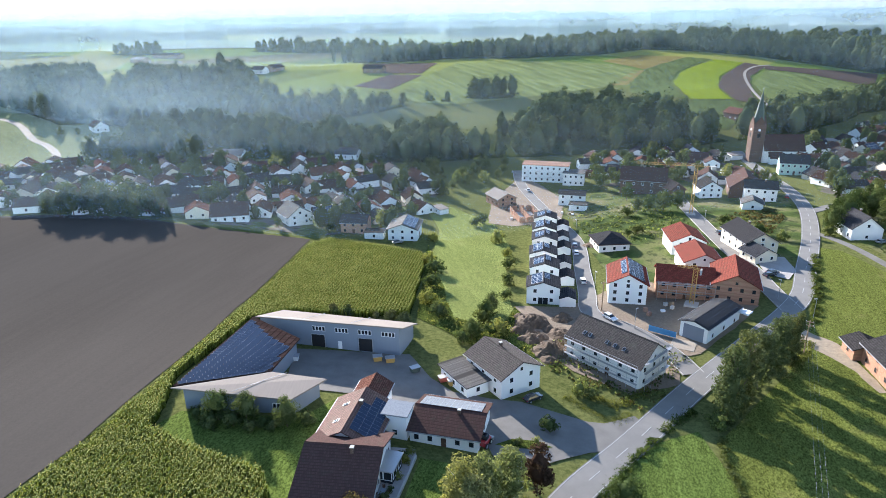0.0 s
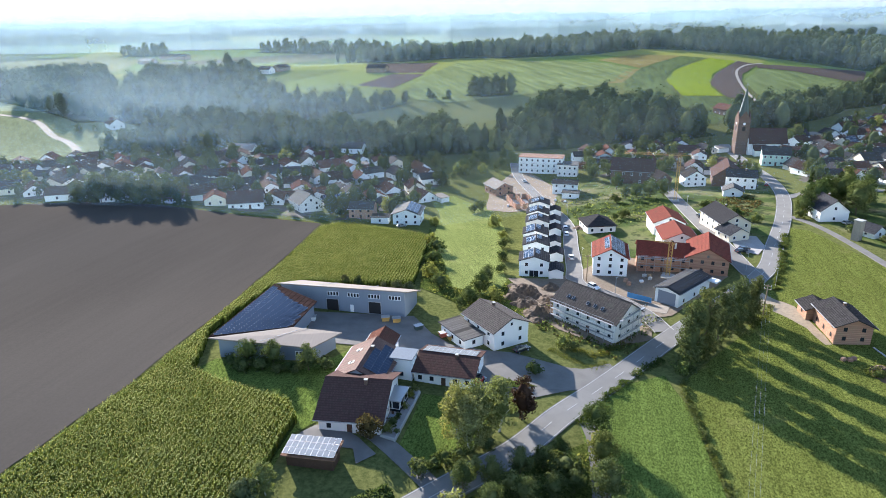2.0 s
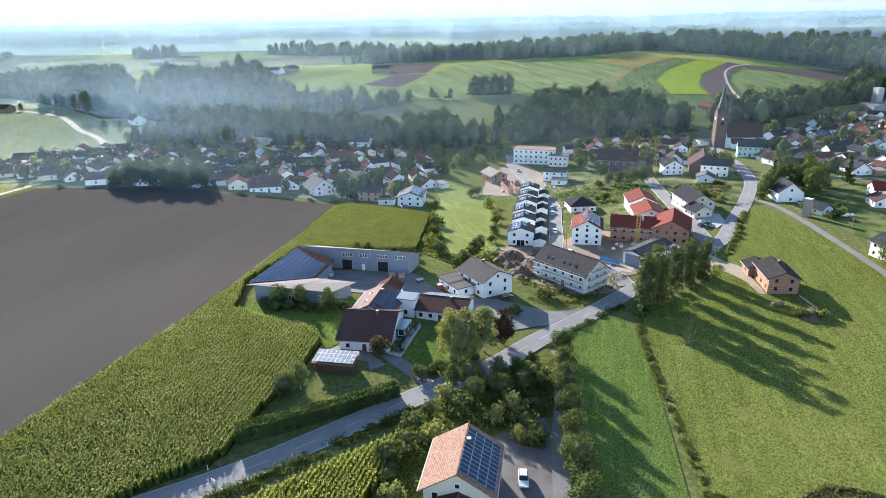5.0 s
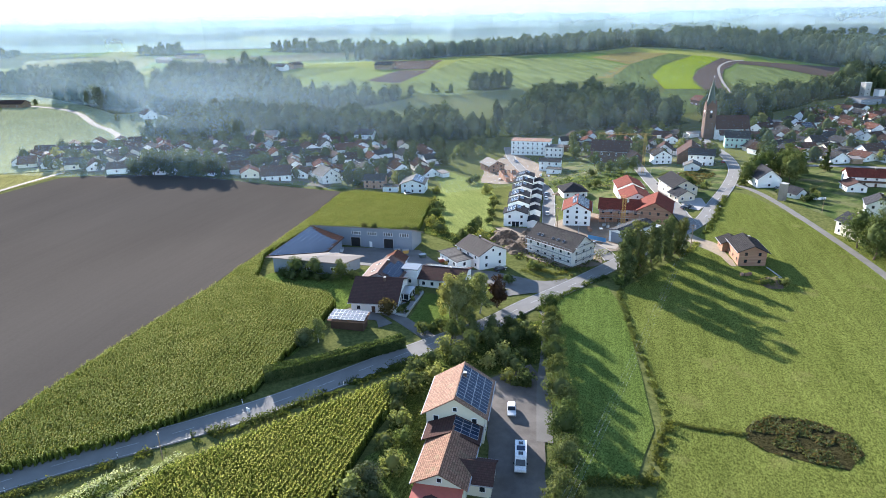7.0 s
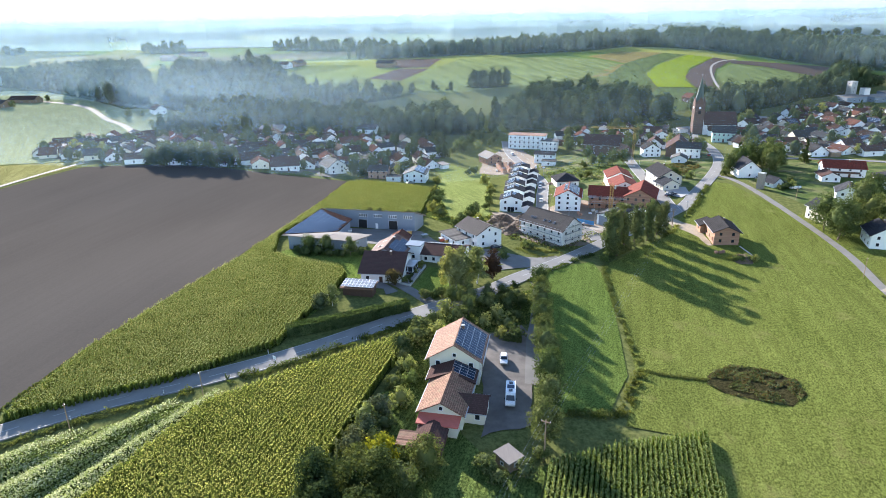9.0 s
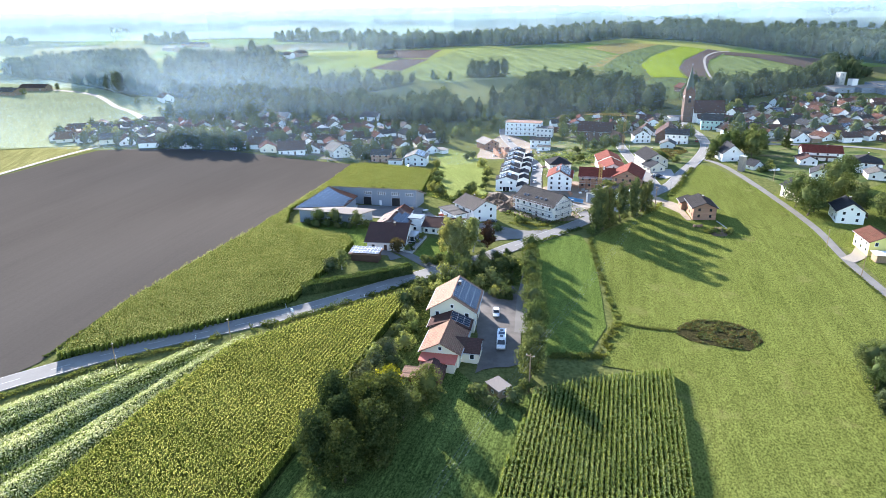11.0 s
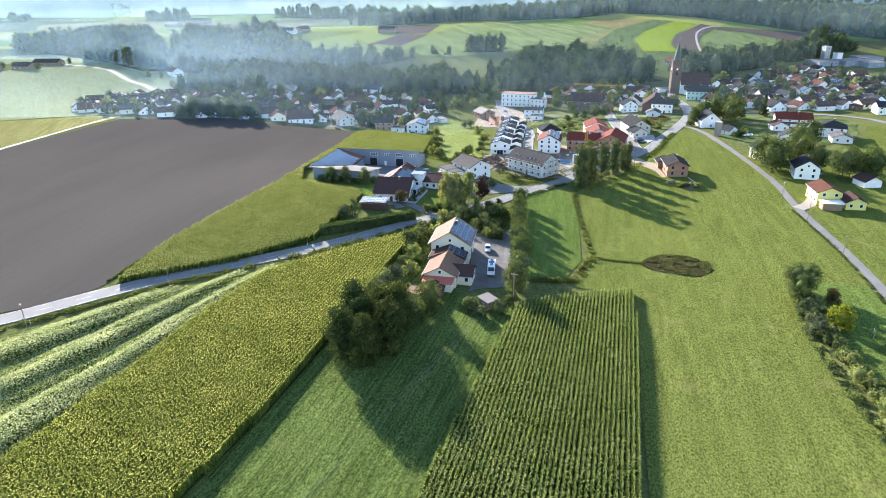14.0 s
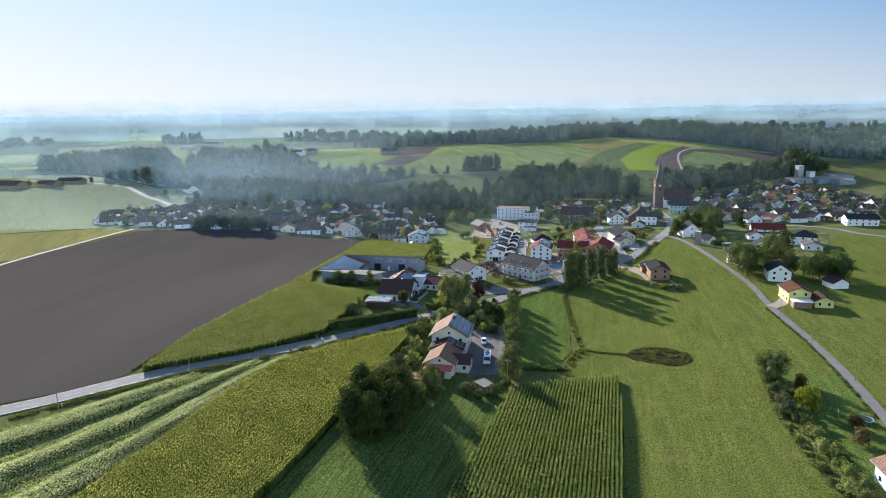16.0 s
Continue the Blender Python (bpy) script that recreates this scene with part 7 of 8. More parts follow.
def woods(poly, gap, label, lo, hi, cards, size, seed, conifer=0.25, wide=0.36, thin=0.0, spots=None):
    """A wood seen from afar: every tree a stem and a ragged crown, all in one mesh."""
    g = np.random.default_rng(seed)
    xs, ys = [p[0] for p in poly], [p[1] for p in poly]
    U, V = np.meshgrid(np.arange(min(xs), max(xs), gap), np.arange(min(ys), max(ys), gap))
    px, py = U.ravel() + g.uniform(-0.45, 0.45, U.size) * gap, V.ravel() + g.uniform(-0.45, 0.45, U.size) * gap
    ok = inside(px, py, poly)
    if thin:
        ok &= np.array([noise.noise((x * 0.016, y * 0.03, seed + 9.0)) for x, y in zip(px, py)]) > -thin
    for cx, cy, r in CLEARINGS:
        ok &= np.hypot(px - cx, py - cy) > r
    px, py = px[ok], py[ok]
    if spots:
        px, py = np.array([p[0] for p in spots]), np.array([p[1] for p in spots])
    n = len(px)
    h = (lo * 0.62 + (hi * 1.12 - lo * 0.62) * g.random(n) ** 0.8) * (1 + 0.28 * np.array([noise.noise((x * 0.02, y * 0.02, seed)) for x, y in zip(px, py)]))
    con = np.array([noise.noise((x * 0.015, y * 0.015, seed + 5.0)) for x, y in zip(px, py)]) + g.normal(0, 0.25, n) > 0.75 - conifer
    z = height(px, py)
    pts, top = [], []
    broad = g.uniform(0.8, 1.25, n)
    for i in range(n):
        p, face = crown_points(g, cards, h[i], h[i] * (0.22 if con[i] else wide * broad[i]), 0.02 * h[i], 12 if not con[i] else 22, "cone" if con[i] else "round")
        pts.append(p + (px[i], py[i], z[i]))
        top.append(face)
    p = np.concatenate(pts)
    v = leaves(g, p, np.full(len(p), size), 0.0, 1.3, np.concatenate(top), 0.35)
    kind = np.repeat(con.astype(int), cards)
    faces = [quads(len(p))]
    vs, kinds, at = [v], [kind], len(v)
    for i in range(n):
        r = h[i] * (0.17 if con[i] else wide * 0.78)
        cv, cf = core_faces(g, (px[i], py[i], z[i] + 0.5 * h[i]), r, 0.44 * h[i])
        vs.append(cv)
        faces.append(cf + at)
        kinds.append(np.full(len(cf), int(con[i])))
        at += len(cv)
    # stems: three narrow sides each
    a = np.array([0, 2.1, 4.2])
    ring = np.stack([np.cos(a), np.sin(a)], -1) * 0.3
    st = []
    for k in range(3):
        b, c = ring[k], ring[(k + 1) % 3]
        st.append(np.stack([np.c_[px + b[0], py + b[1], z - 0.5], np.c_[px + c[0], py + c[1], z - 0.5], np.c_[px + c[0] * 0.4, py + c[1] * 0.4, z + 0.7 * h], np.c_[px + b[0] * 0.4, py + b[1] * 0.4, z + 0.7 * h]], 1).reshape(-1, 3))
    st = np.concatenate(st)
    vs.append(st)
    faces.append(quads(len(st) // 4) + at)
    v, f = np.concatenate(vs), np.concatenate(faces)
    m = np.concatenate(kinds + [np.full(len(st) // 4, 2)])
    tagged(new("woodland", cloud([M_WOODS, M_NEEDLE, M_BARK], v, f, m, "woodland")), label, "wood", kind="stuff")
    if not spots:
        sheet("forest_floor", poly, 0.5, M_UNDER, "leafy woodland floor darkened to stand in for tree shade", "ground", 14, 2.0)


woods([(-215, 376), (-183, 384), (-124, 374), (-72, 396), (-32, 378), (2, 384), (44, 392), (83, 392), (124, 400), (156, 394), (186, 402), (170, 425), (110, 440), (60, 452), (10, 462), (-36, 452), (-81, 466), (-120, 470), (-170, 450), (-205, 430)], 7.5, "hazy belt of mixed trees behind the village", 11, 18, 105, 1.3, 31, 0.2, thin=0.18)
woods([(65, 468), (90, 450), (116, 436), (150, 430), (172, 434), (172, 446), (150, 480), (126, 492), (90, 496), (70, 486)], 7.0, "dense dark grove on the slope", 15, 20, 130, 1.4, 32, -0.1)
woods([(22, 566), (30, 560), (45, 556), (63, 556), (66, 568), (45, 578), (25, 576)], 7.0, "small round copse in the pasture", 10, 15, 130, 1.3, 33, -0.2)
woods([(190, 402), (222, 404), (256, 428), (300, 466), (325, 492), (392, 528), (440, 560), (420, 590), (385, 560), (325, 515), (290, 490), (250, 460), (205, 432)], 7.5, "leafy wood behind the church and the houses", 13, 19, 105, 1.35, 34, -0.05)
woods([(-462, 634), (-335, 526), (-290, 484), (-264, 494), (-250, 500), (-290, 560), (-330, 640), (-380, 730), (-460, 800), (-560, 800), (-560, 700)], 10.0, "misty wood on the valley side", 14, 20, 80, 1.7, 35, 0.3, thin=0.22)
woods([(-200, 440), (-248, 488), (-292, 566), (-320, 640), (-330, 720), (-280, 780), (-225, 755), (-200, 690), (-172, 622), (-116, 545), (-60, 552), (-24, 552), (-50, 530), (-110, 500), (-150, 470)], 9.0, "hazy mixed wood reaching up the slope", 13, 19, 85, 1.6, 36, 0.25, thin=0.2)
woods([(-150, 880), (-60, 800), (12, 806), (79, 748), (143, 740), (176, 738), (243, 778), (335, 715), (384, 672), (428, 638), (520, 610), (640, 640), (660, 800), (480, 860), (360, 900), (240, 960), (60, 1000), (-80, 960)], 13.0, "long dark forest along the hill crest", 15, 21, 60, 2.1, 37, 0.35)
woods([(-656, 1320), (-600, 1300), (-556, 1300), (-560, 1350), (-640, 1370)], 14.0, "small wood on the far rise", 16, 22, 70, 2.4, 38, 0.2)
woods([(-388, 1350), (-300, 1300), (-215, 1268), (-140, 1250), (-60, 1290), (-200, 1360), (-330, 1400)], 16.0, "hazy wood strip far off", 16, 22, 60, 2.6, 39, 0.3)
for i, (cx, cy, rx, ry) in enumerate(((-900, 1750, 330, 90), (-300, 2050, 420, 100), (450, 1750, 420, 130), (1100, 1500, 380, 150), (1500, 2300, 500, 160), (-1600, 2400, 500, 130), (200, 2800, 700, 120), (-700, 3200, 800, 130), (1900, 3000, 700, 150), (900, 1080, 200, 120), (-1100, 1300, 200, 70))):
    ring = [(cx + rx * math.cos(a * 0.45) * (1 + 0.25 * math.sin(3 * a + i)), cy + ry * math.sin(a * 0.45) * (1 + 0.3 * math.cos(2 * a + i))) for a in range(14)]
    woods(ring, 15.0 + 0.004 * cy, "blue-hazed forest on a distant ridge", 15, 19, 14, 5.0, 50 + i, 0.1, 0.6)
for k, (x, y) in enumerate(((5, 560), (-8, 566), (235, 470), (245, 478), (228, 462))):
    woods([(x - 4, y - 4), (x + 4, y - 4), (x + 4, y + 4), (x - 4, y + 4)], 4.0, "few lone trees in the pasture", 7, 10, 60, 1.0, 70 + k, -0.4)


for k, spots in enumerate(FAR_TREES):
    woods([(0, 0), (1, 0), (1, 1)], 9.0, "many green garden trees between the village houses", 6, 10, 150, 0.8, 80 + k, 0.12, 0.4, spots=spots)


def hedge(pts, w, h, label, mat, seed, dens=26, name="hedge"):
    """A clipped hedge: a dense band of leaves over a dark core."""
    g = np.random.default_rng(seed)
    line = spline(pts, 1.5)
    ob = thing(name, Matrix.Identity(4), label, "hedge")
    core = MB(mat)
    for a, b in zip(line, line[1:]):
        d = (b - a).normalized()
        nrm = Vector((-d.y, d.x)) * (w * 0.38)
        za, zb = ground_at(a.x, a.y), ground_at(b.x, b.y)
        core.solid([(*(a - nrm), za - 0.2), (*(b - nrm), zb - 0.2), (*(b + nrm), zb - 0.2), (*(a + nrm), za - 0.2)], [(*(a - nrm * 0.8), za + h * 0.86), (*(b - nrm * 0.8), zb + h * 0.86), (*(b + nrm * 0.8), zb + h * 0.86), (*(a + nrm * 0.8), za + h * 0.86)])
    part("core", core, ob)
    L = [i for i in range(len(line) - 1)]
    n = int(len(L) * 1.5 * dens * (h + w))
    i = g.integers(0, len(L), n)
    f = g.random(n)
    A, B = np.array([tuple(p) for p in line])[i], np.array([tuple(p) for p in line])[i + 1]
    q = A + (B - A) * f[:, None]
    d = (B - A) / np.linalg.norm(B - A, axis=1, keepdims=True)
    t = g.uniform(-1, 1, n)
    side = g.random(n) < 0.5
    off, zz = np.where(side, np.sign(t) * w * 0.45, t * w * 0.45), np.where(side, g.random(n) * h, h * 0.92)
    q = q + np.c_[-d[:, 1], d[:, 0]] * off[:, None]
    p = np.c_[q, height(q[:, 0], q[:, 1]) + zz] + g.normal(0, 0.1, (n, 3))
    part("leaves", cloud([mat], leaves(g, p, np.full(n, 0.32)), quads(n), None, "leaves"), ob)
    return ob


hedge([(-39.5, 46.5), (-28, 52), (-18, 57.5), (-10, 62.5)], 2.8, 3.2, "clipped dark green hedge along the road", M_LEAF, 1)
hedge([(14.5, 47.2), (19, 46.6)], 1.8, 1.4, "clipped garden hedge by the court", M_LEAF, 8, 26)


def verge(pts, w, h, label, seed, mats, dens=26, size=0.26):
    """A ragged band of weeds and tall grass, in clumps of uneven height."""
    g = np.random.default_rng(seed)
    line = np.array([tuple(p) for p in spline(pts, 1.0)])
    n = int(len(line) * w * dens * 2)
    i = g.integers(0, len(line) - 1, n)
    q = line[i] + (line[i + 1] - line[i]) * g.random(n)[:, None]
    d = line[i + 1] - line[i]
    d /= np.linalg.norm(d, axis=1, keepdims=True)
    q = q + np.c_[-d[:, 1], d[:, 0]] * (g.normal(0, 0.33 * w, n))[:, None]
    lump = np.array([noise.noise((x * 0.35, y * 0.35, seed)) for x, y in q])
    ok = lump > -0.25
    q, lump = q[ok], lump[ok]
    n = len(q)
    p = np.c_[q, height(q[:, 0], q[:, 1]) + 0.15 + h * g.random(n) * np.clip(0.5 + 1.4 * lump, 0.1, 1.5)]
    tagged(new("verge_weeds", cloud(mats, leaves(g, p, np.full(n, size)), quads(n), np.where(lump + g.normal(0, 0.2, n) > 0.15, 0, len(mats) - 1), "verge_weeds")), label, "weeds", kind="stuff")


PG, GP = [M_LEAF, M_WEED], [M_WEED, M_LEAF]
verge([(26, 86), (36, 98.5), (44, 106.5), (52, 113)], 1.8, 1.0, "low weedy verge along the road", 2, GP)
verge([(106, 163), (116, 182), (124, 196)], 2.2, 1.2, "low green growth along the road bend", 3, PG)
verge([(46.5, 38), (47.6, 55), (49.5, 75), (51.8, 96), (54, 104)], 1.5, 0.7, "overgrown weedy ditch edge", 4, PG)
verge([(45, 36), (52, 33.5), (60, 31.5)], 1.2, 0.6, "rough grassy ditch bank", 5, GP)
verge([(46, 35), (41, 27), (36, 17), (24, 16.5)], 2.2, 1.2, "rough reedy ditch bank", 6, PG)
verge([(124.4, 72), (119.4, 36), (114, 10), (107, -18)], 0.9, 0.5, "weedy verge of the farm lane", 7, GP)
verge([(-110, -14), (-92, -1), (-76, 10.5), (-62, 18.5), (-52, 24)], 1.8, 0.7, "rough grassy verge beside the road", 9, GP)
verge([(-48, 26.5), (-34, 34.5), (-16, 49), (-6, 57)], 2.6, 1.0, "rough weedy verge beside the road", 10, PG)
verge([(-86, 15), (-62, 28), (-42, 40)], 1.4, 0.5, "grassy verge below the maize", 12, PG)
verge([(-92, 14), (-86, 40), (-78, 66), (-68, 98), (-62, 130), (-56, 174), (-51, 224)], 0.8, 0.4, "grass margin between maize and soil", 13, GP)
verge([(91, 2), (86, -14), (82, -32), (78, -60)], 2.2, 0.9, "rough margin along the meadow hedge", 14, [M_LEAFPALE, M_LEAFGREY])


def tufts(poly, n, size, mats, label, seed, rise=0.35, name="tall_grass"):
    g = np.random.default_rng(seed)
    xs, ys = [p[0] for p in poly], [p[1] for p in poly]
    px, py = g.uniform(min(xs), max(xs), n * 3), g.uniform(min(ys), max(ys), n * 3)
    ok = inside(px, py, poly)
    px, py = px[ok][:n], py[ok][:n]
    keep = np.array([noise.noise((x * 0.25, y * 0.25, seed)) for x, y in zip(px, py)]) > -0.15
    px, py = px[keep], py[keep]
    p = np.c_[px, py, height(px, py) + g.uniform(0.1, rise, len(px))]
    v = leaves(g, p, np.full(len(p), size))
    tagged(new(name, cloud(mats, v, quads(len(p)), g.integers(0, len(mats), len(p)), name)), label, "grass", kind="stuff")


tufts([(59, 30), (63, 36), (68, 38), (75, 35), (79, 30), (78, 24), (73, 20), (66, 23), (61, 26)], 7200, 0.36, [M_LEAFGREY, M_LEAF, M_LEAFRUST], "dark sedge tussocks in the boggy hollow", 3, 0.5)
tufts([(-8, 158), (-1, 150), (8, 138), (20, 132), (24, 142), (20, 165), (14, 150), (2, 158), (-3, 200), (-6, 230)], 3500, 0.5, [M_LEAFPALE, M_LEAF], "rough tall grass on the bank", 4, 0.6)
tufts([(52, 126), (60, 133), (44, 152), (22, 140), (24, 128), (40, 112), (50, 120)], 2600, 0.5, [M_LEAFPALE, M_LEAF, M_LEAFRUST], "weeds round the building site", 5, 0.6)
tufts([(56, 225), (78, 222), (100, 240), (100, 275), (70, 285), (56, 262)], 2600, 0.6, [M_LEAFPALE, M_LEAF], "rough grass on the empty plot", 6, 0.7)
tufts([(112, 225), (122, 222), (140, 245), (140, 258), (120, 254)], 1600, 0.7, [M_LEAFRUST, M_LEAFGREY], "tall weeds on a fallow plot", 7, 0.9)
tufts([(-8, 48), (0, 62), (14, 72), (26, 80), (24, 58), (3, 46), (-6, 20), (-12, 26)], 2600, 0.4, [M_LEAFPALE, M_LEAF], "tall grass of the overgrown garden", 8, 0.5)

# ---- vehicles, poles and small things ----


def wheels(ob, xs, y, r, w):
    me = MB(M_RUBBER, M_ALU).tube((0, -w / 2, 0), (0, w / 2, 0), r, r, 14).tube((0, -w / 2 - 0.01, 0), (0, w / 2 + 0.01, 0), r * 0.6, r * 0.6, 10, 1).mesh("wheel")
    for x in xs:
        for s in (-1, 1):
            part("wheel", me, ob, at=Matrix.Translation((x, s * y, r)))


def car(x, y, rz, paint, word):
    ob = thing("car", place(x, y, rz, 1.0, 0.23), "%s parked car" % word + " on the asphalt", "car")
    side = [(-2.1, 0.35), (2.1, 0.35), (2.15, 0.7), (1.2, 0.92), (-1.9, 0.95), (-2.15, 0.75)]
    part("body", MB(paint).solid([(a, -0.86, b) for a, b in side], [(a, 0.86, b) for a, b in side]), ob)
    part("cabin", MB(M_GLASS).solid([(-1.85, -0.8, 0.95), (0.95, -0.8, 0.95), (0.95, 0.8, 0.95), (-1.85, 0.8, 0.95)], [(-1.5, -0.62, 1.42), (0.2, -0.62, 1.42), (0.2, 0.62, 1.42), (-1.5, 0.62, 1.42)]), ob, "dark glazed cabin")
    part("car_roof", MB(paint).chamfer(-1.55, -0.66, 1.40, 0.25, 0.66, 1.48, 0.04), ob)
    for s in (-1, 1):
        part("headlight", MB(M_FRAME).box(2.05, s * 0.62 - 0.16, 0.6, 2.16, s * 0.62 + 0.16, 0.74), ob)
        part("tail_light", MB(M_CARRED).box(-2.17, s * 0.66 - 0.14, 0.66, -2.05, s * 0.66 + 0.14, 0.82), ob)
    wheels(ob, (-1.3, 1.3), 0.8, 0.32, 0.2)
    return ob


def camper(x, y, rz):
    """A white high-roofed camper van with roof hatches and a solar panel."""
    ob = thing("camper_van", place(x, y, rz, 1.0, 0.2), "white high-roofed camper van with roof hatches", "camper van")
    side = [(-3.3, 0.4), (3.0, 0.4), (3.3, 0.75), (3.2, 1.15), (2.35, 1.35), (1.75, 2.35), (1.4, 2.7), (-3.2, 2.72), (-3.35, 2.5)]
    part("body", MB(M_CARWHITE).solid([(a, -1.03, b) for a, b in side], [(a, 1.03, b) for a, b in side]), ob)
    part("windscreen", MB(M_GLASS).solid([(2.36, -0.9, 1.38), (2.36, 0.9, 1.38), (1.8, 0.82, 2.3), (1.8, -0.82, 2.3)], [(2.42, -0.9, 1.41), (2.42, 0.9, 1.41), (1.86, 0.82, 2.33), (1.86, -0.82, 2.33)]), ob)
    for s in (-1, 1):
        part("side_window", MB(M_GLASS).box(0.9, s * 1.03 - 0.015, 1.4, 1.75, s * 1.03 + 0.015, 2.05), ob)
        part("side_window", MB(M_GLASS).box(-2.4, s * 1.03 - 0.015, 1.5, -1.1, s * 1.03 + 0.015, 2.0), ob)
        part("headlight", MB(M_FRAME).box(3.1, s * 0.78 - 0.17, 0.85, 3.27, s * 0.78 + 0.17, 1.1), ob)
        part("mirror", MB(M_RUBBER).box(1.9, s * 1.2 - 0.12, 1.4, 2.05, s * 1.2 + 0.12, 1.75), ob)
    for a, b in ((-2.3, 0.0), (0.6, 0.0)):
        part("roof_hatch", MB(M_GLASS).chamfer(a - 0.4, b - 0.4, 2.71, a + 0.4, b + 0.4, 2.84, 0.05), ob)
    part("solar_panel", MB(M_PV).box(-1.5, -0.75, 2.72, -0.2, 0.75, 2.78), ob)
    wheels(ob, (-2.1, 2.1), 0.92, 0.36, 0.24)
    return ob


camper(13.6, 20.6, -97)
car(13.6, 36.5, -95, M_CARWHITE, "small white")
for x, y, rz, pt, wd in ((45, 156, -60, M_CARWHITE, "white"), (43.8, 184, 83, M_CARWHITE, "white"), (47.6, 213, 82, M_CARWHITE, "white"), (49.0, 222, 82, M_CARGREY, "silver"), (100.6, 180, 20, M_CARDARK, "dark"), (102.5, 182, 20, M_CARDARK, "dark"), (157, 277, 60, M_CARRED, "red"), (18.0, 115.4, 32, M_CARDARK, "dark"), (103.2, 216, 84, M_CARGREY, "silver"), (104.5, 226, 84, M_CARDARK, "dark"), (150, 276, -20, M_CARDARK, "dark"), (153, 206.5, 10, M_CARGREY, "silver"), (44.5, 318, 96, M_CARWHITE, "white"), (-18, 232, 20, M_CARGREY, "silver")):
    car(x, y, rz, pt, wd)


def power_pole(x, y, rz, h=9.0, arms=1):
    ob = thing("power_pole", place(x, y, rz), "weathered wooden power pole with a crossarm", "power pole", "power poles")
    part("mast", MB(M_WOOD).tube((0, 0, -0.5), (0, 0, h), 0.17, 0.12, 8), ob)
    for k in range(arms):
        arm = part("crossarm", MB(M_WOOD).box(-0.9, -0.08, h - 0.5 - k * 0.9, 0.9, 0.08, h - 0.34 - k * 0.9), ob)
        for s in (-0.8, 0.0, 0.8):
            part("insulator", MB(M_FRAME).tube((s, 0, h - 0.34 - k * 0.9), (s, 0, h - 0.12 - k * 0.9), 0.06, 0.05, 6), arm)
    return ob


power_pole(17.8, 1.4, -27)
power_pole(85.8, 133.5, -35, 9.0, 2)
power_pole(-34.0, -98.0, -27)
for x, y, rz, h in ((-51, 20.5, 60, 6.5), (-73, 9.5, 60, 6.5), (-100, -9.5, 60, 6.5), (127.2, 84, 10, 6.5), (118.5, 30, 10, 6.5), (115.8, 4, 10, 6.5), (124, 60, 10, 6.5), (150.5, 168, 10, 6.5)):
    ob = thing("telephone_pole", place(x, y, rz), "slim wooden telephone pole by the road", "telephone pole", "telephone poles")
    part("mast", MB(M_WOOD).tube((0, 0, -0.4), (0, 0, h), 0.12, 0.08, 7), ob)
    part("crossarm", MB(M_STEEL).box(-0.3, -0.04, h - 0.35, 0.3, 0.04, h - 0.28), ob)


def wire(a, b, sag, name="power_line"):
    """One hanging conductor between two poles, in one unbroken skin."""
    n, k, r = 14, 4, 0.008
    a, b = Vector(a), Vector(b)
    side = (b - a).cross(Vector((0, 0, 1))).normalized()
    mb = MB(M_GREYCLAD)
    for i in range(n + 1):
        f = i / n
        p = a.lerp(b, f) - Vector((0, 0, sag * 4 * f * (1 - f)))
        for j in range(k):
            c = 2 * math.pi * j / k
            mb.v.append(tuple(p + side * r * math.cos(c) + Vector((0, 0, r * math.sin(c)))))
    mb.f = [(i * k + j, i * k + (j + 1) % k, (i + 1) * k + (j + 1) % k, (i + 1) * k + j) for i in range(n) for j in range(k)]
    mb.m = [0] * len(mb.f)
    return tagged(new(name, mb.mesh(name)), "thin sagging power line between poles", "power line", "power lines")


def pole_top(x, y, rz, s, h=9.0):
    return (x + s * math.cos(radians(rz)), y + s * math.sin(radians(rz)), ground_at(x, y) + h - 0.12)


for s in (-0.8, 0.0, 0.8):
    wire(pole_top(17.8, 1.4, -27, s), pole_top(85.8, 133.5, -35, s), 2.2)
    wire(pole_top(17.8, 1.4, -27, s), pole_top(-34, -98, -27, s), 1.8)


def crane(x, y, rz, h, jib, label):
    """A lattice tower crane: mast, jib, counter jib and tie."""
    ob = thing("tower_crane", place(x, y, rz), label, "crane")
    mast, w = MB(M_CRANE), 0.55
    for a in (-w, w):
        for b in (-w, w):
            mast.tube((a, b, -0.3), (a, b, h), 0.08, 0.08, 4)
    k = 0
    z = 0.0
    while z < h - 1.1:
        for p, q in (((-w, -w), (w, -w)), ((w, -w), (w, w)), ((w, w), (-w, w)), ((-w, w), (-w, -w))):
            mast.tube((*p, z), (*q, z + 1.1), 0.045, 0.045, 4)
        z += 1.1
    part("mast", mast, ob)
    j = MB(M_CRANE)
    for b in (-0.5, 0.5):
        j.tube((-0.3 * jib, b, h + 0.2), (jib, b, h + 0.2), 0.06, 0.06, 4)
    j.tube((-0.1 * jib, 0, h + 1.2), (jib, 0, h + 1.0), 0.06, 0.06, 4)
    t = -0.1 * jib
    while t < jib - 1.2:
        for b in (-0.5, 0.5):
            j.tube((t, b, h + 0.2), (t + 0.6, 0, h + 1.1), 0.035, 0.035, 4).tube((t + 0.6, 0, h + 1.1), (t + 1.2, b, h + 0.2), 0.035, 0.035, 4)
        t += 1.2
    part("jib", j, ob)
    part("counterweight", MB(M_CONCRETE).box(-0.32 * jib, -0.7, h - 1.2, -0.24 * jib, 0.7, h + 0.3), ob)
    part("base", MB(M_CONCRETE).box(-1.8, -1.8, -0.4, 1.8, 1.8, 0.6), ob)
    return ob


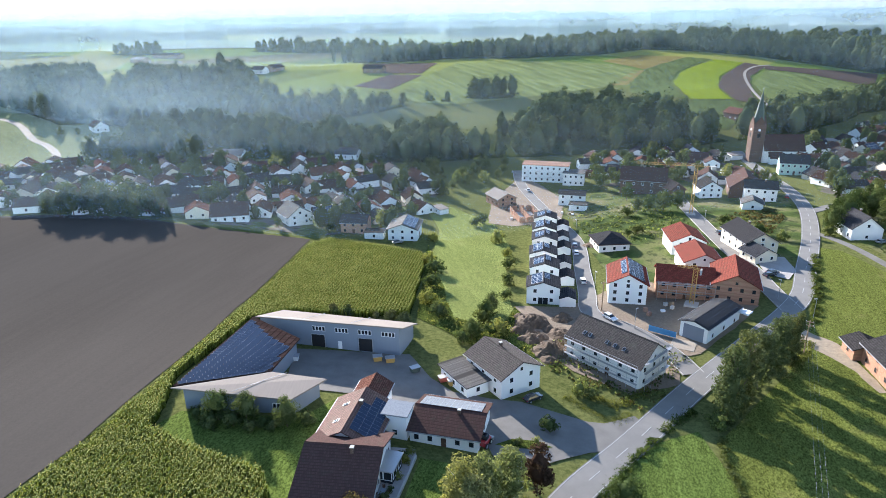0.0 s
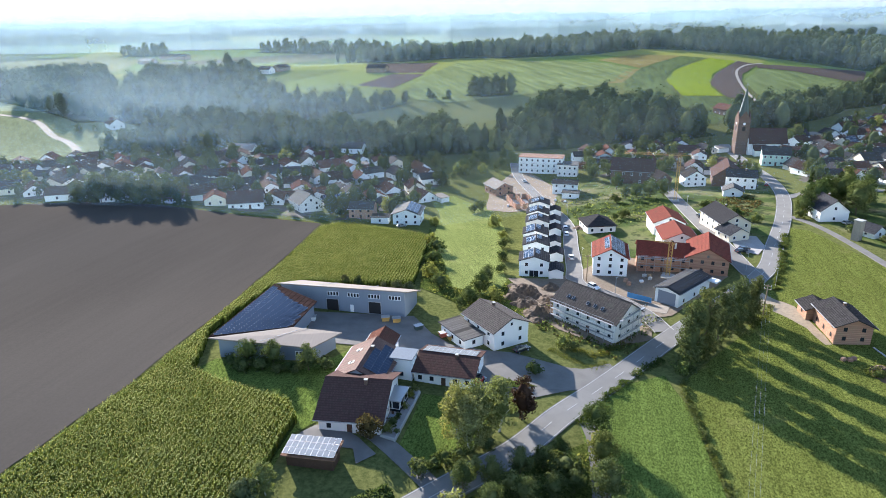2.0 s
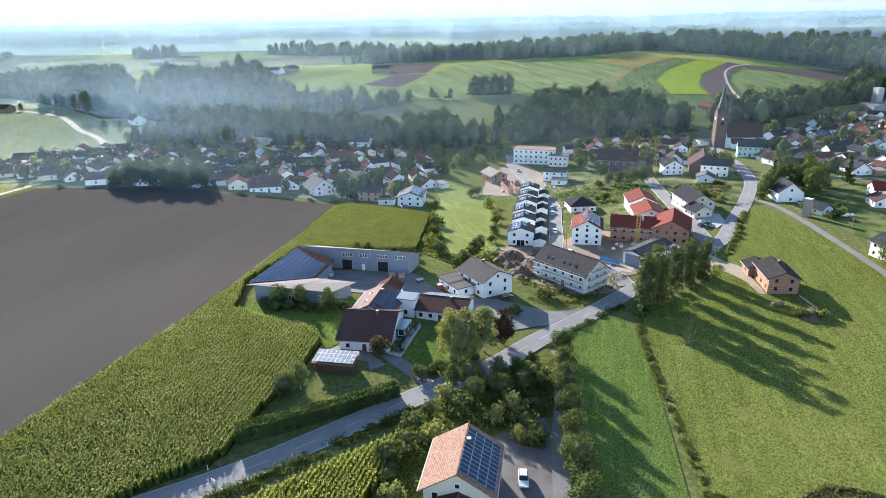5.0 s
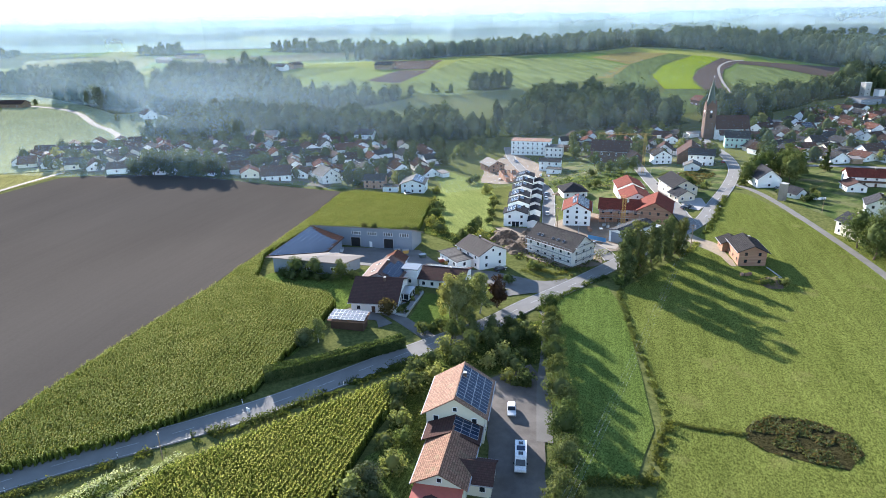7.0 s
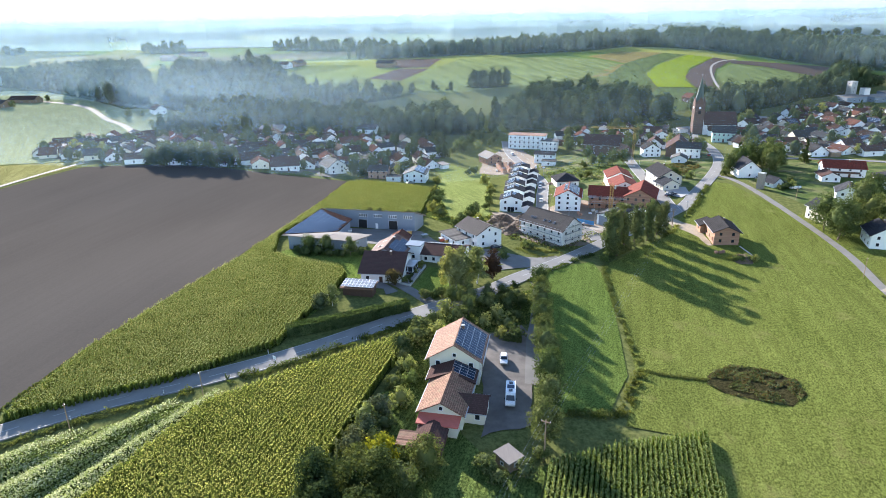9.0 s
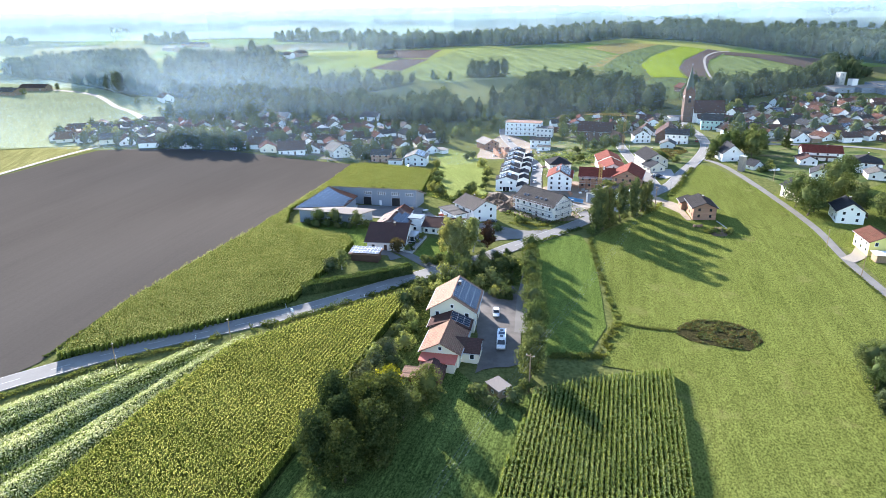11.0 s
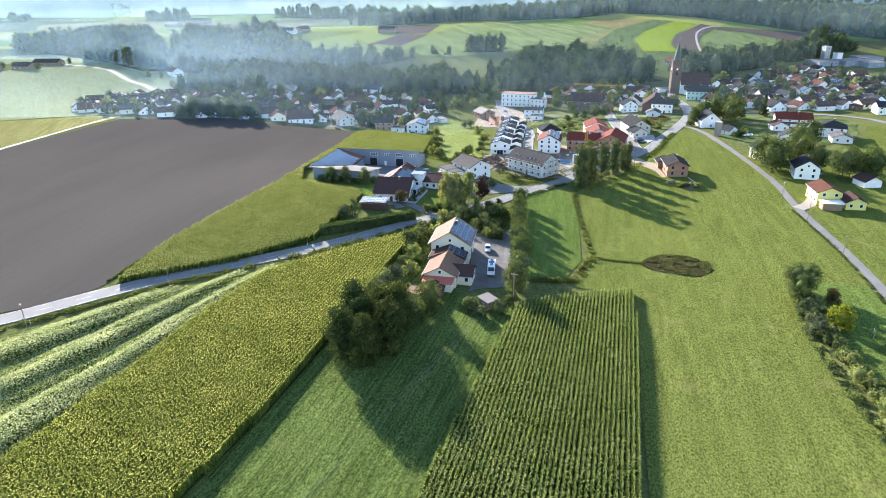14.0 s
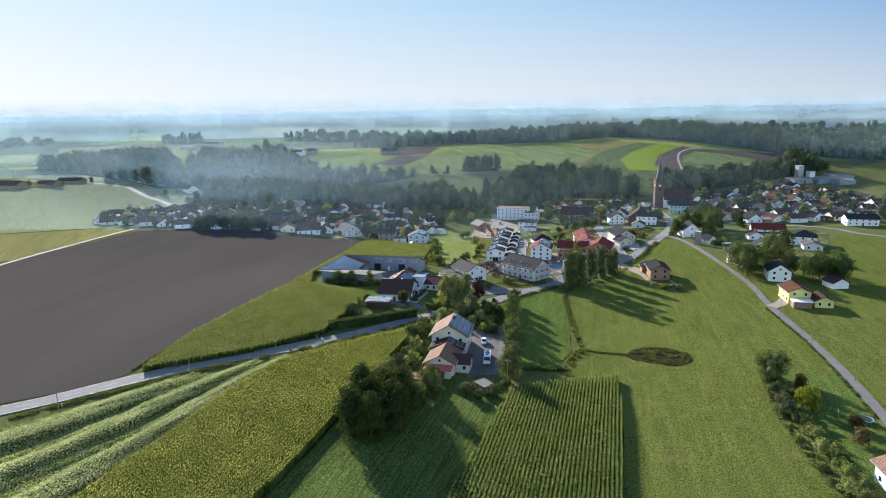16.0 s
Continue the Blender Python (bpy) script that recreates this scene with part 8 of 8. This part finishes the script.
crane(105.8, 257.5, 165, 21, 24, "yellow lattice tower crane over the village street")
crane(70.0, 163.0, 150, 11, 5, "orange lattice site hoist by the brick building")
power_pole(44.2, 162.0, 20)


def mound(x, y, r, h, seed, mat=None, label="heap of loose brown earth"):
    """A heap of dug earth with an uneven surface."""
    mb = MB(mat or M_HEAP)
    n, k = 26, 10
    rows = []
    for j in range(k + 1):
        row = []
        for i in range(n):
            a, f = 2 * math.pi * i / n, 1 - j / k
            rr = r * f * (1 + 0.35 * noise.noise((math.cos(a) * 1.3, math.sin(a) * 1.3, seed)))
            px, py = x + rr * math.cos(a), y + rr * math.sin(a)
            z = ground_at(px, py) - 0.1 + h * (1 - f * f) * (1 + 0.6 * noise.noise((px * 0.5, py * 0.5, seed)) + 0.35 * noise.noise((px * 1.5, py * 1.5, seed)))
            row.append((px - x, py - y, z - ground_at(x, y)))
        rows.append(row)
    for a, b in zip(rows, rows[1:]):
        for i in range(n):
            mb.poly([a[i], a[(i + 1) % n], b[(i + 1) % n], b[i]])
    me = mb.mesh("earth_mound")
    ob = new("earth_mound", me)
    ob.matrix_basis = place(x, y)
    return tagged(ob, label, "earth mound", "earth mounds")


for k, (x, y, r, h) in enumerate(((24, 154, 5.5, 2.2), (22, 145, 4.5, 1.8), (26, 138.5, 5, 2.0), (32, 157, 3.5, 1.4), (19.5, 149, 3.5, 1.4), (30, 147, 4, 1.3), (27, 150, 2.5, 1.0), (35, 151, 2.2, 0.9), (37, 156, 1.8, 0.7), (21, 158, 2.6, 1.1), (29, 143, 2.4, 1.0), (24.5, 133.5, 2.6, 1.0), (56, 222, 4, 1.2), (34, 290, 4, 1.5))):
    mound(x, y, r, h, k + 0.5)
mound(98.3, 101.6, 4.2, 1.9, 22, M_HEAP, "grown-over heap of earth by the shell")
footing = thing("concrete_footing", pose(102.9, 109.2, ground_at(102.9, 109.2)), "low pale concrete footing of a garden wall", "footing")
part("long_strip", MB(M_CONCRETE).chamfer(-0.18, -4.4, -0.3, 0.18, 4.4, 0.35, 0.03), footing, at=pose(0, 0, 0, 0, 0, 2))
part("short_strip", MB(M_CONCRETE).chamfer(-2.4, -0.16, -0.3, 0, 0.16, 0.35, 0.03), footing, at=pose(-0.06, -4.22, 0, 0, 0, 8))
for x, y, rz in ((92.6, 108.6, 12), (93.9, 108.2, -8), (95.0, 108.6, 20)):
    pl = thing("brick_pallet", pose(x, y, ground_at(x, y) + 0.12, 0, 0, rz), "pallet of orange hollow bricks in the meadow", "pallet", "brick pallets")
    part("bricks", MB(M_BRICK).chamfer(-0.5, -0.4, 0.14, 0.5, 0.4, 0.85, 0.03), pl)
    for k in (-0.42, 0, 0.42):
        part("runner", MB(M_WOOD).box(k - 0.06, -0.45, 0, k + 0.06, 0.45, 0.14), pl)


def pallet(x, y, rz, mat, label, h=0.9):
    ob = thing("material_pallet", place(x, y, rz, 1.0, 0.15), label, "building material", "pallets of building material")
    part("pallet", MB(M_WOOD).box(-0.6, -0.5, 0, 0.6, 0.5, 0.14), ob)
    part("load", MB(mat).chamfer(-0.55, -0.45, 0.14, 0.55, 0.45, 0.14 + h, 0.05), ob)


for k in range(34):
    f = rt.random()
    sx, sy = rt.choice(((60, 158), (66, 160), (72, 158), (36, 264), (30, 268), (56, 270), (40, 286), (33, 283), (70, 156), (64, 163)))
    pallet(sx + rt.uniform(-4, 4), sy + rt.uniform(-3, 3), rt.uniform(0, 90), rt.choice((M_BRICK, M_CONCRETE, M_FRAME, M_WOOD)), "pallet of stacked building material on bare earth", rt.uniform(0.5, 1.1))
for x, y, rz, mt, lb in ((-1, 122.5, 20, M_REDSHEET, "red waste container on the yard"), (1.0, 121.0, 20, M_CRANE, "orange waste container on the yard"), (-7.5, 126.5, 30, M_COPPER, "green waste container on the yard"), (-13.5, 131.0, 10, M_CRANE, "yellow pallet cage by the hall"), (-16.5, 131.6, 10, M_CRANE, "yellow pallet cage by the hall"), (-36.0, 131.0, 0, M_FRAME, "white machine by the gate")):
    ob = thing("container", place(x, y, rz, 1.0, 0.18), lb, "container")
    part("tub", MB(mt).solid([(-0.9, -0.6, 0), (0.9, -0.6, 0), (0.9, 0.6, 0), (-0.9, 0.6, 0)], [(-1.1, -0.75, 1.2), (1.1, -0.75, 1.2), (1.1, 0.75, 1.2), (-1.1, 0.75, 1.2)]), ob)
    part("rim", MB(M_STEEL).box(-1.15, -0.8, 1.2, 1.15, 0.8, 1.28), ob)
put_red = thing("red_loader", place(6.6, 99.3, 60, 1.0, 0.2), "small red farm loader beside the wing", "loader")
part("body", MB(M_CARRED).chamfer(-1.4, -0.7, 0.6, 1.4, 0.7, 1.5, 0.15), put_red)
part("cab", MB(M_GLASS).chamfer(-0.6, -0.6, 1.5, 0.5, 0.6, 2.5, 0.1), put_red)
part("bucket", MB(M_STEEL).box(1.5, -0.9, 0.2, 2.2, 0.9, 0.9), put_red)
wheels(put_red, (-0.9, 0.9), 0.75, 0.5, 0.35)
# signs and marker posts by the road
sg = thing("road_sign", place(-39.2, 33.6, -35), "white-backed road sign on a post by the verge", "road sign")
part("post", MB(M_STEEL).tube((0, 0, -0.3), (0, 0, 2.2), 0.05, 0.05, 6), sg)
part("plate", MB(M_FRAME).box(-0.5, -0.03, 1.4, 0.5, 0.03, 2.2), sg)
for x, y in ((-75, 13.2), (-42, 38.4), (-13, 60.5), (8, 79), (-100, -8), (-60, 22), (-22, 45)):
    d = thing("marker_post", place(x, y), "white roadside marker post with a black band", "marker post", "marker posts")
    part("post", MB(M_FRAME).box(-0.07, -0.05, -0.2, 0.07, 0.05, 1.0), d)
    part("band", MB(M_RUBBER).box(-0.075, -0.055, 0.65, 0.075, 0.055, 0.85), d)
for x, y, rz in ((98.7, -16.0, 60),):
    gl = thing("football_goal", place(x, y, rz), "small white football goal on the lawn", "goal")
    for s in (-1.2, 1.2):
        part("upright", MB(M_STEEL).tube((s, 0, 0), (s, 0, 1.6), 0.03, 0.03, 6), gl)
    part("crossbar", MB(M_STEEL).tube((-1.2, 0, 1.6), (1.2, 0, 1.6), 0.03, 0.03, 6), gl)
for x, y in ((158, 186.5), (160.2, 186.8), (162, 187)):
    b = thing("silage_bale", place(x, y, 20), "white wrapped silage bale on the grass", "bale", "silage bales")
    part("wrap", MB(M_FRAME).tube((-0.6, 0, 0.62), (0.6, 0, 0.62), 0.62, 0.62, 14), b)
for x, y in ((94.8, 163.5), (99.2, 198), (104.5, 240), (50, 150), (97.5, 150.5), (46, 178), (53.2, 240)):
    sl = thing("street_lamp", place(x, y, rt.uniform(0, 360)), "slim grey street lamp on a post", "street lamp", "street lamps")
    part("post", MB(M_STEEL).tube((0, 0, -0.3), (0, 0, 6.0), 0.08, 0.05, 7), sl)
    part("head", MB(M_STEEL).chamfer(-0.15, -0.12, 5.95, 0.75, 0.12, 6.1, 0.04), sl)
# terrace by the farmhouse: low wall, table, chairs
tw = thing("terrace_wall", Matrix.Identity(4), "low pale stone wall along the garden terrace", "garden wall")
for a, b in zip(((-6.1, 95.2), (-7.5, 89.5), (-8.9, 84.0)), ((-7.5, 89.5), (-8.9, 84.0), (-10.4, 78.2))):
    part("wall_piece", wall_run(MB(M_CONCRETE), b, a, ground_at(*a) + 0.0, 0.75, 0.75), tw)
part("wall_piece", wall_run(MB(M_CONCRETE), (-13.4, 79.6), (-10.4, 78.2), ground_at(-12, 79), 0.75, 0.75), tw)


def garden_table(x, y, rz):
    ob = thing("garden_table", place(x, y, rz, 1.0, 0.24), "grey garden table on the paved terrace", "table")
    part("tabletop", MB(M_GREYCLAD).chamfer(-0.8, -0.45, 0.7, 0.8, 0.45, 0.75, 0.02), ob)
    for sx in (-0.7, 0.7):
        for sy in (-0.36, 0.36):
            part("leg", MB(M_STEEL).tube((sx, sy, 0), (sx, sy, 0.7), 0.03, 0.03, 5), ob)


def garden_chair(x, y, rz):
    ob = thing("garden_chair", place(x, y, rz, 1.0, 0.24), "dark garden chair on the paved terrace", "chair", "garden chairs")
    part("seat", MB(M_DARKWOOD).box(-0.25, -0.25, 0.42, 0.25, 0.25, 0.46), ob)
    part("backrest", MB(M_DARKWOOD).box(-0.25, 0.21, 0.46, 0.25, 0.25, 0.95), ob)
    for sx in (-0.22, 0.22):
        for sy in (-0.22, 0.22):
            part("leg", MB(M_STEEL).tube((sx, sy, 0), (sx, sy, 0.42), 0.02, 0.02, 5), ob)


bf = thing("site_fence", pose(56.0, 146.2, ground_at(56, 146.2), 0, 0, -38), "site fence with a bright blue banner", "fence")
part("banner", MB(M_TARP).box(-3.6, -0.02, 0.3, 3.6, 0.02, 1.9), bf, "bright blue fabric banner")
for k in range(5):
    part("post", MB(M_STEEL).tube((-3.6 + 1.8 * k, 0.05, -0.1), (-3.6 + 1.8 * k, 0.05, 2.0), 0.035, 0.035, 6), bf)
garden_table(-11.6, 85.2, 70)
for x, y, rz in ((-10.7, 85.4, -90), (-12.4, 85.0, 90), (-11.4, 86.4, 0), (-11.8, 83.9, 180)):
    garden_chair(x, y, rz)
verge([(28, 120.5), (32, 117), (36, 114), (41, 118), (45, 121)], 2.6, 0.5, "weedy grass bank below the apartment house", 15, [M_WEED, M_WEED], 16, 0.2)
verge([(25, 117.5), (29, 113), (34, 108.6), (38, 111.5)], 2.2, 0.22, "short rough grass on the bank", 16, [M_WEED, M_WEED], 14, 0.16)
verge([(94.8, 101), (97.5, 102.2), (100, 101.4), (102.2, 100)], 4.4, 2.3, "tall weeds over the heap of earth", 17, PG, 20)
verge([(96.4, 147), (100.5, 154.5), (106, 163.5)], 2.0, 0.9, "weedy growth along the road edge", 18, PG)
verge([(76, 122.6), (81, 128), (86, 133.4), (90, 139)], 2.0, 0.6, "dry weedy bank between road and meadow", 19, [M_WEED, M_LEAFPALE])
tp = thing("trampoline", place(102.8, -19.7, 0, 1.0, 0.16), "round garden trampoline on the lawn", "trampoline")
ring_ = [(1.9 * math.cos(k * math.pi / 10), 1.9 * math.sin(k * math.pi / 10), 0.85) for k in range(20)]
part("mat", MB(M_RUBBER).solid([(0.86 * p[0], 0.86 * p[1], 0.8) for p in ring_], [(0.86 * p[0], 0.86 * p[1], 0.82) for p in ring_]), tp)
rim_ = MB(M_TARP)
for p, q in zip(ring_, ring_[1:] + ring_[:1]):
    rim_.tube(p, q, 0.09, 0.09, 5)
part("rim", rim_, tp, "blue padded rim")
for k in range(0, 20, 4):
    part("leg", MB(M_STEEL).tube((ring_[k][0], ring_[k][1], 0), ring_[k], 0.03, 0.03, 5), tp)
